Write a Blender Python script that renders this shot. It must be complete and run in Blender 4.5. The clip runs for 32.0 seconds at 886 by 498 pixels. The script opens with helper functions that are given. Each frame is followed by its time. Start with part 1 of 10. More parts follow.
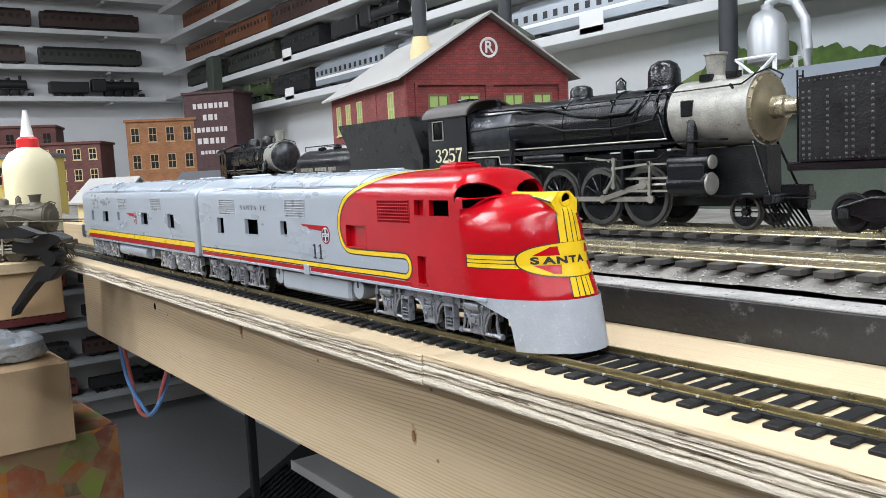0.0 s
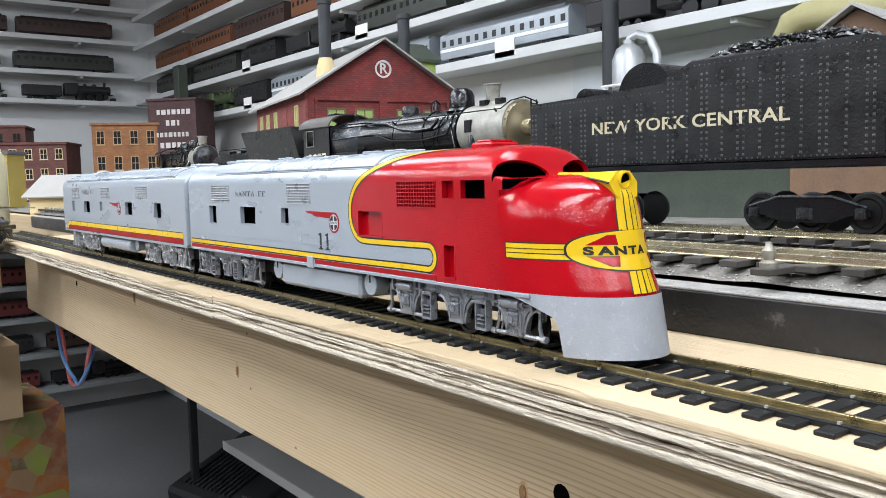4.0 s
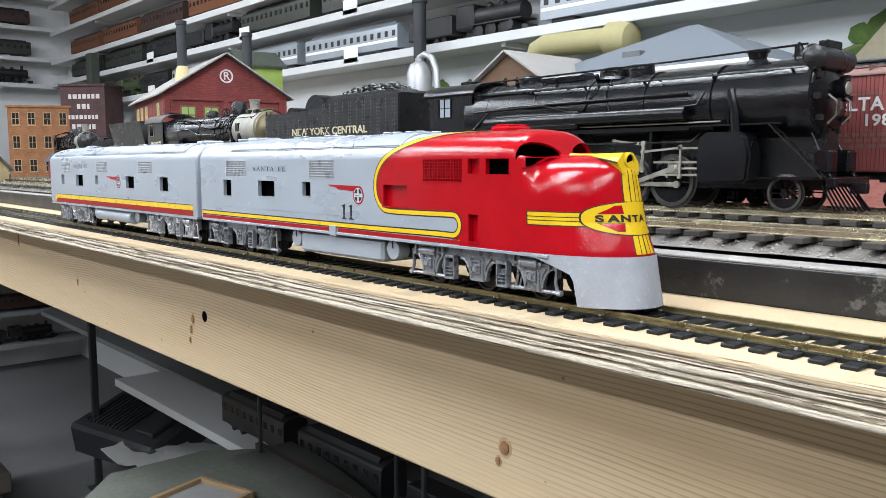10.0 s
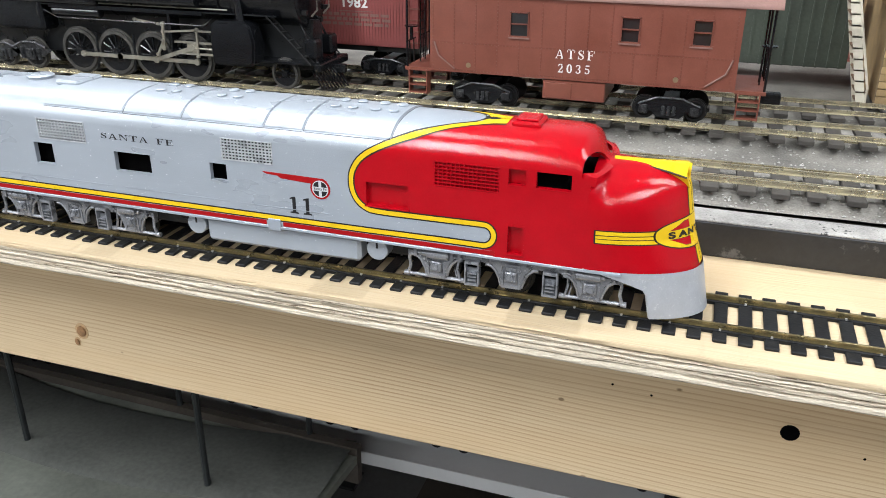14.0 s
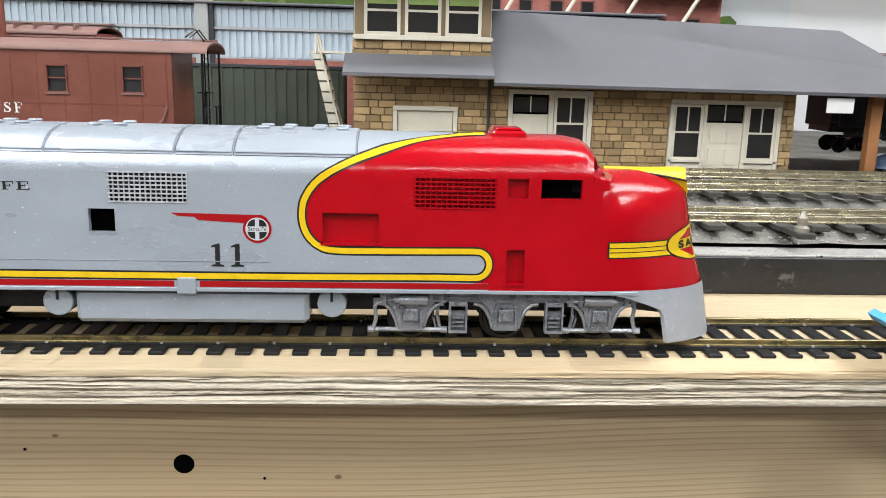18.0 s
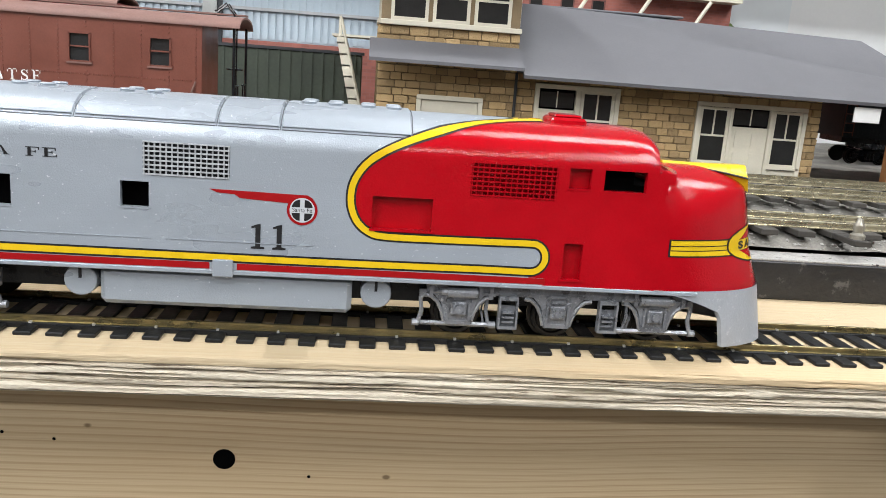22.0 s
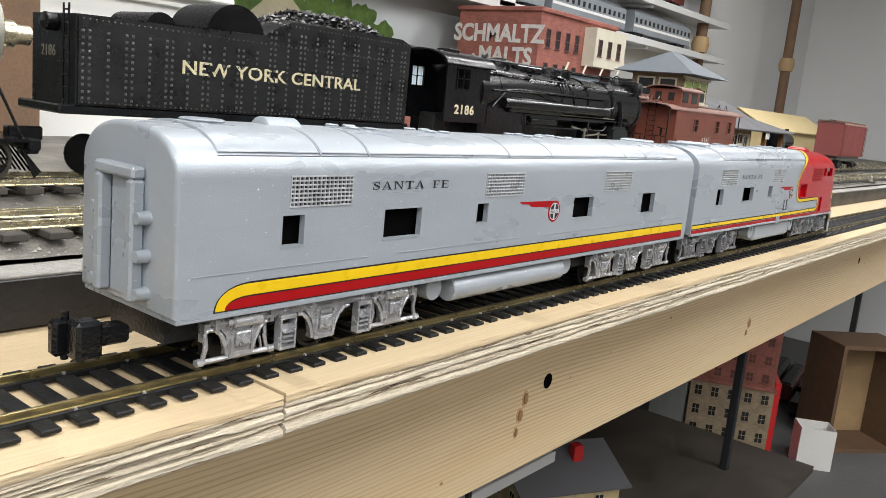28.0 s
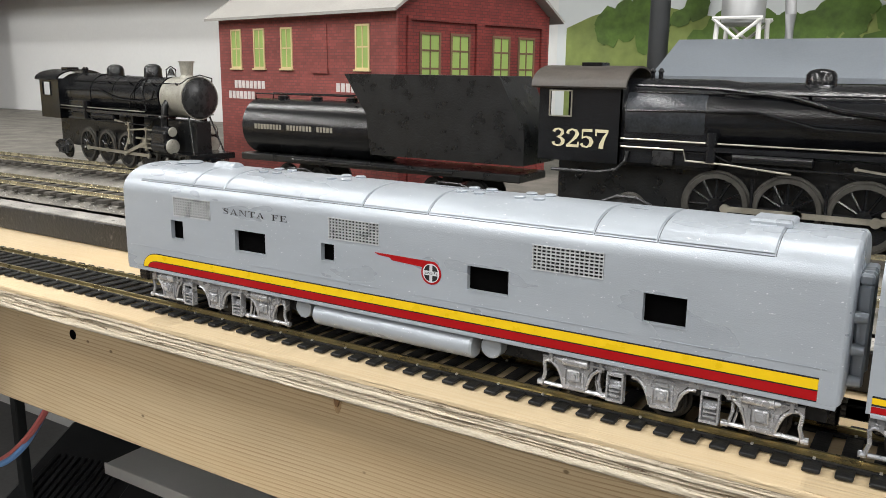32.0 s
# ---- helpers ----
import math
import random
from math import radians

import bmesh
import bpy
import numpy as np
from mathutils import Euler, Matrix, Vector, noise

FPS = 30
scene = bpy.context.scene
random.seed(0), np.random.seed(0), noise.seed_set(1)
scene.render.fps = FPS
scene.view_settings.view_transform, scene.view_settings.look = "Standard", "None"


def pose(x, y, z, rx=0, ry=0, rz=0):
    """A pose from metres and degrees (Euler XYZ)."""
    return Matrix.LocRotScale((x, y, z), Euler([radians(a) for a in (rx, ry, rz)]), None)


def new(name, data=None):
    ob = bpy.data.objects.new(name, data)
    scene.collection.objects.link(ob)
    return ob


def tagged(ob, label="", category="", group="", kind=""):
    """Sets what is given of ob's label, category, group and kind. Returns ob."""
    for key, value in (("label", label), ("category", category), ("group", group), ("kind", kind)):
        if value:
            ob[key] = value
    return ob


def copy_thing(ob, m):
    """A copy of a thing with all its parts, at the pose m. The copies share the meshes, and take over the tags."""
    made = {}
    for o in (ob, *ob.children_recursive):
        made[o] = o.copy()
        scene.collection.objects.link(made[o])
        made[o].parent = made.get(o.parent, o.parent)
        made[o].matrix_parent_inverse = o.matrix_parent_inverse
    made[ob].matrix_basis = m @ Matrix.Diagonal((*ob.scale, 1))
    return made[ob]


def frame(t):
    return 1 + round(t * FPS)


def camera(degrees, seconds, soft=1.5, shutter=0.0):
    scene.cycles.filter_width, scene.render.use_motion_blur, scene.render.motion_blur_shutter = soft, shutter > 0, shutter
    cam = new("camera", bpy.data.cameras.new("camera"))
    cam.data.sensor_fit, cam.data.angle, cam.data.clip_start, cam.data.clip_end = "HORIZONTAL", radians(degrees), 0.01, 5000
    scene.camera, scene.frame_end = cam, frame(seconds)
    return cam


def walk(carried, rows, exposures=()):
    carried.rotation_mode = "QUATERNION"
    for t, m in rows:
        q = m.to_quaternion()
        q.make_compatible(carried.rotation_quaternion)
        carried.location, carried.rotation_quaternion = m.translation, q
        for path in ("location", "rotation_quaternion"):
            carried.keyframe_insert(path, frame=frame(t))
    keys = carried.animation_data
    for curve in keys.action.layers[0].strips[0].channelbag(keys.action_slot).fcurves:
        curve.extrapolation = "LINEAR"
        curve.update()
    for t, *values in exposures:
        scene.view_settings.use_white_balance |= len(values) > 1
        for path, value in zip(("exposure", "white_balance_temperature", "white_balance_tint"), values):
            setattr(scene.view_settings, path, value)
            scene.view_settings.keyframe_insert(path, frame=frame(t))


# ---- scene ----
cam = camera(56.79, 32.0, soft=0.8)
walk(cam, [
    (0, pose(-1.1428, -0.2936, 0.1046, 84.28, 2.94, 53.91)),
    (0.5, pose(-1.1362, -0.2914, 0.1025, 84.31, 2.99, 53.82)),
    (1, pose(-1.1185, -0.2936, 0.1015, 84.27, 2.90, 53.67)),
    (1.5, pose(-1.0959, -0.2939, 0.1001, 84.24, 2.62, 53.60)),
    (2, pose(-1.0775, -0.2955, 0.0994, 84.25, 2.32, 53.54)),
    (2.5, pose(-1.0388, -0.2959, 0.0969, 84.32, 2.20, 53.31)),
    (3, pose(-0.9962, -0.2986, 0.0959, 84.45, 1.93, 52.90)),
    (3.5, pose(-0.9516, -0.2926, 0.0912, 84.84, 1.51, 52.71)),
    (4, pose(-0.9077, -0.2771, 0.0871, 85.17, 1.25, 53.01)),
    (4.5, pose(-0.8588, -0.2636, 0.0878, 85.22, 1.46, 54.18)),
    (6.5, pose(-0.6531, -0.2741, 0.0921, 85.09, 1.98, 56.91)),
    (7, pose(-0.6290, -0.2737, 0.0821, 84.81, 1.89, 56.97)),
    (7.5, pose(-0.5848, -0.2783, 0.0913, 84.73, 1.51, 56.86)),
    (8, pose(-0.5541, -0.2818, 0.0905, 84.68, 1.30, 56.53)),
    (8.5, pose(-0.5097, -0.2908, 0.0915, 84.60, 0.81, 55.20)),
    (9, pose(-0.4691, -0.3064, 0.0908, 84.50, 0.56, 53.17)),
    (9.5, pose(-0.4243, -0.3302, 0.0899, 84.43, 0.40, 51.08)),
    (10, pose(-0.3888, -0.3550, 0.0843, 84.00, 0.19, 48.95)),
    (10.5, pose(-0.3552, -0.3903, 0.0924, 83.67, -0.02, 46.59)),
    (11, pose(-0.3285, -0.4020, 0.1094, 80.97, -0.21, 44.45)),
    (11.5, pose(-0.3151, -0.4154, 0.1440, 79.02, -0.47, 42.24)),
    (12, pose(-0.2960, -0.4262, 0.1639, 75.11, -0.76, 38.91)),
    (12.5, pose(-0.2733, -0.4325, 0.1787, 72.45, -0.49, 36.29)),
    (13, pose(-0.2860, -0.4196, 0.2136, 67.70, -0.69, 32.48)),
    (13.5, pose(-0.2915, -0.4147, 0.2237, 66.42, -1.34, 25.24)),
    (14, pose(-0.3074, -0.4262, 0.2209, 66.00, -0.24, 18.61)),
    (14.5, pose(-0.3014, -0.4139, 0.1939, 68.00, -0.01, 11.74)),
    (15, pose(-0.2939, -0.3982, 0.1741, 73.77, 0.24, 7.03)),
    (15.5, pose(-0.2685, -0.3972, 0.1467, 75.90, 0.37, 4.23)),
    (17.5, pose(-0.1822, -0.3859, 0.1331, 77.25, -1.22, -2.13)),
    (18, pose(-0.1291, -0.3871, 0.1343, 77.37, -1.46, -3.09)),
    (18.5, pose(-0.0928, -0.3844, 0.1315, 77.33, -1.69, -4.50)),
    (19, pose(-0.0881, -0.3859, 0.1331, 77.38, -1.75, -5.07)),
    (19.5, pose(-0.0842, -0.3791, 0.1313, 77.37, -1.80, -5.12)),
    (20, pose(-0.0949, -0.3766, 0.1291, 77.38, -1.95, -5.20)),
    (20.5, pose(-0.1205, -0.3650, 0.1226, 77.28, -2.88, -5.05)),
    (21, pose(-0.1314, -0.3668, 0.1237, 77.28, -3.36, -5.04)),
    (21.5, pose(-0.1619, -0.3651, 0.1256, 77.30, -3.80, -4.96)),
    (22, pose(-0.1773, -0.3646, 0.1246, 77.29, -4.18, -4.99)),
    (22.5, pose(-0.2698, -0.3563, 0.1190, 77.15, -4.47, -6.09)),
    (23, pose(-0.3564, -0.3274, 0.1072, 77.00, -5.55, -12.59)),
    (23.5, pose(-0.4148, -0.2571, 0.0979, 76.65, -4.74, -16.62)),
    (24, pose(-0.5048, -0.2418, 0.1119, 76.25, -4.11, -22.67)),
    (24.5, pose(-0.6668, -0.2588, 0.1236, 76.24, -4.49, -29.96)),
    (25, pose(-0.8278, -0.2786, 0.1182, 75.94, -5.41, -36.41)),
    (25.5, pose(-0.9993, -0.3101, 0.1173, 76.40, -5.71, -40.05)),
    (26, pose(-1.1063, -0.3063, 0.1154, 76.86, -5.95, -43.05)),
    (26.5, pose(-1.2223, -0.2544, 0.1116, 77.25, -6.36, -44.72)),
    (28.5, pose(-1.8215, -0.2903, 0.1243, 79.97, -5.24, -51.25)),
    (29, pose(-1.8628, -0.3004, 0.1238, 80.21, -5.11, -48.58)),
    (29.5, pose(-1.8841, -0.3053, 0.1220, 79.78, -3.94, -39.51)),
    (30, pose(-1.8551, -0.2798, 0.1153, 79.16, -3.07, -23.93)),
    (30.5, pose(-1.8146, -0.2585, 0.1260, 77.92, -2.77, -6.55)),
    (31, pose(-1.7489, -0.2689, 0.1306, 76.18, -1.42, 15.42)),
    (31.5, pose(-1.6585, -0.3201, 0.1419, 77.00, -0.14, 28.33)),
    (32, pose(-1.5983, -0.3841, 0.1681, 77.71, -0.67, 32.04)),
], exposures=[(0, 0.0, 6050, 10), (9, 0.1, 6050, 10), (14, 0.15, 6250, 10), (19, 0.1, 6400, 10), (23, 0.0, 6400, 10), (25, -0.05, 6700, 10), (28, -0.1, 6700, 10), (30, -0.18, 6550, 10), (32, -0.18, 6800, 10)])

# the train's run along the track: seconds, metres
RUN = [(0, -1.4851), (0.5, -1.4579), (1, -1.4287), (1.5, -1.3948), (2, -1.3529), (2.5, -1.3117), (3, -1.2694), (3.5, -1.2256), (4, -1.1876), (4.5, -1.1464), (6.5, -0.9748), (7, -0.9328), (7.5, -0.8903), (8, -0.8512), (8.5, -0.8114), (9, -0.7730), (9.5, -0.7319), (10, -0.6916), (10.5, -0.6497), (11, -0.6053), (11.5, -0.5626), (12, -0.5204), (12.5, -0.4798), (13, -0.4391), (13.5, -0.3975), (14, -0.3576), (14.5, -0.3174), (15, -0.2780), (15.5, -0.2389), (17.5, -0.0784), (18, -0.0342), (18.5, 0.0000), (19, -0.0000), (19.5, -0.0002), (20, -0.0004), (20.5, 0.0003), (21, -0.0092), (21.5, -0.0242), (22, -0.0463), (22.5, -0.0845), (23, -0.1311), (23.5, -0.1801), (24, -0.2329), (24.5, -0.2850), (25, -0.3349), (25.5, -0.3864), (26, -0.4451), (26.5, -0.5055), (28.5, -0.7628), (29, -0.8279), (29.5, -0.8928), (30, -0.9569), (30.5, -1.0236), (31, -1.0793), (31.5, -1.1423), (32, -1.2161)]

# ---------------------------------------------------------------- light
world = bpy.data.worlds.new("room_air")
scene.world = world
world.use_nodes = True
world.node_tree.nodes["Background"].inputs[0].default_value = (0.75, 0.82, 0.9, 1)
world.node_tree.nodes["Background"].inputs[1].default_value = 0.1
CEIL = 1.30
FLOOR = -1.05
WALL_B = 1.17      # back wall
WALL_L = -5.45     # left wall
WALL_F = -3.3
WALL_R = 3.2
TUBES = [(-4.2, -2.3), (-2.1, -2.3), (0.0, -2.3), (-3.9, -0.95), (-2.4, -0.95), (-0.9, -0.95), (0.6, -0.95), (-3.2, 0.30), (-1.3, 0.30), (0.6, 0.30)]


def tube_light(x, y, watts, turn):
    data = bpy.data.lights.new("tube", "AREA")
    data.shape, data.size, data.size_y, data.energy, data.color = "RECTANGLE", 1.15, 0.16, watts, (0.97, 0.985, 1.0)
    ob = new("tube_lamp", data)
    ob.matrix_world = pose(x, y, CEIL - 0.075, 0, 0, turn)


def crosswise(ty):
    """The strip lights over the aisle's edge run across the room."""
    return 90 if -2 < ty < 0 else 0


for tx, ty in TUBES:
    tube_light(tx, ty, (34.0 if tx < -4 else 24.0) if ty < -2 else (26.0 if ty < 0 else (9.0 if tx < -3 else 14.0)), crosswise(ty))

# ---------------------------------------------------------------- helpers


def shade_nodes(name):
    m = bpy.data.materials.new(name)
    m.use_nodes = True
    nt = m.node_tree
    return m, nt, nt.nodes["Principled BSDF"]


def link(nt, a, b):
    nt.links.new(a, b)


def coords(nt, scale=(1, 1, 1)):
    tc = nt.nodes.new("ShaderNodeTexCoord")
    mp = nt.nodes.new("ShaderNodeMapping")
    mp.inputs["Scale"].default_value = scale
    link(nt, tc.outputs["Object"], mp.inputs["Vector"])
    return mp.outputs["Vector"]


def noise_tex(nt, vec, scale, detail=3.0, rough=0.55):
    n = nt.nodes.new("ShaderNodeTexNoise")
    n.inputs["Scale"].default_value = scale
    n.inputs["Detail"].default_value = detail
    n.inputs["Roughness"].default_value = rough
    if vec is not None:
        link(nt, vec, n.inputs["Vector"])
    return n.outputs["Fac"]


def ramp(nt, fac, stops):
    r = nt.nodes.new("ShaderNodeValToRGB")
    els = r.color_ramp.elements
    while len(els) < len(stops):
        els.new(0.5)
    for e, (p, c) in zip(els, stops):
        e.position, e.color = p, (*c, 1)
    link(nt, fac, r.inputs["Fac"])
    return r.outputs["Color"]


def mixed(nt, fac, a, b, mode="MIX"):
    m = nt.nodes.new("ShaderNodeMix")
    m.data_type, m.blend_type = "RGBA", mode
    for sock, v in ((m.inputs[0], fac), (m.inputs[6], a), (m.inputs[7], b)):
        if isinstance(v, bpy.types.NodeSocket):
            link(nt, v, sock)
        elif isinstance(v, (int, float)):
            sock.default_value = v
        else:
            sock.default_value = (*v, 1)
    return m.outputs[2]


def bumped(nt, bsdf, fac, strength, distance):
    b = nt.nodes.new("ShaderNodeBump")
    b.inputs["Strength"].default_value, b.inputs["Distance"].default_value = strength, distance
    link(nt, fac, b.inputs["Height"])
    link(nt, b.outputs["Normal"], bsdf.inputs["Normal"])


def paint(name, col, rough=0.45, metal=0.0, var=0.18, fine=900.0, coarse=35.0, bump=0.15, coat=0.0, worn=None, dust=0.0, spec=0.5, grain=(1, 1, 1)):
    """A painted or plain surface with two scales of variation; worn: a second colour that shows in patches."""
    m, nt, bs = shade_nodes(name)
    v = coords(nt, grain)
    big, small = noise_tex(nt, v, coarse, 4), noise_tex(nt, v, fine, 2)
    dark = tuple(c * (1 - var) for c in col)
    lite = tuple(min(1, c * (1 + var) + 0.01 * var) for c in col)
    c = ramp(nt, big, [(0.3, dark), (0.7, lite)])
    c = mixed(nt, 0.35, c, ramp(nt, small, [(0.3, dark), (0.75, lite)]))
    if worn:
        wn = ramp(nt, noise_tex(nt, v, coarse * 4, 6, 0.7), [(0.60, (0, 0, 0)), (0.66, (1, 1, 1))])
        c = mixed(nt, wn, c, worn)
    if dust:
        info = nt.nodes.new("ShaderNodeObjectInfo")
        c = mixed(nt, dust, c, mixed(nt, info.outputs["Random"], dark, lite))
    link(nt, c, bs.inputs["Base Color"])
    rr = ramp(nt, big, [(0.3, (rough * 0.8,) * 3), (0.7, (min(1, rough * 1.2),) * 3)])
    link(nt, rr, bs.inputs["Roughness"])
    bs.inputs["Metallic"].default_value = metal
    bs.inputs["Specular IOR Level"].default_value = spec
    bs.inputs["Coat Weight"].default_value = coat
    bs.inputs["Coat Roughness"].default_value = 0.12
    if bump:
        bumped(nt, bs, small, bump, 0.0006)
    return m


def wood(name, pale, dark, lines=70.0, stretch=1.4, rough=0.6, band=0.5, knots=False, red=None):
    """Sawn softwood with its grain along x."""
    m, nt, bs = shade_nodes(name)
    v = coords(nt, (stretch, lines * 0.25, lines))
    warp = noise_tex(nt, coords(nt, (1.3, 3, 7)), 2.2, 2)
    w = nt.nodes.new("ShaderNodeTexWave")
    w.wave_type, w.bands_direction = "BANDS", "Z"
    w.inputs["Scale"].default_value = 0.55
    w.inputs["Distortion"].default_value = 5.5
    w.inputs["Detail"].default_value = 3
    w.inputs["Detail Scale"].default_value = 0.5
    link(nt, v, w.inputs["Vector"])
    fib = noise_tex(nt, coords(nt, (6, 260, 420)), 3.0, 3)
    c = ramp(nt, w.outputs["Fac"], [(0.0, pale), (0.55, tuple(p * 0.94 for p in pale)), (0.92, tuple(p * (1 - band) + d * band for p, d in zip(pale, dark))), (1.0, pale)])
    c = mixed(nt, 0.22, c, ramp(nt, fib, [(0.3, dark), (0.62, pale)]))
    c = mixed(nt, ramp(nt, warp, [(0.45, (0, 0, 0)), (0.75, (0.35, 0.35, 0.35))]), c, red or dark)
    link(nt, c, bs.inputs["Base Color"])
    bs.inputs["Roughness"].default_value = rough
    bs.inputs["Specular IOR Level"].default_value = 0.25
    bumped(nt, bs, fib, 0.6, 0.0010)
    return m


def glow(name, col, strength):
    m, nt, bs = shade_nodes(name)
    bs.inputs["Base Color"].default_value = (*col, 1)
    bs.inputs["Emission Color"].default_value = (*col, 1)
    bs.inputs["Emission Strength"].default_value = strength
    return m


def thing(name, label, category, group="", kind=""):
    return tagged(new(name), label, category, group, kind)


def part(name, bm, material, parent=None, label="", angle=35, kind=""):
    """Link a bmesh as one mesh object under a thing or a part."""
    bmesh.ops.recalc_face_normals(bm, faces=bm.faces)
    me = bpy.data.meshes.new(name)
    bm.to_mesh(me)
    bm.free()
    return mesh_part(name, me, material, parent, label, angle, kind)


def mesh_part(name, me, material, parent=None, label="", angle=35, kind=""):
    if not me.materials:
        for mt in material if isinstance(material, (list, tuple)) else [material]:
            me.materials.append(mt)
        me.polygons.foreach_set("use_smooth", [True] * len(me.polygons))
        me.set_sharp_from_angle(angle=radians(angle))
    ob = new(name, me)
    ob.parent = parent
    return tagged(ob, label, kind=kind)


def B():
    return bmesh.new()


def box(bm, x0, x1, y0, y1, z0, z1, bev=0.0, mi=0):
    """A box, its edges chamfered by bev."""
    vs = [bm.verts.new((x, y, z)) for x in (x0, x1) for y in (y0, y1) for z in (z0, z1)]
    fs = [bm.faces.new([vs[i] for i in q]) for q in ((0, 1, 3, 2), (4, 6, 7, 5), (0, 4, 5, 1), (2, 3, 7, 6), (0, 2, 6, 4), (1, 5, 7, 3))]
    for f in fs:
        f.material_index = mi
    if bev:
        es = list({e for f in fs for e in f.edges})
        bmesh.ops.bevel(bm, geom=es, offset=bev, segments=1, affect="EDGES", profile=0.5)
    return bm


def cyl(bm, p0, p1, r0, r1=None, n=14, caps=True, mi=0):
    """A round bar or cone from p0 to p1."""
    r1 = r0 if r1 is None else r1
    p0, p1 = Vector(p0), Vector(p1)
    q = (p1 - p0).to_track_quat("Z", "Y")
    rings = []
    for p, r in ((p0, r0), (p1, r1)):
        rings.append([bm.verts.new(p + q @ Vector((r * math.cos(2 * math.pi * i / n), r * math.sin(2 * math.pi * i / n), 0))) for i in range(n)])
    for i in range(n):
        f = bm.faces.new((rings[0][i], rings[0][(i + 1) % n], rings[1][(i + 1) % n], rings[1][i]))
        f.material_index = mi
    if caps:
        bm.faces.new(rings[0][::-1]).material_index = mi
        bm.faces.new(rings[1]).material_index = mi
    return bm


def lathe(bm, base, axis, prof, n=20, mi=0, caps=True):
    """Turn a profile of (height, radius) about an axis through base."""
    base = Vector(base)
    q = Vector(axis).to_track_quat("Z", "Y")
    rings = [[bm.verts.new(base + q @ Vector((r * math.cos(2 * math.pi * i / n), r * math.sin(2 * math.pi * i / n), h))) for i in range(n)] for h, r in prof]
    for a, b in zip(rings, rings[1:]):
        for i in range(n):
            bm.faces.new((a[i], a[(i + 1) % n], b[(i + 1) % n], b[i])).material_index = mi
    if caps:
        bm.faces.new(rings[0][::-1]).material_index = mi
        bm.faces.new(rings[-1]).material_index = mi
    return bm


def tube(bm, pts, r, n=7):
    """A round bar along a line of points."""
    pts = [Vector(p) for p in pts]
    rings = []
    for i, p in enumerate(pts):
        d = (pts[min(i + 1, len(pts) - 1)] - pts[max(i - 1, 0)]).normalized()
        q = d.to_track_quat("Z", "Y")
        rings.append([bm.verts.new(p + q @ Vector((r * math.cos(2 * math.pi * k / n), r * math.sin(2 * math.pi * k / n), 0))) for k in range(n)])
    for a, b in zip(rings, rings[1:]):
        for k in range(n):
            bm.faces.new((a[k], a[(k + 1) % n], b[(k + 1) % n], b[k]))
    bm.faces.new(rings[0][::-1])
    bm.faces.new(rings[-1])
    return bm


def prism(bm, poly, y0, y1, plane="xz", mi=0):
    """A flat shape given in the xz (or yz, xy) plane, with thickness along the third axis."""
    def at(p, d):
        return {"xz": (p[0], d, p[1]), "yz": (d, p[0], p[1]), "xy": (p[0], p[1], d)}[plane]
    a = [bm.verts.new(at(p, y0)) for p in poly]
    b = [bm.verts.new(at(p, y1)) for p in poly]
    n = len(poly)
    fs = [bm.faces.new(a), bm.faces.new(b[::-1])]
    for i in range(n):
        fs.append(bm.faces.new((a[i], b[i], b[(i + 1) % n], a[(i + 1) % n])))
    for f in fs:
        f.material_index = mi
    return bm


def loft(bm, sections, closed=True, ends=True, mi=0):
    rings = [[bm.verts.new(p) for p in s] for s in sections]
    n = len(rings[0])
    for a, b in zip(rings, rings[1:]):
        for k in range(n if closed else n - 1):
            bm.faces.new((a[k], a[(k + 1) % n], b[(k + 1) % n], b[k])).material_index = mi
    if ends:
        bm.faces.new(rings[0][::-1]).material_index = mi
        bm.faces.new(rings[-1]).material_index = mi
    return bm


def block(name, material, parent, x0, x1, y0, y1, z0, z1, bev=0.0, label=""):
    return part(name, box(B(), x0, x1, y0, y1, z0, z1, bev), material, parent, label)


def lettering(name, words, size, material, parent, m, depth=0.0002, stretch=1.0, gap=1.0, label="", bold=0.0):
    """Letters of the built-in font as a mesh; m: their pose, x along the line, z out of the surface."""
    cu = bpy.data.curves.new(name, "FONT")
    cu.body, cu.size, cu.extrude, cu.space_character, cu.align_x, cu.align_y = words, size, depth, gap, "CENTER", "CENTER"
    cu.resolution_u, cu.offset = 3, bold
    tmp = bpy.data.objects.new(name, cu)
    scene.collection.objects.link(tmp)
    me = bpy.data.meshes.new_from_object(tmp.evaluated_get(bpy.context.evaluated_depsgraph_get()))
    bpy.data.objects.remove(tmp)
    me.transform(m @ Matrix.Diagonal((stretch, 1, 1, 1)))
    return mesh_part(name, me, material, parent, label)


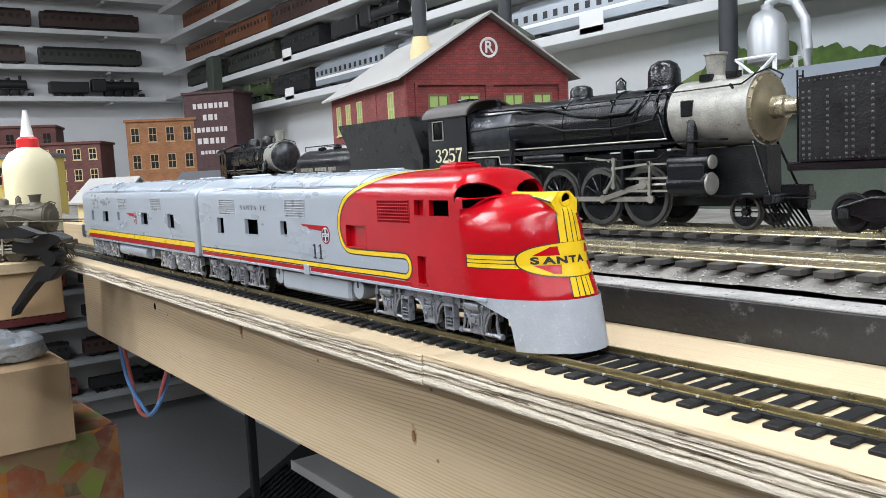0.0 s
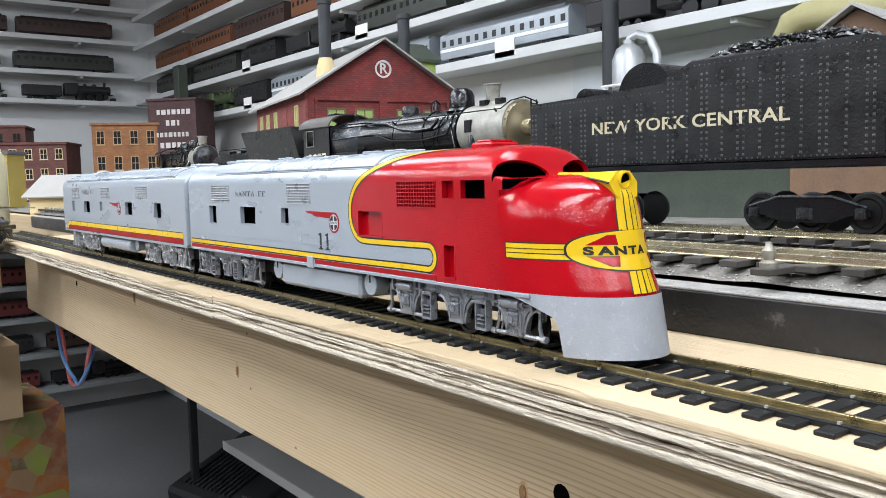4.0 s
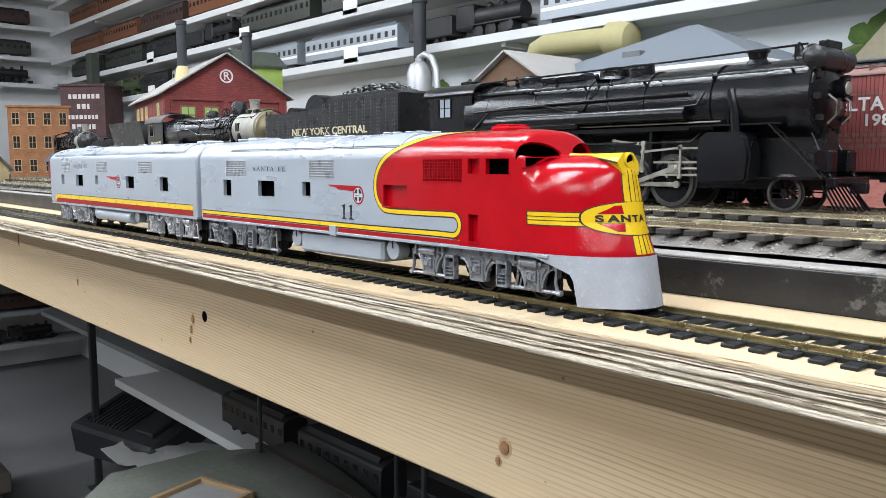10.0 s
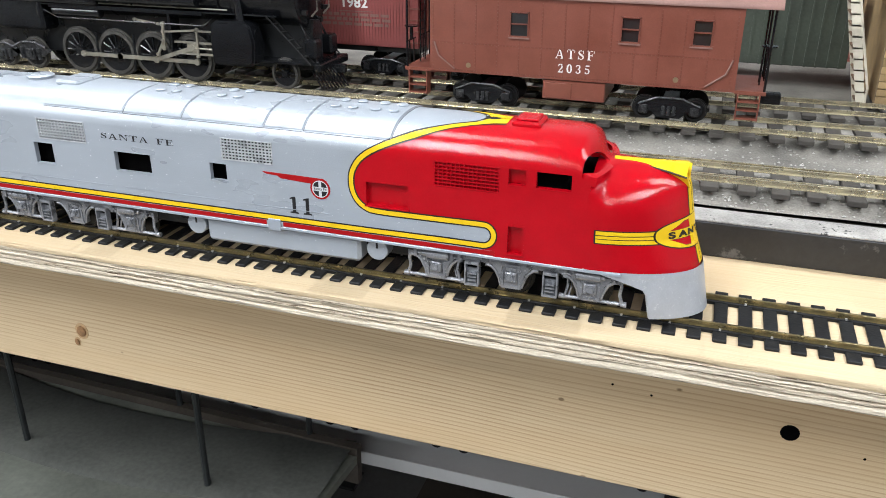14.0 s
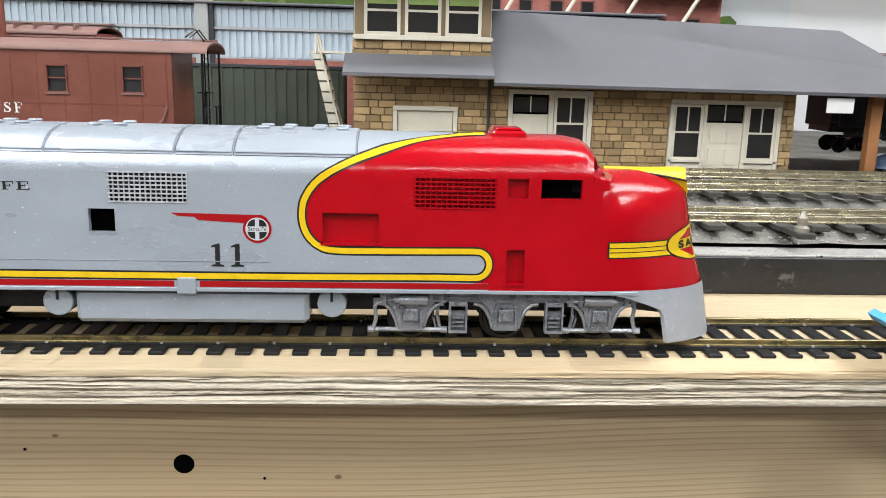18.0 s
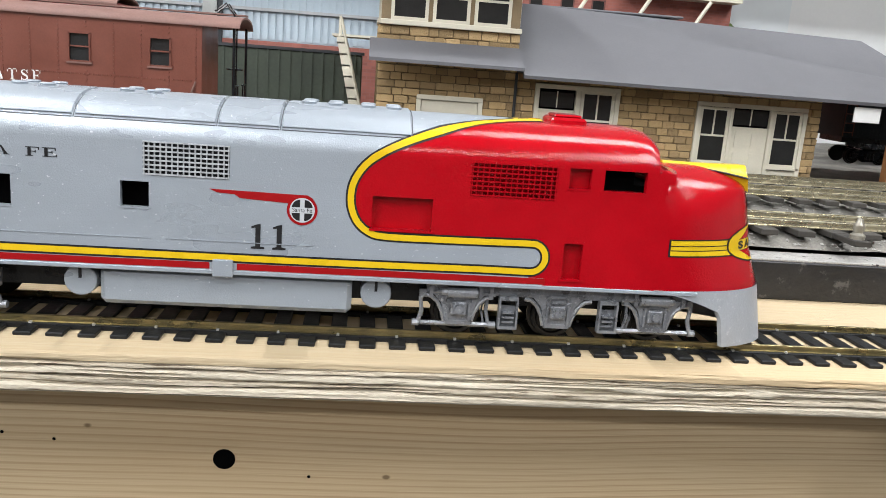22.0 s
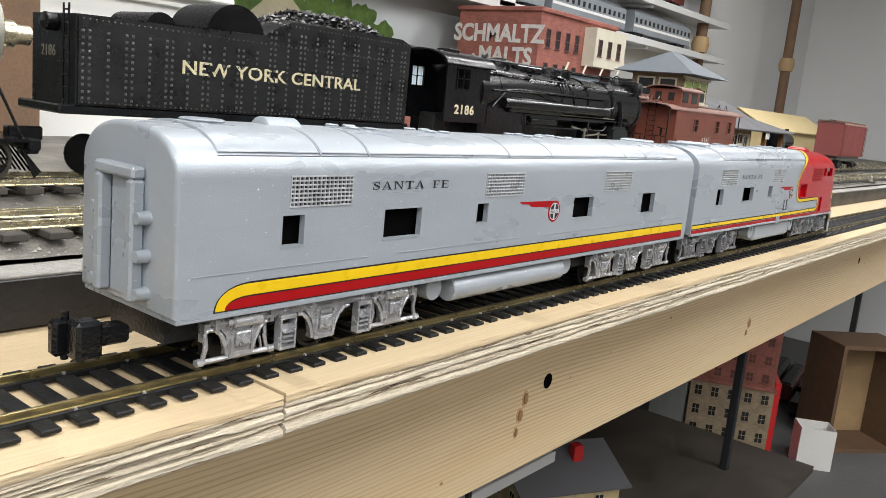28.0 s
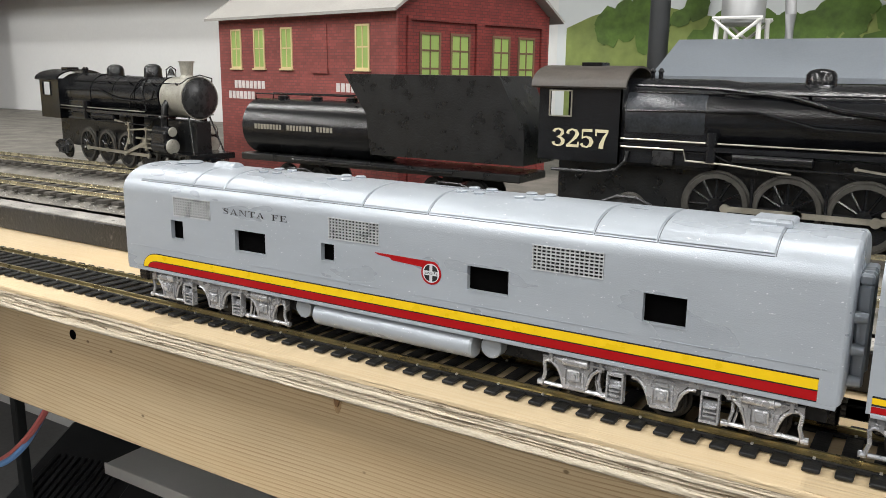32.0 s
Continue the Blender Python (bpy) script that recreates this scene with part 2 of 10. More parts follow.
GLYPH = {
    "A": (1.04, [[(0.07, 0.0), (0.16, 0.0), (0.53, 0.93), (0.47, 1.0)], [(0.47, 1.0), (0.57, 1.0), (0.96, 0.0), (0.73, 0.0)], [(0.26, 0.28), (0.70, 0.28), (0.68, 0.35), (0.28, 0.35)]], [(0.0, 0.27, 0.0, 0.07), (0.64, 1.04, 0.0, 0.07)], []),
    "N": (1.06, [[(0.10, 1.0), (0.34, 1.0), (0.92, 0.0), (0.84, 0.0)]], [(0.12, 0.20, 0.0, 0.96), (0.84, 0.92, 0.0, 1.0), (0.0, 0.32, 0.0, 0.07), (0.72, 1.06, 0.93, 1.0), (0.0, 0.2, 0.93, 1.0)], []),
    "T": (0.92, [], [(0.36, 0.57, 0.0, 1.0), (0.0, 0.92, 0.92, 1.0), (0.0, 0.07, 0.70, 0.95), (0.85, 0.92, 0.70, 0.95), (0.24, 0.69, 0.0, 0.07)], []),
    "F": (0.84, [], [(0.13, 0.33, 0.0, 1.0), (0.0, 0.82, 0.92, 1.0), (0.75, 0.82, 0.70, 0.95), (0.30, 0.60, 0.47, 0.55), (0.56, 0.62, 0.37, 0.65), (0.0, 0.47, 0.0, 0.07)], []),
    "E": (0.90, [], [(0.13, 0.33, 0.0, 1.0), (0.0, 0.82, 0.92, 1.0), (0.75, 0.82, 0.70, 0.95), (0.30, 0.60, 0.47, 0.55), (0.56, 0.62, 0.37, 0.65), (0.0, 0.86, 0.0, 0.08), (0.80, 0.87, 0.03, 0.30)], []),
    "S": (0.78, [], [(0.63, 0.70, 0.66, 0.98), (0.06, 0.13, 0.02, 0.34)], [(0.66, 0.76, 0.06), (0.58, 0.89, 0.08), (0.40, 0.95, 0.08), (0.21, 0.89, 0.11), (0.14, 0.75, 0.16), (0.23, 0.61, 0.20), (0.42, 0.51, 0.22), (0.60, 0.40, 0.20), (0.67, 0.25, 0.16), (0.58, 0.11, 0.11), (0.38, 0.05, 0.08), (0.18, 0.11, 0.08), (0.10, 0.26, 0.06)]),
    "2": (0.78, [], [(0.08, 0.70, 0.0, 0.15), (0.64, 0.71, 0.0, 0.30)], [(0.13, 0.70, 0.18), (0.17, 0.86, 0.13), (0.36, 0.95, 0.09), (0.55, 0.88, 0.15), (0.62, 0.72, 0.21), (0.54, 0.54, 0.18), (0.36, 0.34, 0.11), (0.14, 0.10, 0.09)]),
    "3": (0.78, [], [], [(0.13, 0.77, 0.17), (0.20, 0.91, 0.11), (0.38, 0.95, 0.09), (0.55, 0.87, 0.16), (0.58, 0.72, 0.19), (0.48, 0.57, 0.11), (0.30, 0.52, 0.07), (0.50, 0.47, 0.12), (0.61, 0.34, 0.20), (0.61, 0.21, 0.20), (0.50, 0.09, 0.12), (0.32, 0.05, 0.09), (0.15, 0.11, 0.12), (0.11, 0.24, 0.18)]),
    "5": (0.78, [], [(0.15, 0.65, 0.85, 1.0), (0.13, 0.20, 0.48, 0.92)], [(0.17, 0.53, 0.07), (0.36, 0.60, 0.10), (0.55, 0.52, 0.17), (0.63, 0.34, 0.21), (0.56, 0.14, 0.17), (0.40, 0.05, 0.10), (0.20, 0.08, 0.11), (0.11, 0.22, 0.18)]),
    "7": (0.76, [], [(0.08, 0.72, 0.84, 1.0), (0.08, 0.15, 0.66, 0.9)], [(0.67, 0.86, 0.09), (0.51, 0.55, 0.15), (0.41, 0.25, 0.21), (0.38, 0.0, 0.23)]),
    "0": (0.78, [], [], [(0.38 + 0.26 * math.cos(0.3927 * k), 0.5 + 0.45 * math.sin(0.3927 * k), 0.09 + 0.14 * abs(math.cos(0.3927 * k))) for k in range(17)]),
}


def serif_words(name, words, tall, width, material, parent, m, slim=1.0, label=""):
    """Railway roman letters built of strokes, tall high and width long in all; slim squeezes each letter."""
    wide = [0.62 if ch == " " else GLYPH[ch][0] for ch in words]
    gap = (width / tall - slim * sum(wide)) / (len(words) - 1)
    bm = B()
    x, lift = -width / tall / 2, 0.0
    for ch, w in zip(words, wide):
        if ch != " ":
            _, polys, bars, stroke = GLYPH[ch]
            rows = [list(p) for p in polys] + [[(a, c), (b, c), (b, d), (a, d)] for a, b, c, d in bars]
            left, right = [], []
            for i, (px, pz, pw) in enumerate(stroke):
                q, r = stroke[max(i - 1, 0)], stroke[min(i + 1, len(stroke) - 1)]
                d = Vector((r[0] - q[0], r[1] - q[1])).normalized() * pw / 2
                left.append((px - d.y, pz + d.x))
                right.append((px + d.y, pz - d.x))
            rows += [[left[i], left[i + 1], right[i + 1], right[i]] for i in range(len(stroke) - 1)]
            for poly in rows:
                lift += 0.0000006
                bm.faces.new([bm.verts.new(((x + u * slim) * tall, (v - 0.5) * tall, 0.00005 + lift)) for u, v in poly])
        x += w * slim + gap
    bmesh.ops.transform(bm, matrix=m, verts=bm.verts)
    return part(name, bm, material, parent, label)


FRONT = Matrix(((1, 0, 0, 0), (0, 0, -1, 0), (0, 1, 0, 0), (0, 0, 0, 1)))   # letters that face the -y side


def facing(x, y, z):
    return Matrix.Translation((x, y, z)) @ FRONT


# ---------------------------------------------------------------- materials
def brushed_metal_paint(name, col, rough, metal, fleck):
    """Aluminium paint laid on by brush: faint streaks along x, grit under the coat and bright nicks."""
    m, nt, bs = shade_nodes(name)
    streak = noise_tex(nt, coords(nt, (30, 120, 520)), 1.0, 4, 0.6)
    grit = noise_tex(nt, coords(nt), 1500, 3, 0.6)
    patch = noise_tex(nt, coords(nt, (14, 30, 40)), 1.0, 3)
    c = ramp(nt, patch, [(0.3, tuple(q * 0.93 for q in col)), (0.7, tuple(q * 1.05 for q in col))])
    c = mixed(nt, 0.10, c, ramp(nt, streak, [(0.3, tuple(q * 0.86 for q in col)), (0.7, tuple(q * 1.12 for q in col))]))
    nick = ramp(nt, noise_tex(nt, coords(nt, (420, 700, 900)), 1.0, 3, 0.7), [(0.675, (0, 0, 0)), (0.70, (0.9,) * 3)])
    c = mixed(nt, nick, c, fleck)
    link(nt, c, bs.inputs["Base Color"])
    link(nt, ramp(nt, patch, [(0.3, (rough * 0.85,) * 3), (0.7, (rough * 1.2,) * 3)]), bs.inputs["Roughness"])
    bs.inputs["Metallic"].default_value = metal
    bs.inputs["Specular IOR Level"].default_value = 0.5
    bumped(nt, bs, grit, 0.30, 0.0005)
    return m


M_SILVER = brushed_metal_paint("silver_paint", (0.355, 0.392, 0.435), 0.29, 0.26, (0.72, 0.74, 0.76))
M_GREY_TRUCK = paint("grey_casting_paint", (0.24, 0.25, 0.27), 0.30, 0.45, 0.35, 1200, 160, 0.35, worn=(0.50, 0.51, 0.53))
M_SILVER_TRUCK = paint("silver_casting_paint", (0.44, 0.45, 0.47), 0.26, 0.55, 0.30, 1200, 160, 0.4)
M_WIRE = paint("bright_mesh_wire", (0.50, 0.52, 0.54), 0.3, 0.25, 0.15, 1200, 90, 0.1)
M_SEAM = paint("seam_shade_grey", (0.075, 0.08, 0.09), 0.6, 0.0, 0.3, 900, 60, 0.0)
# near-black colour stands in for the shade behind the silver grilles' wire
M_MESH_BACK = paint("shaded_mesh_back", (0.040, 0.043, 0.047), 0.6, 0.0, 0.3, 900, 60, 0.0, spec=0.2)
M_RED = paint("glossy_red_paint", (0.37, 0.0014, 0.0068), 0.10, 0.0, 0.10, 1100, 60, 0.22, spec=0.40)
M_YELLOW = paint("yellow_decal", (0.68, 0.45, 0.012), 0.3, 0.0, 0.06, 1500, 90, 0.04, spec=0.2)
M_DECAL_RED = paint("red_decal", (0.30, 0.006, 0.008), 0.4, 0.0, 0.06, 1500, 90, 0.04, spec=0.15)
M_DECAL_BLACK = paint("black_decal", (0.004, 0.004, 0.005), 0.5, 0.0, 0.05, 1500, 90, 0.0)
M_DECAL_WHITE = paint("white_decal", (0.75, 0.75, 0.73), 0.5, 0.0, 0.08, 1500, 90, 0.0)
M_SILVERDECAL = paint("pale_badge_silver", (0.50, 0.52, 0.54), 0.5, 0.0, 0.08, 1500, 90, 0.0)
M_CREAM_DECAL = paint("cream_decal", (0.60, 0.54, 0.36), 0.5, 0.0, 0.10, 1500, 90, 0.0)
# near-black and hardly glossy: colour that stands in for shade inside openings
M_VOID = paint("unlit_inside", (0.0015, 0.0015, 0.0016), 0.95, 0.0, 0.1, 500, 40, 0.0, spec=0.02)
M_PLATE = paint("pilot_grey_paint", (0.36, 0.38, 0.41), 0.40, 0.1, 0.10, 900, 90, 0.2, worn=(0.47, 0.48, 0.5))
M_BLACK = paint("black_loco_paint", (0.0040, 0.0046, 0.0060), 0.16, 0.0, 0.45, 620, 60, 0.42, spec=0.42)
M_BLACK_MATT = paint("dull_black_paint", (0.0085, 0.0092, 0.0100), 0.30, 0.0, 0.40, 600, 60, 0.55, spec=0.4)
M_SMOKEBOX = paint("graphite_smokebox", (0.33, 0.32, 0.28), 0.45, 0.35, 0.35, 700, 90, 0.5, worn=(0.09, 0.085, 0.07))
M_BRASS = paint("nickel_rod", (0.42, 0.40, 0.34), 0.35, 0.8, 0.2, 800, 90, 0.1)
M_BRASS_DARK = paint("tarnished_brass", (0.25, 0.21, 0.13), 0.4, 0.6, 0.3, 800, 90, 0.2)
M_RAIL = paint("brass_rail", (0.27, 0.225, 0.115), 0.30, 0.85, 0.3, 800, 60, 0.1)
M_RAIL_OLD = paint("nickel_rail", (0.56, 0.51, 0.37), 0.26, 0.8, 0.25, 700, 60, 0.1)
M_TIE = paint("black_plastic_tie", (0.0085, 0.009, 0.010), 0.5, 0.0, 0.4, 500, 60, 0.35, dust=0.4, spec=0.25)
M_TIE_WOOD = paint("grey_brown_wood_tie", (0.045, 0.040, 0.034), 0.8, 0.0, 0.45, 400, 60, 0.4, dust=0.6)
M_SPIKE = paint("bright_spike", (0.7, 0.69, 0.66), 0.3, 0.7, 0.1)
M_RIM = paint("worn_wheel_rim", (0.085, 0.082, 0.075), 0.35, 0.6, 0.3, 700, 90, 0.2)
M_IRONGREY = paint("worn_cast_iron", (0.030, 0.031, 0.033), 0.28, 0.35, 0.4, 800, 120, 0.5)
M_COAL = paint("coal", (0.010, 0.010, 0.011), 0.3, 0.0, 0.4, 400, 90, 0.3)
M_WHEEL = paint("dark_wheel_steel", (0.02, 0.02, 0.02), 0.4, 0.6, 0.3)
M_PLY_TOP = wood("plywood_face", (0.52, 0.42, 0.275), (0.36, 0.20, 0.08), 22, 1.0, 0.65, 0.35, red=(0.60, 0.41, 0.21))


def sawn_edge(name, pale, dark, crack, amount):
    """The torn, fibrous edge of a veneer: short dark slits and pale fibres along x."""
    m, nt, bs = shade_nodes(name)
    slit = noise_tex(nt, coords(nt, (42, 420, 900)), 1.0, 4, 0.6)
    fine = noise_tex(nt, coords(nt, (260, 900, 1500)), 1.0, 3, 0.65)
    patch = noise_tex(nt, coords(nt, (9, 60, 130)), 1.0, 2)
    c = ramp(nt, fine, [(0.32, dark), (0.62, pale)])
    c = mixed(nt, 0.5, c, ramp(nt, patch, [(0.35, tuple(q * 0.86 for q in pale)), (0.65, pale)]))
    c = mixed(nt, ramp(nt, slit, [(amount, (0, 0, 0)), (amount + 0.06, (0.9,) * 3)]), c, crack)
    link(nt, c, bs.inputs["Base Color"])
    bs.inputs["Roughness"].default_value = 0.85
    bs.inputs["Specular IOR Level"].default_value = 0.2
    both = mixed(nt, 0.5, slit, fine)
    bumped(nt, bs, both, 0.9, 0.0012)
    return m


M_PLY_PALE = sawn_edge("plywood_pale_layer", (0.62, 0.56, 0.45), (0.40, 0.32, 0.22), (0.12, 0.075, 0.04), 0.66)
M_PLY_DARK = sawn_edge("plywood_end_grain_layer", (0.58, 0.515, 0.405), (0.30, 0.22, 0.14), (0.075, 0.048, 0.026), 0.58)


def pine(name, pale, line, warm):
    """Planed pine with thin uneven growth lines along x, warm streaks and pin knots."""
    m, nt, bs = shade_nodes(name)
    v = coords(nt, (0.30, 0.6, 1.0))
    warp = nt.nodes.new("ShaderNodeTexNoise")
    warp.inputs["Scale"].default_value, warp.inputs["Detail"].default_value = 4.5, 2.0
    link(nt, v, warp.inputs["Vector"])
    sep = nt.nodes.new("ShaderNodeSeparateXYZ")
    link(nt, coords(nt), sep.inputs[0])
    z = nt.nodes.new("ShaderNodeMath")
    z.operation = "MULTIPLY_ADD"
    z.inputs[1].default_value = 0.062
    link(nt, warp.outputs["Fac"], z.inputs[0])
    link(nt, sep.outputs["Z"], z.inputs[2])
    rings = nt.nodes.new("ShaderNodeMath")
    rings.operation = "MULTIPLY"
    rings.inputs[1].default_value = 300.0
    link(nt, z.outputs[0], rings.inputs[0])
    fr = nt.nodes.new("ShaderNodeMath")
    fr.operation = "FRACT"
    link(nt, rings.outputs[0], fr.inputs[0])
    saw = ramp(nt, fr.outputs[0], [(0.0, (0, 0, 0)), (0.58, (0.08,) * 3), (0.86, (0.78,) * 3), (0.97, (0.70,) * 3), (1.0, (0, 0, 0))])
    fade = ramp(nt, noise_tex(nt, coords(nt, (2.0, 8, 22)), 1.6, 3), [(0.30, (0.18,) * 3), (0.70, (1, 1, 1))])
    amount = mixed(nt, 1.0, saw, fade, "MULTIPLY")
    c = mixed(nt, amount, pale, line)
    fib = noise_tex(nt, coords(nt, (7, 200, 420)), 3.0, 3)
    c = mixed(nt, 0.20, c, ramp(nt, fib, [(0.3, line), (0.6, pale)]))
    c = mixed(nt, ramp(nt, noise_tex(nt, coords(nt, (1.1, 3, 9)), 2.6, 3), [(0.45, (0, 0, 0)), (0.75, (0.42,) * 3)]), c, warm)
    vor = nt.nodes.new("ShaderNodeTexVoronoi")
    vor.inputs["Scale"].default_value = 1.0
    link(nt, coords(nt, (22, 22, 34)), vor.inputs["Vector"])
    c = mixed(nt, ramp(nt, vor.outputs["Distance"], [(0.030, (0.75,) * 3), (0.055, (0, 0, 0))]), c, tuple(q * 0.4 for q in line))
    link(nt, c, bs.inputs["Base Color"])
    bs.inputs["Roughness"].default_value = 0.55
    bs.inputs["Specular IOR Level"].default_value = 0.25
    bumped(nt, bs, fib, 0.25, 0.0006)
    return m


M_BEAM = pine("pine_beam", (0.60, 0.475, 0.30), (0.27, 0.15, 0.066), (0.54, 0.375, 0.20))
M_KNOT = paint("knot_wood", (0.27, 0.145, 0.062), 0.6, 0.0, 0.4, 900, 200, 0.2)
M_KNOT_EDGE = paint("knot_rim", (0.45, 0.30, 0.155), 0.6, 0.0, 0.3, 900, 200, 0.2)
M_BOARD = paint("black_painted_board", (0.012, 0.0125, 0.014), 0.42, 0.0, 0.4, 260, 14, 0.9, worn=(0.085, 0.083, 0.078), spec=0.6)
M_SCUFF = paint("scuffed_dusty_edge", (0.30, 0.29, 0.27), 0.8, 0.0, 0.5, 700, 40, 0.8, worn=(0.03, 0.03, 0.03))
M_BALLAST = paint("grey_ballast", (0.175, 0.165, 0.145), 0.9, 0.0, 0.60, 620, 25, 1.0)
M_STONE_CHIP = paint("ballast_chip", (0.33, 0.32, 0.295), 0.85, 0.0, 0.4, 900, 60, 0.2)
M_WALL = paint("white_wall_paint", (0.72, 0.73, 0.73), 0.7, 0.0, 0.04, 150, 2.0, 0.1)
M_CEIL = paint("white_ceiling_paint", (0.78, 0.78, 0.77), 0.8, 0.0, 0.04, 90, 1.5, 0.1)
M_FLOOR = paint("grey_concrete_floor", (0.13, 0.13, 0.13), 0.7, 0.0, 0.25, 90, 2.0, 0.2)
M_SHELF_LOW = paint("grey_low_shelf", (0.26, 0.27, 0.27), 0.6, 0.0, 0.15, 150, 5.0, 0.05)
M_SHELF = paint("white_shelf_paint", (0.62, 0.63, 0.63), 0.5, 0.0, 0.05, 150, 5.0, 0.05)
M_DARKWOOD = paint("dark_bench_timber", (0.06, 0.05, 0.04), 0.7, 0.0, 0.35, 200, 8.0, 0.2)
# for the unseen wall behind the camera: dark, to curb fill and reflections
M_UNSEEN_DARK = paint("unseen_wall_brown", (0.16, 0.125, 0.095), 0.6, 0.0, 0.2, 120, 3.0, 0.1)
M_TUBE = glow("lamp_tube", (1.0, 1.0, 1.0), 6.0)
M_ENAMEL = paint("white_enamel", (0.75, 0.76, 0.76), 0.35, 0.0, 0.04)

# ---------------------------------------------------------------- the room
block("floor", M_FLOOR, None, WALL_L - 0.1, WALL_R + 0.1, WALL_F - 0.1, WALL_B + 0.1, FLOOR - 0.1, FLOOR)
block("ceiling", M_CEIL, None, WALL_L - 0.1, WALL_R + 0.1, WALL_F - 0.1, WALL_B + 0.1, CEIL, CEIL + 0.1)
block("wall_back", M_WALL, None, WALL_L - 0.1, WALL_R + 0.1, WALL_B, WALL_B + 0.1, FLOOR, CEIL)
block("wall_left", M_WALL, None, WALL_L - 0.1, WALL_L, WALL_F, WALL_B, FLOOR, CEIL)
# wall_front is never in view; its colour is chosen only to shape the light
block("wall_front", M_UNSEEN_DARK, None, WALL_L - 0.1, WALL_R + 0.1, WALL_F - 0.1, WALL_F, FLOOR, CEIL)
block("wall_right", M_WALL, None, WALL_R, WALL_R + 0.1, WALL_F, WALL_B, FLOOR, CEIL)
for nm, lab in (("floor", "grey bare concrete floor"), ("ceiling", "plain white painted ceiling"), ("wall_back", "white painted basement wall behind the shelves"),
                ("wall_left", "white painted end wall with shelves"), ("wall_front", "plain brown panelled wall of the aisle"), ("wall_right", "plain white painted end wall")):
    tagged(bpy.data.objects[nm], lab, "room", kind="structure")
for tx, ty in TUBES:
    fx = thing("ceiling_light", "white enamelled strip light with a glowing tube", "light", "strip lights on the ceiling")
    fx.matrix_basis = pose(tx, ty, CEIL, 0, 0, crosswise(ty))
    bm = B()
    prism(bm, [(-0.10, -0.05), (-0.07, 0.0), (0.07, 0.0), (0.10, -0.05), (0.06, -0.03), (-0.06, -0.03)], -0.6, 0.6, "yz")
    part("housing", bm, M_ENAMEL, fx)
    for dy in (-0.045, 0.045):
        part("lamp_tube", cyl(B(), (-0.58, dy, -0.045), (0.58, dy, -0.045), 0.013), M_TUBE, fx)

# ---------------------------------------------------------------- the shelf board and its beam
ZP = 0.003         # top of the plywood
PLY_F = -0.046     # its front edge
BEAM_Y = 0.017     # front face of the beam
SEAM = -1.511
PLY_L, PLY_R = -2.50, 0.62
BOARD_Y = 0.083
rng = random.Random(5)


def wavy(x, k, amp):
    return amp * (noise.noise(Vector((x * 9, k * 7.3, 0.3))) + 0.5 * noise.noise(Vector((x * 41, k * 3.1, 4.0))))


def ply_sheet(name, x0, x1, label, drop):
    """Five bonded layers with a rough sawn front edge."""
    sheet = thing(name, label, "board", "plywood sheets", "structure")
    n = int((x1 - x0) / 0.0032)
    xs = [x0 + (x1 - x0) * i / n for i in range(n + 1)]
    cuts = [0.0, 0.0036, 0.0066, 0.0100, 0.0134, 0.0175]
    for k in range(5):
        za, zb = ZP - drop - cuts[k], ZP - drop - cuts[k + 1]
        bm = B()
        secs = []
        for x in xs:
            e = PLY_F + wavy(x, k, 0.0010) + (0.0004 if k % 2 else 0.0)
            zt = za + (0.0 if k == 0 else wavy(x, k + 20, 0.0007))
            zl = zb + wavy(x, k + 21, 0.0007) * (0.0 if k == 4 else 1.0)
            row = [(x, 0.088, zt), (x, e + 0.0008, zt)]
            for q in range(5):
                f = q / 4
                gouge = max(0.0, noise.noise(Vector((x * 17, (k * 4 + q) * 2.1, 9.0))) - 0.12) * (0.0090 if k in (2, 3) else (0.0040 if k == 1 else 0.0015))
                fibre = 0.00045 * noise.noise(Vector((x * 160, (k * 4 + q) * 3.7, 2.0)))
                crack = 0.0030 if noise.noise(Vector((x * 6.5, k * 5.0 + (q == 4), 3.0))) > 0.02 else 0.0008
                lip = crack if (q == 0 and k > 1) or (q == 4 and k > 0) else (0.0005 if q == 0 else 0.0)
                row.append((x, e + gouge + fibre + lip, zt + (zl - zt) * (0.06 + 0.88 * f)))
            row += [(x, e + 0.0012, zl), (x, 0.088, zl)]
            secs.append(row)
        loft(bm, secs)
        part("layer", bm, M_PLY_TOP if k == 0 else (M_PLY_DARK if k % 2 else M_PLY_PALE), sheet, angle=50)
    return sheet


ply_sheet("plywood_shelf", PLY_L, SEAM - 0.0012, "pale plywood shelf board with splintered layered edge", 0.0008)
ply_sheet("plywood_shelf", SEAM, PLY_R, "pale plywood shelf board with rough sawn edge", 0.0)

beam = thing("timber_beam", "long pine beam under the plywood shelf", "beam", kind="structure")
bm = B()
box(bm, PLY_L - 0.12, PLY_R, BEAM_Y, BEAM_Y + 0.038, -0.140, ZP - 0.0178, 0.002)
part("plank", bm, M_BEAM, beam)


def knot(x, z, r, s=1.5):
    bm = B()
    lathe(bm, (0, 0.0003, 0), (0, -1, 0), [(0, r * 1.5), (0.0006, r * 1.45)], 18)
    lathe(bm, (0, 0.0, 0), (0, -1, 0), [(0, r), (0.0012, r * 0.95), (0.0013, r * 0.5)], 14, 1)
    bmesh.ops.transform(bm, matrix=Matrix.Translation((x, BEAM_Y, z)) @ Matrix.Diagonal((1, 1, s, 1)), verts=bm.verts)
    part("knot", bm, [M_KNOT_EDGE, M_KNOT], beam, "dark oval knot")


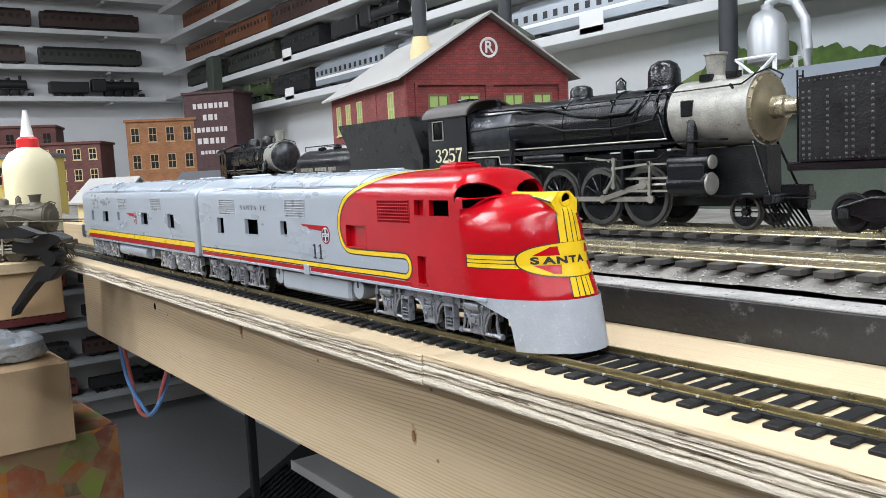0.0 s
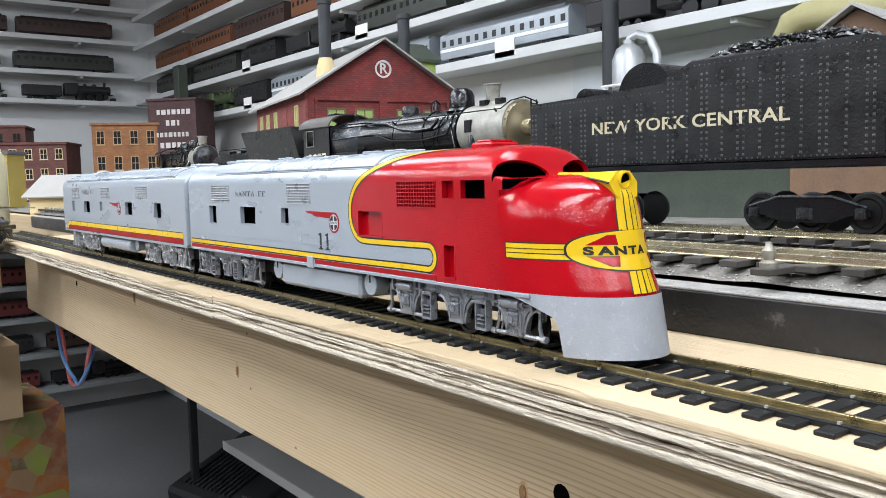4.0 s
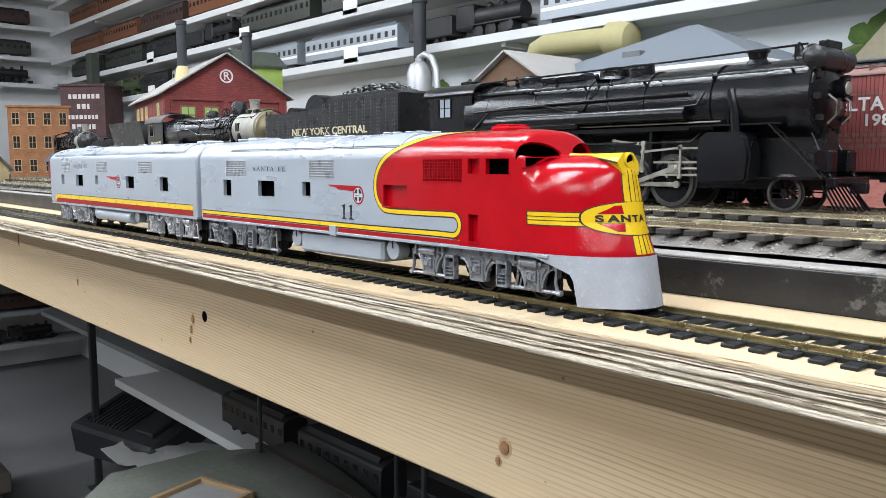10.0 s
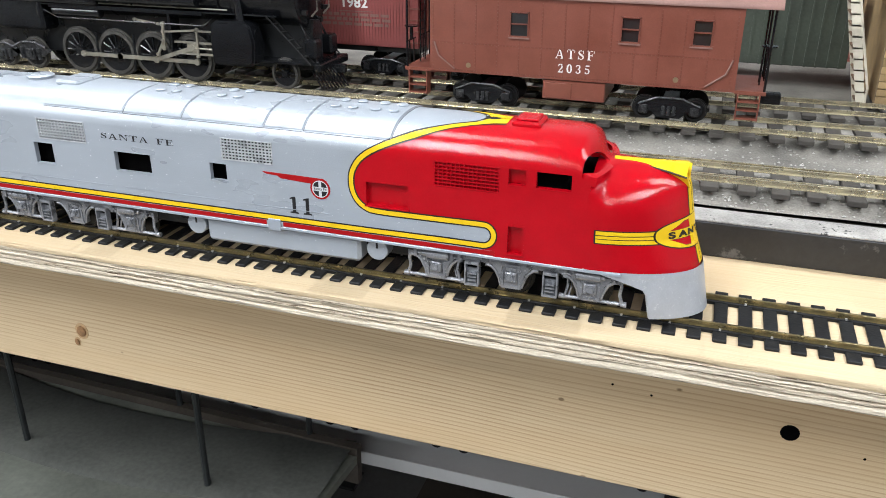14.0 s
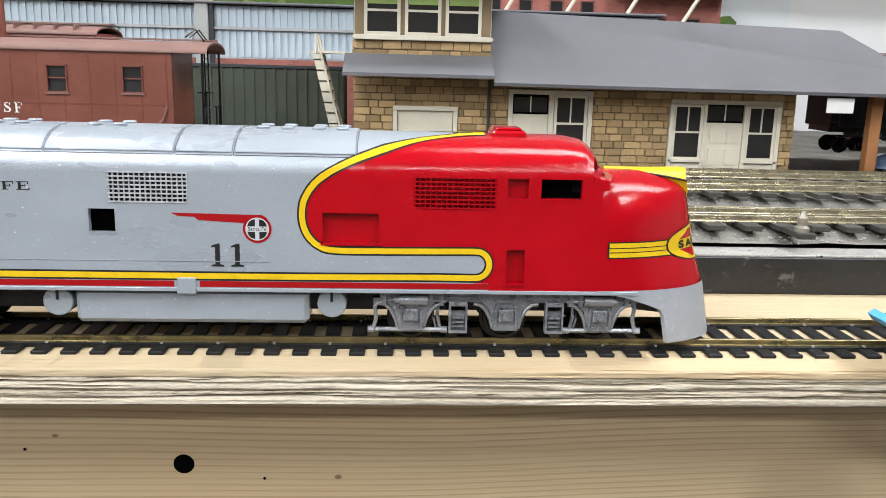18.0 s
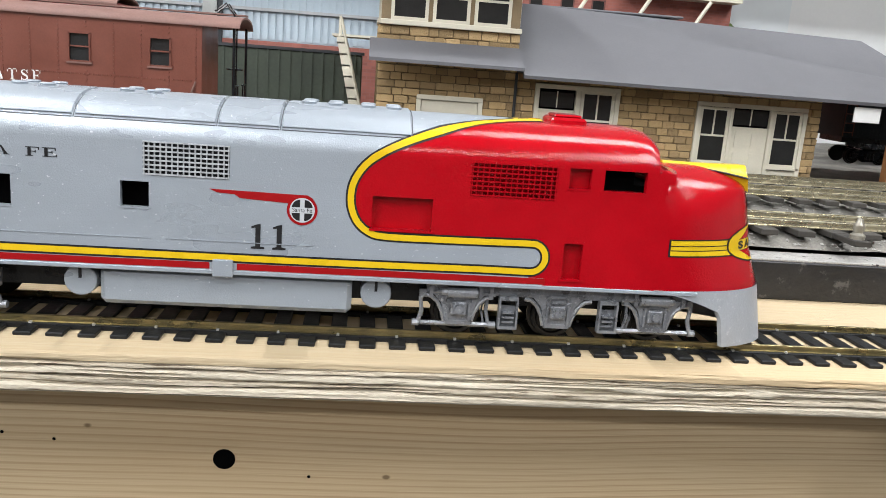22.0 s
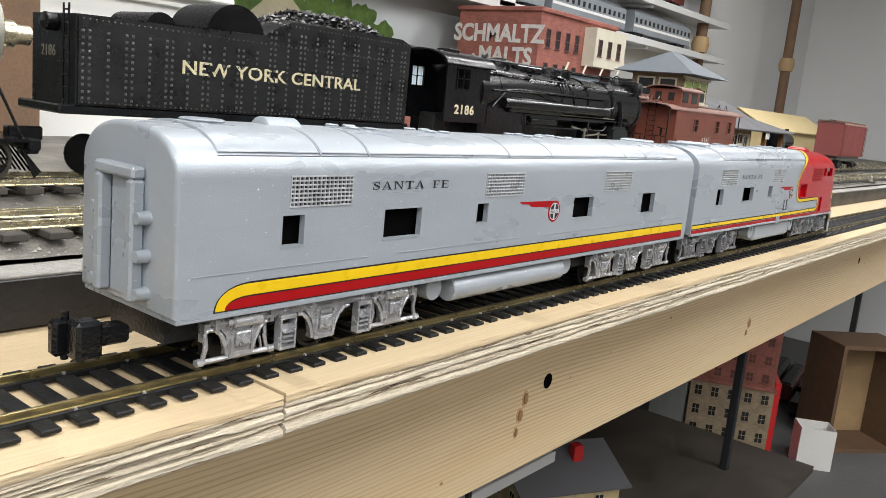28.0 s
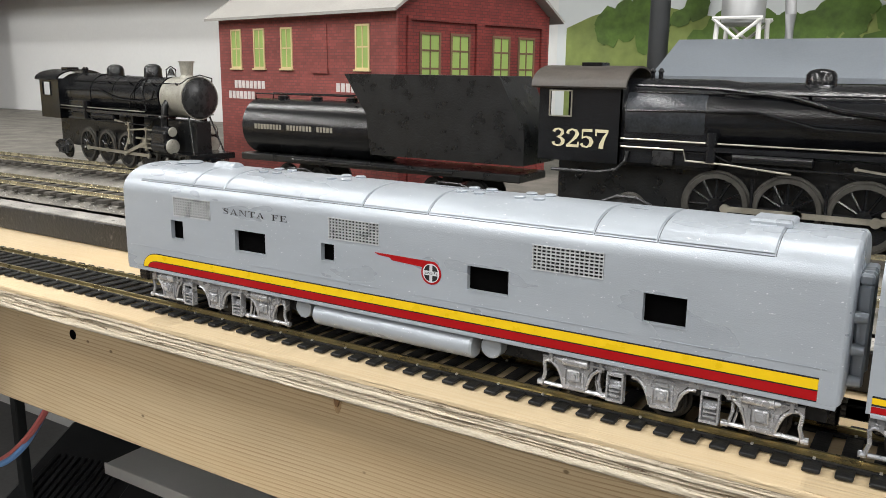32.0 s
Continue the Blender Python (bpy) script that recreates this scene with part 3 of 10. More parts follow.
def screw_hole(x, z, r):
    bm = B()
    lathe(bm, (x, BEAM_Y + 0.0005, z), (0, -1, 0), [(0, r * 0.2), (0.0002, r), (0.0008, r * 1.06), (0.0006, r * 1.2)], 16)
    part("screw_hole", bm, M_VOID, beam, "dark drilled hole")


for hx, hz, hr in ((-0.239, -0.0745, 0.0046), (-1.202, -0.077, 0.0050), (-2.22, -0.0565, 0.0038), (-0.344, -0.063, 0.0007), (-0.32, -0.066, 0.0007), (-0.197, -0.083, 0.0007)):
    screw_hole(hx, hz, hr)
for kx, kz, kr, ks in ((-0.755, -0.1015, 0.0042, 1.15), (-0.761, -0.112, 0.002, 1.4), (-1.231, -0.084, 0.0026, 1.7), (-1.236, -0.096, 0.0028, 1.5), (-1.239, -0.108, 0.0016, 2.0), (-1.93, -0.045, 0.0026, 3.6), (-1.62, -0.085, 0.0022, 2.0)):
    knot(kx, kz, kr, ks)

# ---------------------------------------------------------------- the track that the train runs on
GAUGE = 0.0172     # half the distance between the rail heads
RAIL_Z = 0.0085


def rail_profile(y, z0, z1, w=0.0008, foot=0.0020):
    h = z1 - z0
    return [(y - foot, z0), (y - foot, z0 + 0.0005), (y - w * 0.45, z0 + 0.001), (y - w * 0.45, z1 - h * 0.38), (y - w, z1 - h * 0.3), (y - w, z1 - 0.0002), (y - w * 0.6, z1),
            (y + w * 0.6, z1), (y + w, z1 - 0.0002), (y + w, z1 - h * 0.3), (y + w * 0.45, z1 - h * 0.38), (y + w * 0.45, z0 + 0.001), (y + foot, z0 + 0.0005), (y + foot, z0)]


def track(label, x0, x1, yc, zbase, tie_h, rail_h, tie_len, tie_w, pitch, m_tie, m_rail, group, spikes, uneven=0.0, web=0.0):
    """Two rails on sleepers; every sleeper is a part of its own."""
    tr = thing("railway_track", label, "track", group, "structure")
    ob = None
    n = int((x1 - x0) / pitch)
    r = random.Random(int(yc * 1000))
    bm = B()
    box(bm, -tie_w / 2, tie_w / 2, -tie_len / 2, tie_len / 2, 0, tie_h, 0.0004)
    bmesh.ops.recalc_face_normals(bm, faces=bm.faces)
    me = bpy.data.meshes.new("sleeper")
    bm.to_mesh(me)
    bm.free()
    for i in range(n):
        ob = mesh_part("sleeper", me, m_tie, tr)
        ob.matrix_basis = pose(x0 + pitch * (i + 0.5) + r.uniform(-1, 1) * uneven, yc + r.uniform(-1, 1) * uneven, zbase, 0, 0, r.uniform(-1, 1) * uneven * 1500)
    for s in (-1, 1):
        bm = B()
        prism(bm, rail_profile(yc + s * GAUGE, zbase + tie_h, zbase + tie_h + rail_h), x0, x1, "yz")
        part("rail", bm, m_rail, tr)
        if web:
            part("rail_seat", box(B(), x0, x1, yc + s * GAUGE - web, yc + s * GAUGE + web, zbase + 0.0002, zbase + tie_h + 0.0007, 0.0003), m_tie, tr, "moulded strip under a rail")
    if spikes:
        bm = B()
        for i in range(n):
            for s in (-1, 1):
                if (i + (s > 0)) % spikes == 0:
                    x, y = x0 + pitch * (i + 0.5), yc + s * GAUGE - 0.0024
                    box(bm, x - 0.0006, x + 0.0006, y - 0.0005, y + 0.0008, zbase + tie_h, zbase + tie_h + 0.0014)
        part("spike", bm, M_SPIKE, tr, "bright spike heads", kind="stuff")
    return tr


track("brass rails on black plastic sleepers along the shelf", PLY_L - 0.15, PLY_R - 0.02, 0.0, ZP, 0.0018, RAIL_Z - ZP - 0.0018, 0.059, 0.0072, 0.01294, M_TIE, M_RAIL, "shelf track", 2, web=0.0030)

# ---------------------------------------------------------------- the diesel train
HW, Z_SILL, Z_EAVE, Z_ROOF = 0.0325, 0.0355, 0.0868, 0.1035


def half_width(z, crown=Z_ROOF):
    if z <= Z_EAVE:
        return HW
    t = min(1.0, (z - Z_EAVE) / (crown - Z_EAVE))
    return HW * (1 - t ** 2.1) ** (1 / 2.5)


def roof_ring(crown, k):
    """z and half width of the k-th of the roof's levels, evenly over the curve."""
    a = math.pi / 2 * k
    t = math.sin(a) ** (2 / 2.1)
    return Z_EAVE + (crown - Z_EAVE) * t, HW * max(0.0, math.cos(a)) ** (2 / 2.5)


def car_shell(name, xs, zs, holes, parent, mats, is_red, crown_of=None, width_of=None, skip=None):
    """A shell along x: sides with openings cut out, and a curved roof."""
    NR = 12
    bm = B()
    rings = []
    for x in xs:
        crown = crown_of(x) if crown_of else Z_ROOF
        wk = width_of(x) if width_of else 1.0
        left = [(x, -HW * wk, z) for z in zs]
        arc = []
        for k in range(1, NR + 1):
            z, y = roof_ring(crown, k / NR)
            arc.append((x, -y * wk, z))
        half = left + arc
        rings.append([bm.verts.new(p) for p in half] + [bm.verts.new((p[0], -p[1], p[2])) for p in half[-2::-1]])
    nz, n = len(zs), len(rings[0])
    for i, (a, b) in enumerate(zip(rings, rings[1:])):
        xm = (xs[i] + xs[i + 1]) / 2
        for k in range(n - 1):
            j = k if k < n / 2 else n - 2 - k
            if j < nz - 1:
                zm = (zs[j] + zs[j + 1]) / 2
                if any(h[0] < xm < h[1] and h[2] < zm < h[3] for h in holes):
                    continue
            else:
                zm = (a[k].co.z + a[k + 1].co.z) / 2
            if skip and skip(i, j - (nz - 1), xm):
                continue
            f = bm.faces.new((a[k], a[k + 1], b[k + 1], b[k]))
            f.material_index = 1 if is_red(xm, zm) else 0
    return part(name, bm, mats, parent, angle=40), rings


def merged(vals, lo, hi, step):
    """Sorted stops between lo and hi, at most step apart, that include vals."""
    base = sorted({round(v, 5) for v in vals if lo < v < hi} | {lo, hi})
    out = []
    for a, b in zip(base, base[1:]):
        k = max(1, math.ceil((b - a) / step))
        out += [a + (b - a) * i / k for i in range(k)]
    return out + [hi]


def strip(bm, path, w0, w1, off, surf):
    """A ribbon along a line in the side view, laid on the surface; w0 and w1: its edges off the line."""
    vs = []
    for i, p in enumerate(path):
        a, b = Vector(path[max(i - 1, 0)]), Vector(path[min(i + 1, len(path) - 1)])
        d = (b - a).normalized()
        nrm = Vector((-d.y, d.x))
        row = []
        thin = max(0.22, min(1.0, (0.1043 - p[1]) / 0.0065))
        for w in (w0, (w0 + w1) / 2, w1):
            q = Vector(p) + nrm * w * thin
            row.append(bm.verts.new((q.x, -surf(q.x, q.y) - off, q.y + (off if q.y > Z_EAVE else 0))))
        vs.append(row)
    for a, b in zip(vs, vs[1:]):
        for k in (0, 1):
            bm.faces.new((a[k], a[k + 1], b[k + 1], b[k]))


def arc_pts(cx, cz, r, a0, a1, n, sx=1.0):
    return [(cx + sx * r * math.cos(radians(a0 + (a1 - a0) * i / n)), cz + r * math.sin(radians(a0 + (a1 - a0) * i / n))) for i in range(n + 1)]


def sides(name, bm, material, parent, label="", angle=35):
    """What lies on the near side as one part, and its mirror image on the far side as another."""
    near = part(name, bm, material, parent, label, angle)
    me = near.data.copy()
    me.transform(Matrix.Diagonal((1, -1, 1, 1)))
    me.flip_normals()
    mesh_part(name, me, material, parent, label, angle)
    return near


def grille(parent, x0, x1, z0, z1, material, rows=7, cols=15):
    """Woven wire over a shallow recess."""
    bm = B()
    y = -HW + 0.0004
    for j in range(rows):
        za, zb = z0 + (z1 - z0) * j / rows, z0 + (z1 - z0) * (j + 1) / rows
        for i in range(cols + 1):
            x = min(x1 - 0.0004, max(x0 + 0.0004, x0 + (x1 - x0) * (i) / cols))
            box(bm, x - 0.00024, x + 0.00024, y - 0.0006, y + 0.0004, za, zb)
    for i in range(rows + 1):
        z = z0 + (z1 - z0) * i / rows
        box(bm, x0, x1, y - 0.0008, y + 0.0003, z - 0.00028, z + 0.00028)
    g = sides("grille", bm, M_WIRE if material is M_SILVER else material, parent, "woven wire mesh")
    bm = B()
    box(bm, x0 - 0.0004, x1 + 0.0004, -HW + 0.0022, -HW + 0.003, z0 - 0.0004, z1 + 0.0004)
    return g, bm


def window_frame(parent, x0, x1, z0, z1, material, proud=0.0005, depth=0.003, w=0.0007):
    """The thickness of the shell round an opening, with a slight raised lip."""
    bm = B()
    y0, y1 = -HW - proud * 0.5, -HW + depth
    box(bm, x0 - w, x1 + w, y0, y1, z0 - w, z0)
    box(bm, x0 - w, x1 + w, -HW - 0.0001, y1, z1, z1 + w)
    box(bm, x0 - w, x0, -HW - 0.0001, y1, z0, z1)
    box(bm, x1, x1 + w, -HW - 0.0001, y1, z0, z1)
    return sides("window_frame", bm, material, parent)


def loco_truck(parent, x, wheel_x=0.0438, material=None):
    """A six-wheel bogie: frames, axle boxes, steps, springs and wheels."""
    mt = material or M_GREY_TRUCK
    tk = part("bogie", box(B(), x - 0.05, x + 0.05, -0.012, 0.012, 0.022, 0.033, 0.001), M_VOID, parent, "cast grey six-wheel bogie")
    for s in (-1, 1):
        y0, y1 = sorted((s * 0.0225, s * 0.0265))
        bm = B()
        # top rail with arched cut-outs over the wheels and drop legs
        top = [(x - 0.058, 0.0335), (x + 0.058, 0.0335)]
        low = []
        for cx, w in ((0.058, 0), (0.0405, 1), (0.022, 1), (-0.022, 1), (-0.0405, 1), (-0.058, 0)):
            low.append((x + cx, 0.0290 if w == 0 else 0.0285))
        prism(bm, top + low, y0, y1)
        for k in (-1, 0, 1):
            cx = x + k * wheel_x
            prism(bm, [(cx - 0.0125, 0.0300), (cx + 0.0125, 0.0300), (cx + 0.0075, 0.0245), (cx + 0.0052, 0.0160), (cx - 0.0052, 0.0160), (cx - 0.0075, 0.0245)], y0 - 0.0004, y1 + 0.0004)
            ym, yo = (y0 + y1) / 2, (y1 if s > 0 else y0) - s * 0.0006
            for q in (-1, 1):
                # rim of the arched opening beside the pedestal
                rim = [(cx + q * 0.0058, yo, 0.0160), (cx + q * 0.0070, yo, 0.0205), (cx + q * 0.0092, yo, 0.0248), (cx + q * 0.0120, yo, 0.0272), (cx + q * 0.0150, yo, 0.0276)]
                if k and q == k:
                    rim += [(cx + q * 0.0165, yo, 0.0262), (cx + q * 0.0158, yo, 0.0205), (cx + q * 0.0172, yo, 0.0156)]
                    prism(bm, [(cx + q * 0.0135, 0.0300), (cx + q * 0.0172, 0.0300), (cx + q * 0.0168, 0.0225), (cx + q * 0.0158, 0.0268)][::q], y0, y1)
                tube(bm, rim, 0.0010, 6)
                if k and q != k:
                    # brake hanger and shoe
                    tube(bm, [(cx + q * 0.0128, ym, 0.0285), (cx + q * 0.0122, ym + s * 0.001, 0.0220), (cx + q * 0.0136, ym + s * 0.001, 0.0154)], 0.0009, 6)
                    tube(bm, [(cx + q * 0.0108, ym, 0.0270), (cx + q * 0.0104, ym, 0.0210), (cx + q * 0.0116, ym, 0.0160)], 0.0006, 5)
        for k in (-1, 0, 1):
            cx = x + k * wheel_x
            tube(bm, [(cx - 0.0045, y1 if s > 0 else y0, 0.0275), (cx - 0.003, (y1 if s > 0 else y0) + s * 0.0008, 0.0292), (cx + 0.003, (y1 if s > 0 else y0) + s * 0.0008, 0.0292), (cx + 0.0045, y1 if s > 0 else y0, 0.0275)], 0.0007, 5)
            box(bm, cx - 0.0056, cx + 0.0056, min(y0, y1) - 0.0008, max(y0, y1) + 0.0008, 0.0152, 0.0170)
        tube(bm, [(x - 0.060, (y0 + y1) / 2 + s * 0.001, 0.0150), (x - 0.028, (y0 + y1) / 2 + s * 0.001, 0.0150)], 0.0011, 6)
        tube(bm, [(x + 0.028, (y0 + y1) / 2 + s * 0.001, 0.0150), (x + 0.060, (y0 + y1) / 2 + s * 0.001, 0.0150)], 0.0011, 6)
        for q in (-1, 1):
            cyl(bm, (x + q * 0.036, (y0 + y1) / 2 + s * 0.003, 0.0297), (x + q * 0.049, (y0 + y1) / 2 + s * 0.003, 0.0297), 0.0026, n=12)
            yr = (y0 + y1) / 2 + s * 0.003
            cyl(bm, (x + q * 0.049, yr, 0.0297), (x + q * 0.0515, yr, 0.0297), 0.0016, n=8)
            tube(bm, [(x + q * 0.0515, yr, 0.0297), (x + q * 0.0580, yr - s * 0.001, 0.0294)], 0.0007, 5)
            tube(bm, [(x + q * 0.036, yr, 0.0296), (x + q * 0.0295, yr, 0.0294), (x + q * 0.0280, yr, 0.0290)], 0.0008, 5)
            for xq in (0.0300, 0.0345, 0.0560):
                box(bm, x + q * xq - 0.0009, x + q * xq + 0.0009, min(y0, y1) - 0.0016, max(y0, y1) + 0.0016, 0.0272, 0.0330)
            for xq in (0.0270, 0.0605):
                cyl(bm, (x + q * xq, yr - s * 0.002, 0.0150), (x + q * (xq + 0.0030), yr - s * 0.002, 0.0150), 0.0016, n=8)
        bmesh.ops.bevel(bm, geom=[e for e in bm.edges if len(e.link_faces) == 2 and e.calc_face_angle(0) > 1.0], offset=0.0003, segments=1, affect="EDGES")
        part("side_frame", bm, mt, tk)
        for k in (-1, 0, 1):
            cx = x + k * wheel_x
            bm = B()
            ya = s * 0.0268
            box(bm, cx - 0.0034, cx + 0.0034, min(ya, ya + s * 0.002), max(ya, ya + s * 0.002), 0.0195, 0.0255, 0.0006)
            cyl(bm, (cx, ya, 0.0225), (cx, ya + s * 0.0030, 0.0225), 0.0018, n=10)
            for u, w in ((-0.0046, 0.0188), (0.0046, 0.0188), (-0.0046, 0.0262), (0.0046, 0.0262), (-0.0022, 0.0208), (0.0022, 0.0208), (0.0022, 0.0244), (-0.0022, 0.0244)):
                cyl(bm, (cx + u, ya - s * 0.0012, w), (cx + u, ya + s * (0.0008 if abs(u) > 0.004 else 0.0027), w), 0.0006, n=6)
            for u in (-1, 1):
                box(bm, cx + u * 0.0047 - 0.0005, cx + u * 0.0047 + 0.0005, min(ya, ya + s * 0.0009), max(ya, ya + s * 0.0009), 0.0170, 0.0250)
            tube(bm, [(cx - 0.0056, ya, 0.0255), (cx - 0.0052, ya + s * 0.0004, 0.0285), (cx - 0.0038, ya + s * 0.0004, 0.0297), (cx + 0.0038, ya + s * 0.0004, 0.0297), (cx + 0.0052, ya + s * 0.0004, 0.0285), (cx + 0.0056, ya, 0.0255)], 0.0006, 5)
            box(bm, cx - 0.0030, cx + 0.0030, min(ya, ya + s * 0.0012), max(ya, ya + s * 0.0012), 0.0262, 0.0280, 0.0003)
            part("axle_box", bm, mt, tk)
        for q in (-1, 1):
            cx = x + q * 0.0222
            ya, yb = sorted((s * 0.0255, s * 0.0295))
            bm = B()
            box(bm, cx - 0.0042, cx + 0.0042, ya, yb, 0.0272, 0.0292, 0.0003)
            box(bm, cx - 0.0042, cx - 0.0034, ya, yb, 0.0145, 0.0275)
            box(bm, cx + 0.0034, cx + 0.0042, ya, yb, 0.0145, 0.0275)
            box(bm, cx - 0.0034, cx + 0.0034, ya, yb, 0.0145, 0.0157)
            box(bm, cx - 0.0036, cx + 0.0036, s * 0.026 - 0.0006, s * 0.026 + 0.0006, 0.0157, 0.0245)
            for z in (0.0175, 0.0195, 0.0215):
                box(bm, cx - 0.0026, cx + 0.0026, ya, yb, z, z + 0.0006)
            part("step", bm, mt, tk)
    for k in (-1, 0, 1):
        for s in (-1, 1):
            bm = B()
            cx = x + k * wheel_x
            lathe(bm, (cx, s * 0.0142, RAIL_Z + 0.0098), (0, s, 0), [(0, 0.0112), (0.0010, 0.0112), (0.0012, 0.0098), (0.0046, 0.0096), (0.0047, 0.008), (0.0036, 0.0075), (0.0036, 0.003), (0.005, 0.0026)], 24)
            part("wheel", bm, M_WHEEL, tk)
    return tk


def coupler(parent, x, s):
    """A black knuckle coupler."""
    bm = B()
    box(bm, min(x, x + s * 0.014), max(x, x + s * 0.014), -0.0045, 0.0045, 0.0205, 0.0275, 0.001)
    box(bm, min(x + s * 0.012, x + s * 0.022), max(x + s * 0.012, x + s * 0.022), -0.0075, 0.0015, 0.0165, 0.0315, 0.0015)
    box(bm, min(x + s * 0.018, x + s * 0.026), max(x + s * 0.018, x + s * 0.026), 0.002, 0.0075, 0.0170, 0.0310, 0.0015)
    cyl(bm, (x + s * 0.021, 0.004, 0.0155), (x + s * 0.021, 0.004, 0.0335), 0.0015, n=8)
    return part("coupler", bm, M_BLACK, parent, "black knuckle coupler")


def roof_cap(bm, x, y, z, r=0.0030, h=0.0016):
    lathe(bm, (x, y, z - 0.002), (0, 0, 1), [(0, r), (0.002 + h * 0.4, r), (0.002 + h * 0.7, r * 1.12), (0.002 + h, r * 0.9)], 12)


def roof_panels(parent, cuts, x0, x1, extra):
    """Raised roof hatches with a rounded lip, running fans and vents."""
    for a, b in zip(cuts, cuts[1:]):
        bm = B()
        secs = []
        for x in (a + 0.0005, a + 0.0009, b - 0.0009, b - 0.0005):
            lift = 0.0001 if x in (a + 0.0005, b - 0.0005) else 0.0010
            row = []
            for i in range(15):
                k = 0.30 + 1.40 * i / 14
                z, y = roof_ring(Z_ROOF, min(k, 2 - k))
                sg = -1 if k < 1 else 1
                row.append((x, sg * y, z + lift))
            secs.append(row)
        loft(bm, secs, closed=False, ends=False)
        part("roof_hatch", bm, M_SILVER, parent)
        # thin dark bars draw the shade in the gaps round the hatch
        for sg in (-1, 1):
            z, y = roof_ring(Z_ROOF, 0.285)
            part("hatch_gap", tube(B(), [(a + 0.0005, sg * y, z), (b - 0.0005, sg * y, z)], 0.00024, 6), M_SEAM, parent, "fine seam along a roof hatch")
        rim = []
        for i in range(19):
            k = 0.285 + 1.43 * i / 18
            z, y = roof_ring(Z_ROOF, min(k, 2 - k))
            rim.append((b, (-1 if k < 1 else 1) * y, z))
        part("hatch_gap", tube(B(), rim, 0.00022, 6), M_SEAM, parent)
    for x in extra:
        for dx in (-0.0055, 0.0055):
            for y in (-0.007, 0.007):
                bm = B()
                roof_cap(bm, x + dx, y, Z_ROOF + 0.0004)
                part("exhaust_cap", bm, M_SILVER, parent)


def emblem(parent, x, z):
    """Round red badge with a white disc and cross, trailing a red wing with a black edge."""
    y = -HW
    bm = B()
    wing = [(x + 0.0045, z + 0.0048), (x + 0.002, z + 0.0062), (x - 0.0370, z + 0.0067), (x - 0.0340, z + 0.0054), (x - 0.0270, z + 0.0050), (x - 0.0250, z + 0.0036), (x - 0.0060, z + 0.0026), (x - 0.003, z + 0.001)]
    prism(bm, wing, y - 0.00016, y)
    part("badge_wing", bm, M_DECAL_RED, parent, "dark red wing of the badge")
    bm = B()
    lathe(bm, (x, y, z), (0, -1, 0), [(0, 0.0062), (0.00022, 0.0062)], 28)
    part("badge_ring", bm, M_DECAL_RED, parent)
    bm = B()
    lathe(bm, (x, y, z), (0, -1, 0), [(0.0001, 0.0051), (0.00034, 0.0051)], 28)
    part("badge_disc", bm, M_SILVERDECAL, parent)
    bm = B()
    for dx, dz in ((-1, 1), (1, 1), (-1, -1), (1, -1)):
        pts = [(0.0009, 0.0012), (0.0043, 0.0012), (0.0036, 0.0030), (0.0024, 0.0040), (0.0009, 0.0044)]
        prism(bm, [(x + dx * u, z + dz * w) for u, w in pts], y - 0.00042, y)
    part("badge_cross", bm, M_DECAL_BLACK, parent)
    lettering("badge_words", "Santa Fe", 0.0024, M_DECAL_BLACK, parent, facing(x, y - 0.0003, z), 0.0001)


def stripes(parent, x0, x1, z_low, curve_back):
    """Red and yellow bands along the sill, edged in black."""
    surf = lambda x, z: HW
    zt = z_low + 0.0094
    for nm, mt, lo, hi, off in (("black_line", M_DECAL_BLACK, z_low - 0.0007, zt + 0.0007, 0.00008), ("red_band", M_DECAL_RED, z_low, z_low + 0.0042, 0.00016), ("yellow_band", M_YELLOW, z_low + 0.0048, zt, 0.00016)):
        bm = B()
        if curve_back:
            # the bands swing down at the rear end
            e = 0.0008 if nm == "black_line" else 0.0
            n = 12
            top = [(x0 + 0.016 - (0.016 + e) * math.sin(math.pi / 2 * i / n) * (1 if nm != "red_band" else 0.72), (z_low + (hi - z_low) * (1 - (1 - math.cos(math.pi / 2 * i / n)) ** 1.15)) - e * (i / n)) for i in range(n + 1)]
            xr = x1
            if nm == "yellow_band":
                inner = [(x0 + 0.016 - 0.0117 * math.sin(math.pi / 2 * i / n), z_low + (lo - z_low) * (1 - (1 - math.cos(math.pi / 2 * i / n)) ** 1.15)) for i in range(n + 1)]
                vs_a = [bm.verts.new((p[0], -HW - off, p[1])) for p in [(xr, hi)] + top]
                vs_b = [bm.verts.new((p[0], -HW - off, p[1])) for p in [(xr, lo)] + inner]
                for i in range(len(vs_a) - 1):
                    bm.faces.new((vs_a[i], vs_a[i + 1], vs_b[i + 1], vs_b[i]))
            else:
                pts = [(xr, hi)] + top
                vs_a = [bm.verts.new((p[0], -HW - off, p[1])) for p in pts]
                vs_b = [bm.verts.new((p[0], -HW - off, min(p[1] - 0.00005, z_low - (0.0005 if nm == "black_line" else 0)))) for p in pts]
                for i in range(len(vs_a) - 1):
                    bm.faces.new((vs_a[i], vs_a[i + 1], vs_b[i + 1], vs_b[i]))
        else:
            n = 20
            va = [bm.verts.new((x0 + (x1 - x0) * i / n, -HW - off, lo)) for i in range(n + 1)]
            vb = [bm.verts.new((x0 + (x1 - x0) * i / n, -HW - off, hi)) for i in range(n + 1)]
            for i in range(n):
                bm.faces.new((va[i], va[i + 1], vb[i + 1], vb[i]))
        sides(nm, bm, mt, parent)


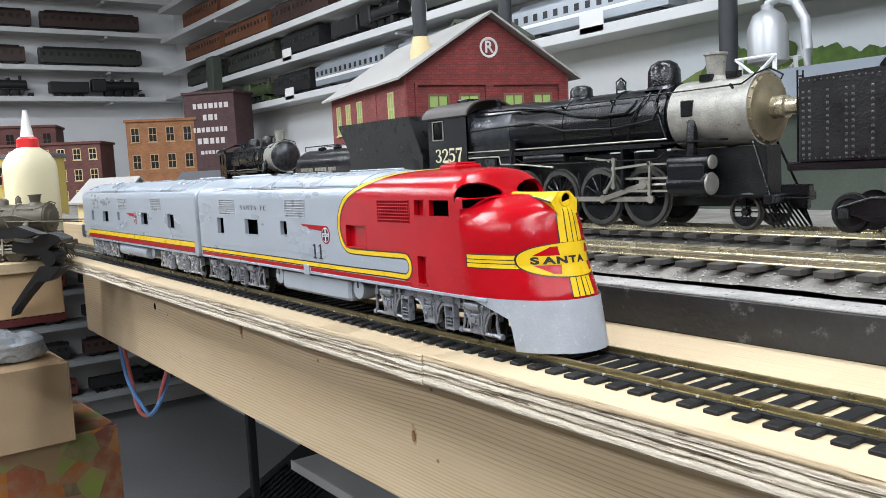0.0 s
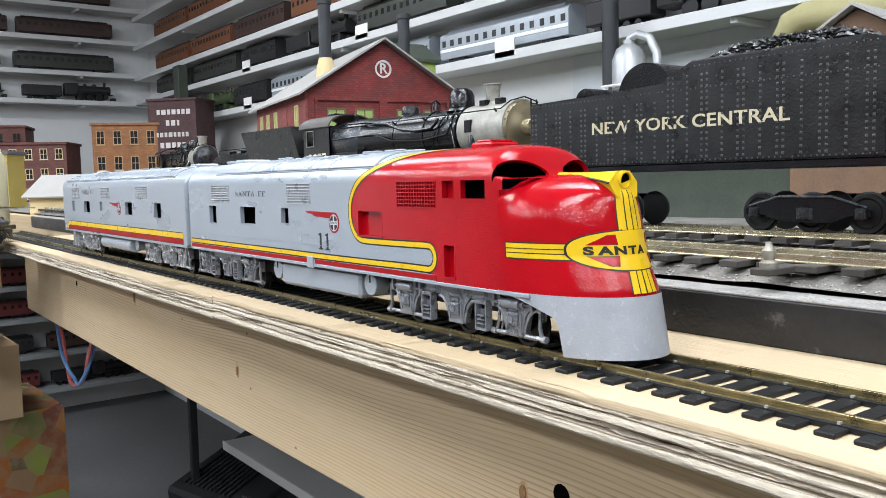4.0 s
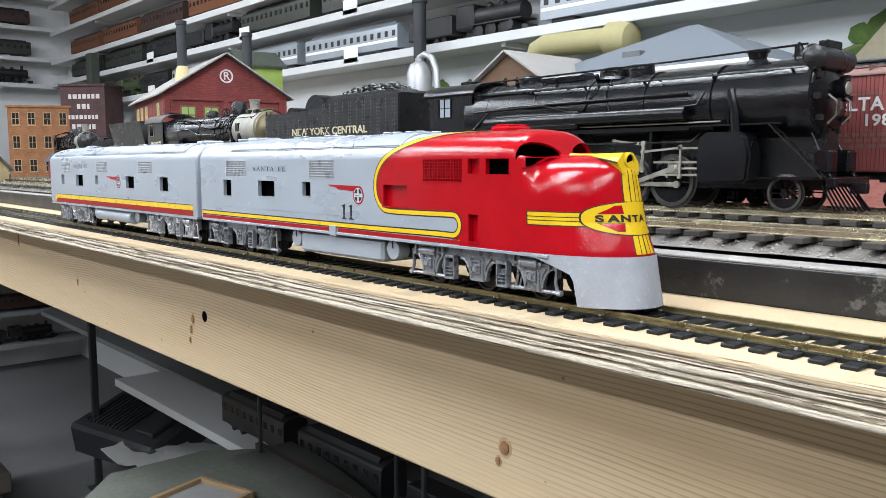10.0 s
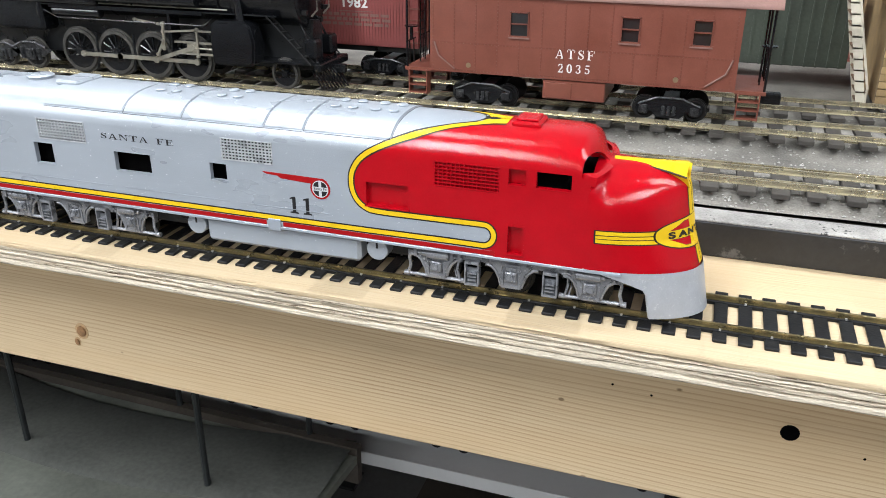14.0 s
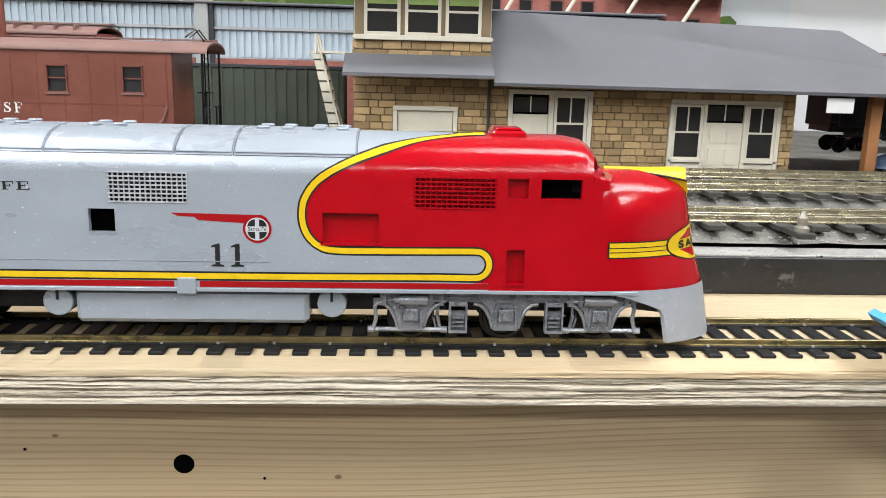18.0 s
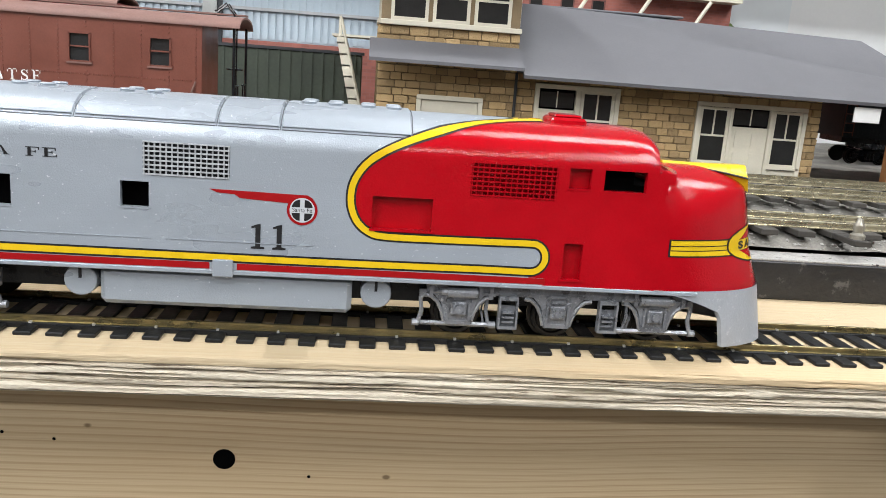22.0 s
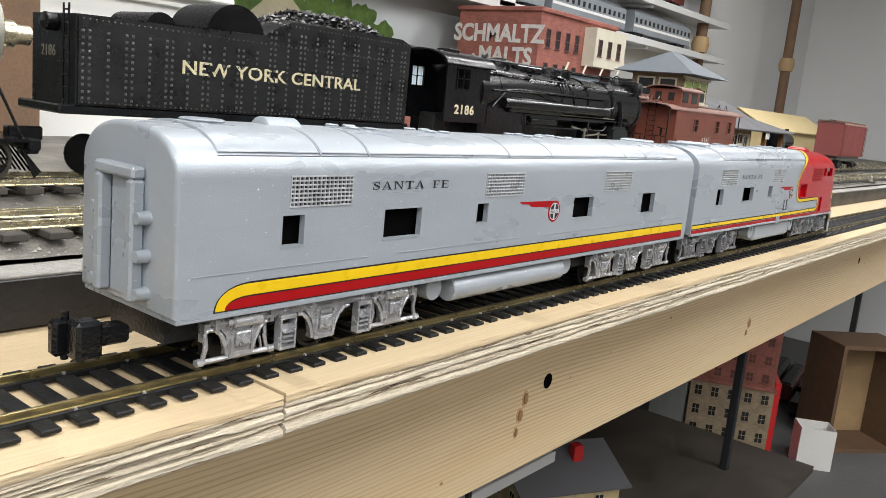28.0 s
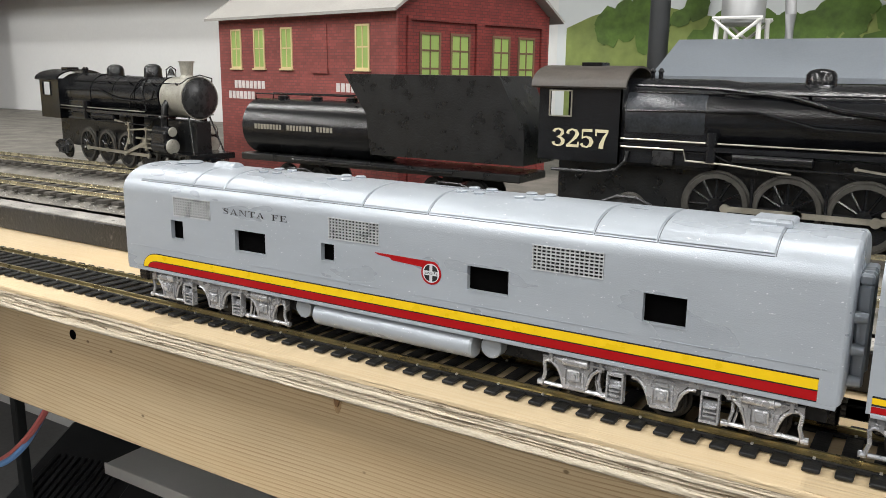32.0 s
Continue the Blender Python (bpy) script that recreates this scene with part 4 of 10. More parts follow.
# ---- leading unit: its own x = 0 is the front of the side bars on the nose
CAB_CROWN = [(-0.40, Z_ROOF), (-0.024, Z_ROOF), (-0.0165, 0.1033), (-0.0095, 0.1022), (-0.0059, 0.1000), (-0.003, 0.0956), (0.0, 0.0905), (0.003, 0.0878), (0.006, 0.0870)]
X_WS, X_WE = -0.0120, 0.006     # the windscreen patch of the cab
A_REAR = -0.3985


def crown_a(x):
    for (xa, za), (xb, zb) in zip(CAB_CROWN, CAB_CROWN[1:]):
        if x <= xb:
            return za + (zb - za) * max(0, (x - xa) / (xb - xa))
    return CAB_CROWN[-1][1]


# line between the red front and the silver, in the side view
SWEEP = [(-0.054, 0.1036), (-0.066, 0.1032), (-0.084, 0.1015), (-0.1000, 0.0978), (-0.1165, 0.0917), (-0.1285, 0.0846), (-0.1343, 0.0767), (-0.1357, 0.0700), (-0.1350, 0.0640), (-0.1322, 0.0585), (-0.1275, 0.0549), (-0.121, 0.0535)]
LOOP = SWEEP + [(-0.10, 0.0534), (-0.078, 0.0536), (-0.060, 0.0538)] + arc_pts(-0.0590, 0.0477, 0.0062, 88, -88, 12)[1:] + [(-0.08, 0.0416), (-0.12, 0.0413), (-0.17, 0.0412), (-0.24, 0.0413), (-0.30, 0.0413), (A_REAR, 0.0413)]


def red_a(x, z):
    if z < 0.0392:
        return x > -0.0525
    if z < 0.0536:
        return x > -0.0590 and (x > -0.0535 or (x + 0.059) ** 2 + (z - 0.0477) ** 2 > 0.0062 ** 2)
    for (xa, za), (xb, zb) in zip(SWEEP, SWEEP[1:]):
        if zb <= z <= za:
            return x > xa + (xb - xa) * (z - za) / (zb - za + 1e-9)
    return x > -0.054


def build_lead_unit():
    a = thing("diesel_locomotive", "red, silver and yellow streamlined diesel locomotive with a rounded nose", "locomotive", "streamlined diesel train")
    wins = [(-0.3558, -0.3414, 0.0570, 0.0706), (-0.2946, -0.2684, 0.0583, 0.0706), (-0.2268, -0.2157, 0.0603, 0.0706)]
    cabs = [(-0.0459, -0.0366, 0.0781, 0.0866), (-0.0310, -0.0128, 0.0779, 0.0866)]
    reds = [(-0.1268, -0.1021, 0.0567, 0.0702), (-0.0452, -0.0370, 0.0390, 0.0546)]
    gr = [(-0.3506, -0.3142, 0.0737, 0.0866), (-0.2180, -0.1843, 0.0738, 0.0866), (-0.0869, -0.0509, 0.0731, 0.0866)]
    holes = wins + cabs + reds + gr
    xe = [v for h in holes for v in h[:2]]
    ze = [v for h in holes for v in h[2:]]
    xs = merged(xe, A_REAR, -0.138, 0.02)[:-1] + merged(xe, -0.138, -0.04, 0.0022)[:-1] + merged(xe + [-0.004, X_WS], -0.04, 0.0, 0.003)
    zs = merged(ze + [0.0820], Z_SILL, Z_EAVE, 0.0025)
    body, rings = car_shell("body", xs, zs, holes, a, [M_SILVER, M_RED], red_a, crown_a, None, lambda i, j, x: (x > X_WS and (j >= 0 or zs[j + len(zs) - 1] > 0.0818)) or (j < 0 and x > -0.004))

    def cab_skin(u, x, sgn):
        """A point of the cab's front: u from 0 at the eave to 1 on the crown."""
        z, y = roof_ring(crown_a(x), u) if u >= 0 else (Z_EAVE + u * 0.016, HW)
        back = 0.0065 * (y / HW) ** 2 * (x - X_WS) / (X_WE - X_WS)
        return Vector((x - back, sgn * y, z))

    block("cab_front", M_RED, a, -0.0050, -0.0032, -HW + 0.0002, HW - 0.0002, 0.0740, 0.0822)
    for sgn in (-1, 1):
        bm = B()
        NH, rows = 56, []
        uc, xc = 0.43, -0.0016
        for r in range(7):
            f = (r / 6) ** 0.8
            row = []
            for i in range(NH):
                t = 2 * math.pi * i / NH
                c, q = math.cos(t), math.sin(t)
                hu = uc + 0.505 * math.copysign(abs(c) ** 0.7, c)
                top = -0.0022 - 0.0036 * min(1.0, max(0.0, (0.95 - hu) / 0.6))
                low = -0.0035 + 0.0080 * min(1.0, max(0.0, (hu - 0.0) / 0.45))
                hx = (top + low) / 2 + (low - top) / 2 * math.copysign(abs(q) ** 0.7, q)
                # the same direction out to the edge of the patch
                du, dx = (1 - uc if c > 0 else uc + 0.30), (X_WE - xc if q > 0 else xc - X_WS)
                g = max(abs(c), abs(q))
                eu, ex = uc + du * c / g, xc + dx * q / g
                row.append(bm.verts.new(cab_skin(min(1, hu + (eu - hu) * f), hx + (ex - hx) * f, sgn)))
            rows.append(row)
        lip = []
        for v in rows[0]:
            d = (Vector((-0.020, v.co.y * 0.6, 0.088)) - v.co).normalized()
            lip.append(bm.verts.new(v.co + d * 0.0022))
        rows.insert(0, lip)
        for p_, q_ in zip(rows, rows[1:]):
            for i in range(NH):
                bm.faces.new((p_[i], p_[(i + 1) % NH], q_[(i + 1) % NH], q_[i]))
        part("windscreen_frame", bm, M_RED, a, "red windscreen surround with an open oval window", angle=45)
    # solid black boxes fill the shell, so the windows look in on painted shade
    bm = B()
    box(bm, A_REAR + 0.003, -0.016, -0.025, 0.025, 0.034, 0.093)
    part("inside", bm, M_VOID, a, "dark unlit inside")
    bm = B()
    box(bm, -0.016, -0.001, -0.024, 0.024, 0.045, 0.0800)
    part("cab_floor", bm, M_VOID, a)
    bm = B()
    prism(bm, [(-HW, Z_SILL), (HW, Z_SILL)] + [(roof_ring(Z_ROOF, k / 12)[1], roof_ring(Z_ROOF, k / 12)[0]) for k in range(0, 13)] + [(-roof_ring(Z_ROOF, k / 12)[1], roof_ring(Z_ROOF, k / 12)[0]) for k in range(11, -1, -1)], A_REAR - 0.0018, A_REAR, "yz")
    part("end_wall", bm, M_SILVER, a)
    for h in wins:
        window_frame(a, *h, M_SILVER)
    for h in cabs:
        window_frame(a, *h, M_RED)
    for h in reds:
        window_frame(a, *h, M_RED, 0.0012, 0.0040, 0.0009)
        bm = B()
        box(bm, h[0] - 0.0005, h[1] + 0.0005, -HW + 0.0034, -HW + 0.0042, h[2] - 0.0005, h[3] + 0.0005)
        sides("recess_panel", bm, M_RED, a)
    bm = B()
    box(bm, cabs[0][0], cabs[0][1], -HW + 0.0034, -HW + 0.0042, cabs[0][2], cabs[0][3])
    sides("recess_panel", bm, M_RED, a)
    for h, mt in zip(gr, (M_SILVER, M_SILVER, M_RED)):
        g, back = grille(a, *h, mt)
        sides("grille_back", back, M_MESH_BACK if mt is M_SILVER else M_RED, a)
    # nose
    xa = -0.004

    def nose(phi, z, off=0.0):
        """A point of the nose: phi from -90 (near side) to 90 degrees, 0 straight ahead."""
        f = min(1.0, max(0.0, (z - 0.037) / 0.016))
        xf = 0.0550 - 0.0054 * f - max(0.0, z - 0.053) * 0.195
        pw = 2.15 - 0.27 * f
        hw = HW
        if z > 0.060:
            t = (z - 0.060) / 0.0285
            hw = HW * max(0.0, 1 - t ** 3.0) ** 0.5
        if z > 0.0785:
            xf -= 0.020 * ((z - 0.0785) / 0.0099) ** 2.2
        c, s = math.cos(radians(phi)), math.sin(radians(phi))
        k = min(1.0, abs(c) / 0.20)
        k = k * k * (3 - 2 * k)
        k = max(k, min(1.0, max(0.0, (z - 0.0785) / 0.0045)))
        hw = half_width(min(z, 0.0884), crown_a(xa)) * (1 - k) + hw * k
        x = xa + (xf - xa + off) * abs(c) ** (2 / pw)
        return (x, (hw + off) * math.copysign(abs(s) ** (2 / pw), s), z + (off if z > 0.08 else 0))

    bm = B()
    zs_n = [0.0355 + 0.002 * i for i in range(13)] + [0.061 + 0.0015 * i for i in range(18)] + [0.0872, 0.0879, 0.0884]
    secs = [[nose(-90 + 180 * i / 72, z) for i in range(73)] for z in zs_n]
    loft(bm, secs, closed=False, ends=False)
    bm.faces.new([v for v in bm.verts if abs(v.co.z - zs_n[-1]) < 1e-6])
    part("nose", bm, M_RED, a, "rounded glossy red nose", angle=60)
    # pilot skirt, swept back below the side
    bm = B()
    outer, inner = [], []
    for off, dst in ((0.0007, outer), (-0.0014, inner)):
        for k in range(9):
            z = 0.0362 - (0.0362 - 0.0100) * k / 8
            row = []
            lim = 90 if k == 0 else 90 - 30 * min(1, (k / 3.2) ** 0.8)
            for i in range(37):
                p = nose(-lim + 2 * lim * i / 36, 0.037, off)
                d = (0.037 - z)
                row.append((p[0] + d * 0.20 * (1 if p[0] > 0.01 else 0.4), p[1] * (1 - d * 1.2), z))
            dst.append(row)
    loft(bm, outer, closed=False, ends=False)
    loft(bm, inner, closed=False, ends=False)
    bm.verts.ensure_lookup_table()
    no = 9 * 37
    for i in range(36):
        bm.faces.new([bm.verts[q] for q in (8 * 37 + i, 8 * 37 + i + 1, no + 8 * 37 + i + 1, no + 8 * 37 + i)])
    for k in range(8):
        for i in (0, 36):
            bm.faces.new([bm.verts[q] for q in (k * 37 + i, (k + 1) * 37 + i, no + (k + 1) * 37 + i, no + k * 37 + i)])
    part("pilot", bm, M_PLATE, a, "chipped grey pilot skirt")
    bm = B()
    box(bm, A_REAR, 0.016, -HW - 0.0004, -HW + 0.002, 0.0340, 0.0358, 0.0003)
    sides("sill", bm, M_SILVER, a)

    # nose decals
    def nose_fan(name, outline, material, off, label=""):
        cu, cz = sum(p[0] for p in outline) / len(outline), sum(p[1] for p in outline) / len(outline)
        bm = B()
        NRING = 10
        rings = [[bm.verts.new(nose(cu + (p[0] - cu) * r / NRING, cz + (p[1] - cz) * r / NRING, off)) for p in outline] for r in range(1, NRING + 1)]
        c = bm.verts.new(nose(cu, cz, off))
        m = len(outline)
        for i in range(m):
            bm.faces.new((c, rings[0][i], rings[0][(i + 1) % m]))
            for p, q in zip(rings, rings[1:]):
                bm.faces.new((p[i], q[i], q[(i + 1) % m], p[(i + 1) % m]))
        part(name, bm, material, a, label, angle=70)

    def oval(u, z, au, az, p=2.4, n=64):
        return [(u + au * math.copysign(abs(math.cos(t)) ** (2 / p), math.cos(t)), z + az * math.copysign(abs(math.sin(t)) ** (2 / p), math.sin(t))) for t in (2 * math.pi * i / n for i in range(n))]

    def band(name, u0, u1, z0, z1, material, off, n=40):
        bm = B()
        nz = max(2, math.ceil((z1 - z0) / 0.0016))
        levels = [[bm.verts.new(nose(u0 + (u1 - u0) * i / n, z0 + (z1 - z0) * k / nz, off)) for i in range(n + 1)] for k in range(nz + 1)]
        for p, q in zip(levels, levels[1:]):
            for i in range(n):
                bm.faces.new((p[i], p[i + 1], q[i + 1], q[i]))
        part(name, bm, material, a, angle=70)

    for s in (-1, 1):
        band("black_line", s * 84.5, s * 44, 0.0510, 0.0588, M_DECAL_BLACK, 0.00010)
        band("nose_bar", s * 83.5, s * 44, 0.0516, 0.0582, M_YELLOW, 0.00018)
        for z in (0.0537, 0.0557):
            band("black_line", s * 83.5, s * 44, z, z + 0.0004, M_DECAL_BLACK, 0.00026)
    nose_fan("black_line", oval(0, 0.0555, 49.4, 0.0090), M_DECAL_BLACK, 0.00022)
    nose_fan("nose_shield", oval(0, 0.0555, 48, 0.0084), M_YELLOW, 0.00030, "yellow nose shield")
    for s in (-1, 1):
        for dz, h in ((1, 0.0046), (-1, 0.0046)):
            z0 = 0.0555 + dz * 0.0026
            tri = [(s * 37, z0), (s * 24, z0 + dz * h * 0.8), (s * 18, z0 + dz * h * 0.85), (s * 17, z0)]
            tri = [(tri[i][0] + (tri[(i + 1) % 4][0] - tri[i][0]) * k / 6, tri[i][1] + (tri[(i + 1) % 4][1] - tri[i][1]) * k / 6) for i in range(4) for k in range(6)]
            nose_fan("black_line", [(u * 1.0 + (u - s * 24) * 0.06, z + (z - z0 - dz * h * 0.4) * 0.14) for u, z in tri], M_DECAL_BLACK, 0.00034)
            nose_fan("red_patch", tri, M_RED, 0.00040)
    # letters bent round the nose
    def bent(words, u0, u1, z, size):
        step = (u1 - u0) / (len(words) - 1)
        for i, ch in enumerate(words):
            if ch == " ":
                continue
            cu = bpy.data.curves.new("letter", "FONT")
            cu.body, cu.size, cu.align_x, cu.align_y, cu.offset = ch, size, "CENTER", "CENTER", 0.00026
            tmp = bpy.data.objects.new("letter", cu)
            scene.collection.objects.link(tmp)
            me = bpy.data.meshes.new_from_object(tmp.evaluated_get(bpy.context.evaluated_depsgraph_get()))
            bpy.data.objects.remove(tmp)
            for v in me.vertices:
                v.co = nose(u0 + step * i + v.co.x * 1.5 / 0.00062, z + v.co.y * 0.9, 0.00048)
            mesh_part("letter", me, M_DECAL_BLACK, a)
    bent("SANTA FE", -36, 36, 0.0553, 0.0052)
    # centre stripe, top and bottom
    band("black_line", -12.5, 12.5, 0.0372, 0.0466, M_DECAL_BLACK, 0.00012, 12)
    band("black_line", -15.5, 15.5, 0.0640, 0.0850, M_DECAL_BLACK, 0.00012, 12)
    for u0, u1 in ((-11.5, -6.2), (-5.2, -0.6), (0.6, 5.2), (6.2, 11.5)):
        band("centre_stripe", u0, u1, 0.0372, 0.0466, M_YELLOW, 0.00020, 6)
        band("centre_stripe", u0 * 1.25, u1 * 1.25, 0.0640, 0.0850, M_YELLOW, 0.00020, 6)
    # headlight fairing along the top of the hood
    bm = B()
    secs = []
    for i in range(11):
        t = i / 10
        x = 0.004 + 0.0380 * t
        w = 0.0026 + 0.0066 * t ** 1.4
        z = 0.0893 - 0.0010 * math.sin(math.pi * t) * 0.3
        d = 0.003 + 0.0085 * t ** 2.2
        ze, xe = 0.0879 - 0.0035 * t ** 2, x + d * 0.20 * t ** 3
        secs.append([(xe, -w * (1.12 - 0.42 * t), z - d), (x, -w, ze), (x, -w * 0.45, z), (x, w * 0.45, z), (x, w, ze), (xe, w * (1.12 - 0.42 * t), z - d)])
    loft(bm, secs)
    part("headlight_fairing", bm, M_YELLOW, a, angle=50)
    for s in (-1, 1):
        bm = B()
        tube(bm, [(0.004 + 0.0380 * t, s * (0.0029 + 0.0068 * t ** 1.4), 0.0878 - 0.0036 * t ** 2) for t in (0, 0.15, 0.3, 0.45, 0.6, 0.75, 0.9, 1.0)], 0.0005, 6)
        part("black_line", bm, M_DECAL_BLACK, a)
    lamp = part("headlight", lathe(B(), (0.0365, 0, 0.0857), (1, 0, -0.06), [(0, 0.0032), (0.004, 0.0040), (0.0068, 0.0041), (0.0071, 0.0037), (0.0070, 0.0031), (0.0035, 0.0029)], 20), M_YELLOW, a, "yellow headlight ring")
    part("socket", lathe(B(), (0.0385, 0, 0.0857), (1, 0, -0.06), [(0, 0.0031), (0.0042, 0.0031)], 16), M_VOID, lamp, "dark empty lamp socket")
    # roof gear
    bm = B()
    box(bm, -0.0510, -0.0350, -0.010, 0.010, Z_ROOF - 0.002, Z_ROOF + 0.0022, 0.0012)
    box(bm, -0.0490, -0.0370, -0.0075, 0.0075, Z_ROOF + 0.002, Z_ROOF + 0.0034, 0.0006)
    part("horn_hatch", bm, M_RED, a)
    roof_panels(a, [-0.345, -0.286, -0.245, -0.190, -0.165, -0.112], 0, 0, [-0.268, -0.225, -0.150, -0.125])
    bm = B()
    box(bm, -0.350, -0.332, -0.012, 0.012, Z_ROOF - 0.001, Z_ROOF + 0.0028, 0.0014)
    part("roof_vent", bm, M_SILVER, a)
    part("roof_fan", lathe(B(), (-0.372, 0, Z_ROOF - 0.001), (0, 0, 1), [(0, 0.008), (0.0015, 0.008), (0.0028, 0.009), (0.0034, 0.008)], 20), M_SILVER, a)
    # sweep line
    surf = lambda x, z: half_width(z, crown_a(x)) if z < crown_a(x) else 0.0
    fine = []
    for j, (p, q) in enumerate(zip(LOOP, LOOP[1:])):
        k = max(1, int((Vector(q) - Vector(p)).length / 0.002))
        o, r = LOOP[max(j - 1, 0)], LOOP[min(j + 2, len(LOOP) - 1)]
        for i in range(k):
            f = i / k
            fine.append(tuple(0.5 * (2 * p[d] + (q[d] - o[d]) * f + (2 * o[d] - 5 * p[d] + 4 * q[d] - r[d]) * f * f + (3 * p[d] - o[d] - 3 * q[d] + r[d]) * f ** 3) for d in (0, 1)))
    fine.append(LOOP[-1])
    for nm, mt, w, off in (("black_line", M_DECAL_BLACK, 0.0021, 0.00010), ("yellow_line", M_YELLOW, 0.0013, 0.00020)):
        bm = B()
        strip(bm, fine, -w, w, off, surf)
        sides(nm, bm, mt, a, angle=70)
    bm = B()
    for x0, x1 in ((A_REAR, -0.1918), (-0.1808, -0.052)):
        box(bm, x0, x1, -HW - 0.00012, -HW, 0.0362, 0.0389)
    sides("red_band", bm, M_DECAL_RED, a)
    block("latch", M_SILVER, a, -0.1905, -0.1822, -HW - 0.0010, -HW, 0.0330, 0.0405, 0.0004)
    for x0, x1 in ((-0.392, -0.300), (-0.29, -0.215), (-0.21, -0.150)):
        sides("moulding_line", box(B(), x0, x1, -HW - 0.00025, -HW + 0.0002, 0.0478, 0.0481), M_SILVER, a)
    emblem(a, -0.1551, 0.0626)
    for x in (-0.1726, -0.1640):
        bm = B()
        prism(bm, [(x - 0.0027, 0.0456), (x + 0.0027, 0.0456), (x + 0.0027, 0.0463), (x + 0.0010, 0.0466), (x + 0.0010, 0.0560), (x - 0.0006, 0.0557), (x - 0.0027, 0.0548), (x - 0.0026, 0.0542), (x - 0.0010, 0.0544), (x - 0.0010, 0.0466), (x - 0.0027, 0.0463)], -HW - 0.0002, -HW)
        part("number", bm, M_DECAL_BLACK, a, "black numeral one")
    serif_words("railway_name", "SANTA FE", 0.0036, 0.0524, M_DECAL_BLACK, a, facing(-0.2765, -HW - 0.0001, 0.0800), 1.75)
    # underframe
    bm = B()
    box(bm, -0.2365, -0.1335, -0.0290, 0.0290, 0.0182, 0.0338, 0.002)
    part("fuel_tank", bm, M_SILVER, a)
    for x0, x1 in ((-0.2512, -0.2375), (-0.1302, -0.1163)):
        part("air_tank", lathe(B(), ((x0 + x1) / 2, -0.028, 0.0276), (0, 1, 0), [(0, 0.0062), (0.0004, 0.0066), (0.0556, 0.0066), (0.056, 0.0062)], 20), M_SILVER, a)
    for x in (-0.2444, -0.1233):
        block("tank_slot", M_DECAL_BLACK, a, x - 0.0006, x + 0.0006, -0.0283, -0.0278, 0.0285, 0.0335)
    block("underframe", M_BLACK_MATT, a, A_REAR + 0.004, 0.01, -0.019, 0.019, 0.0225, 0.0345)
    loco_truck(a, -0.0436)
    loco_truck(a, -0.338)
    coupler(a, A_REAR - 0.001, -1)
    return a


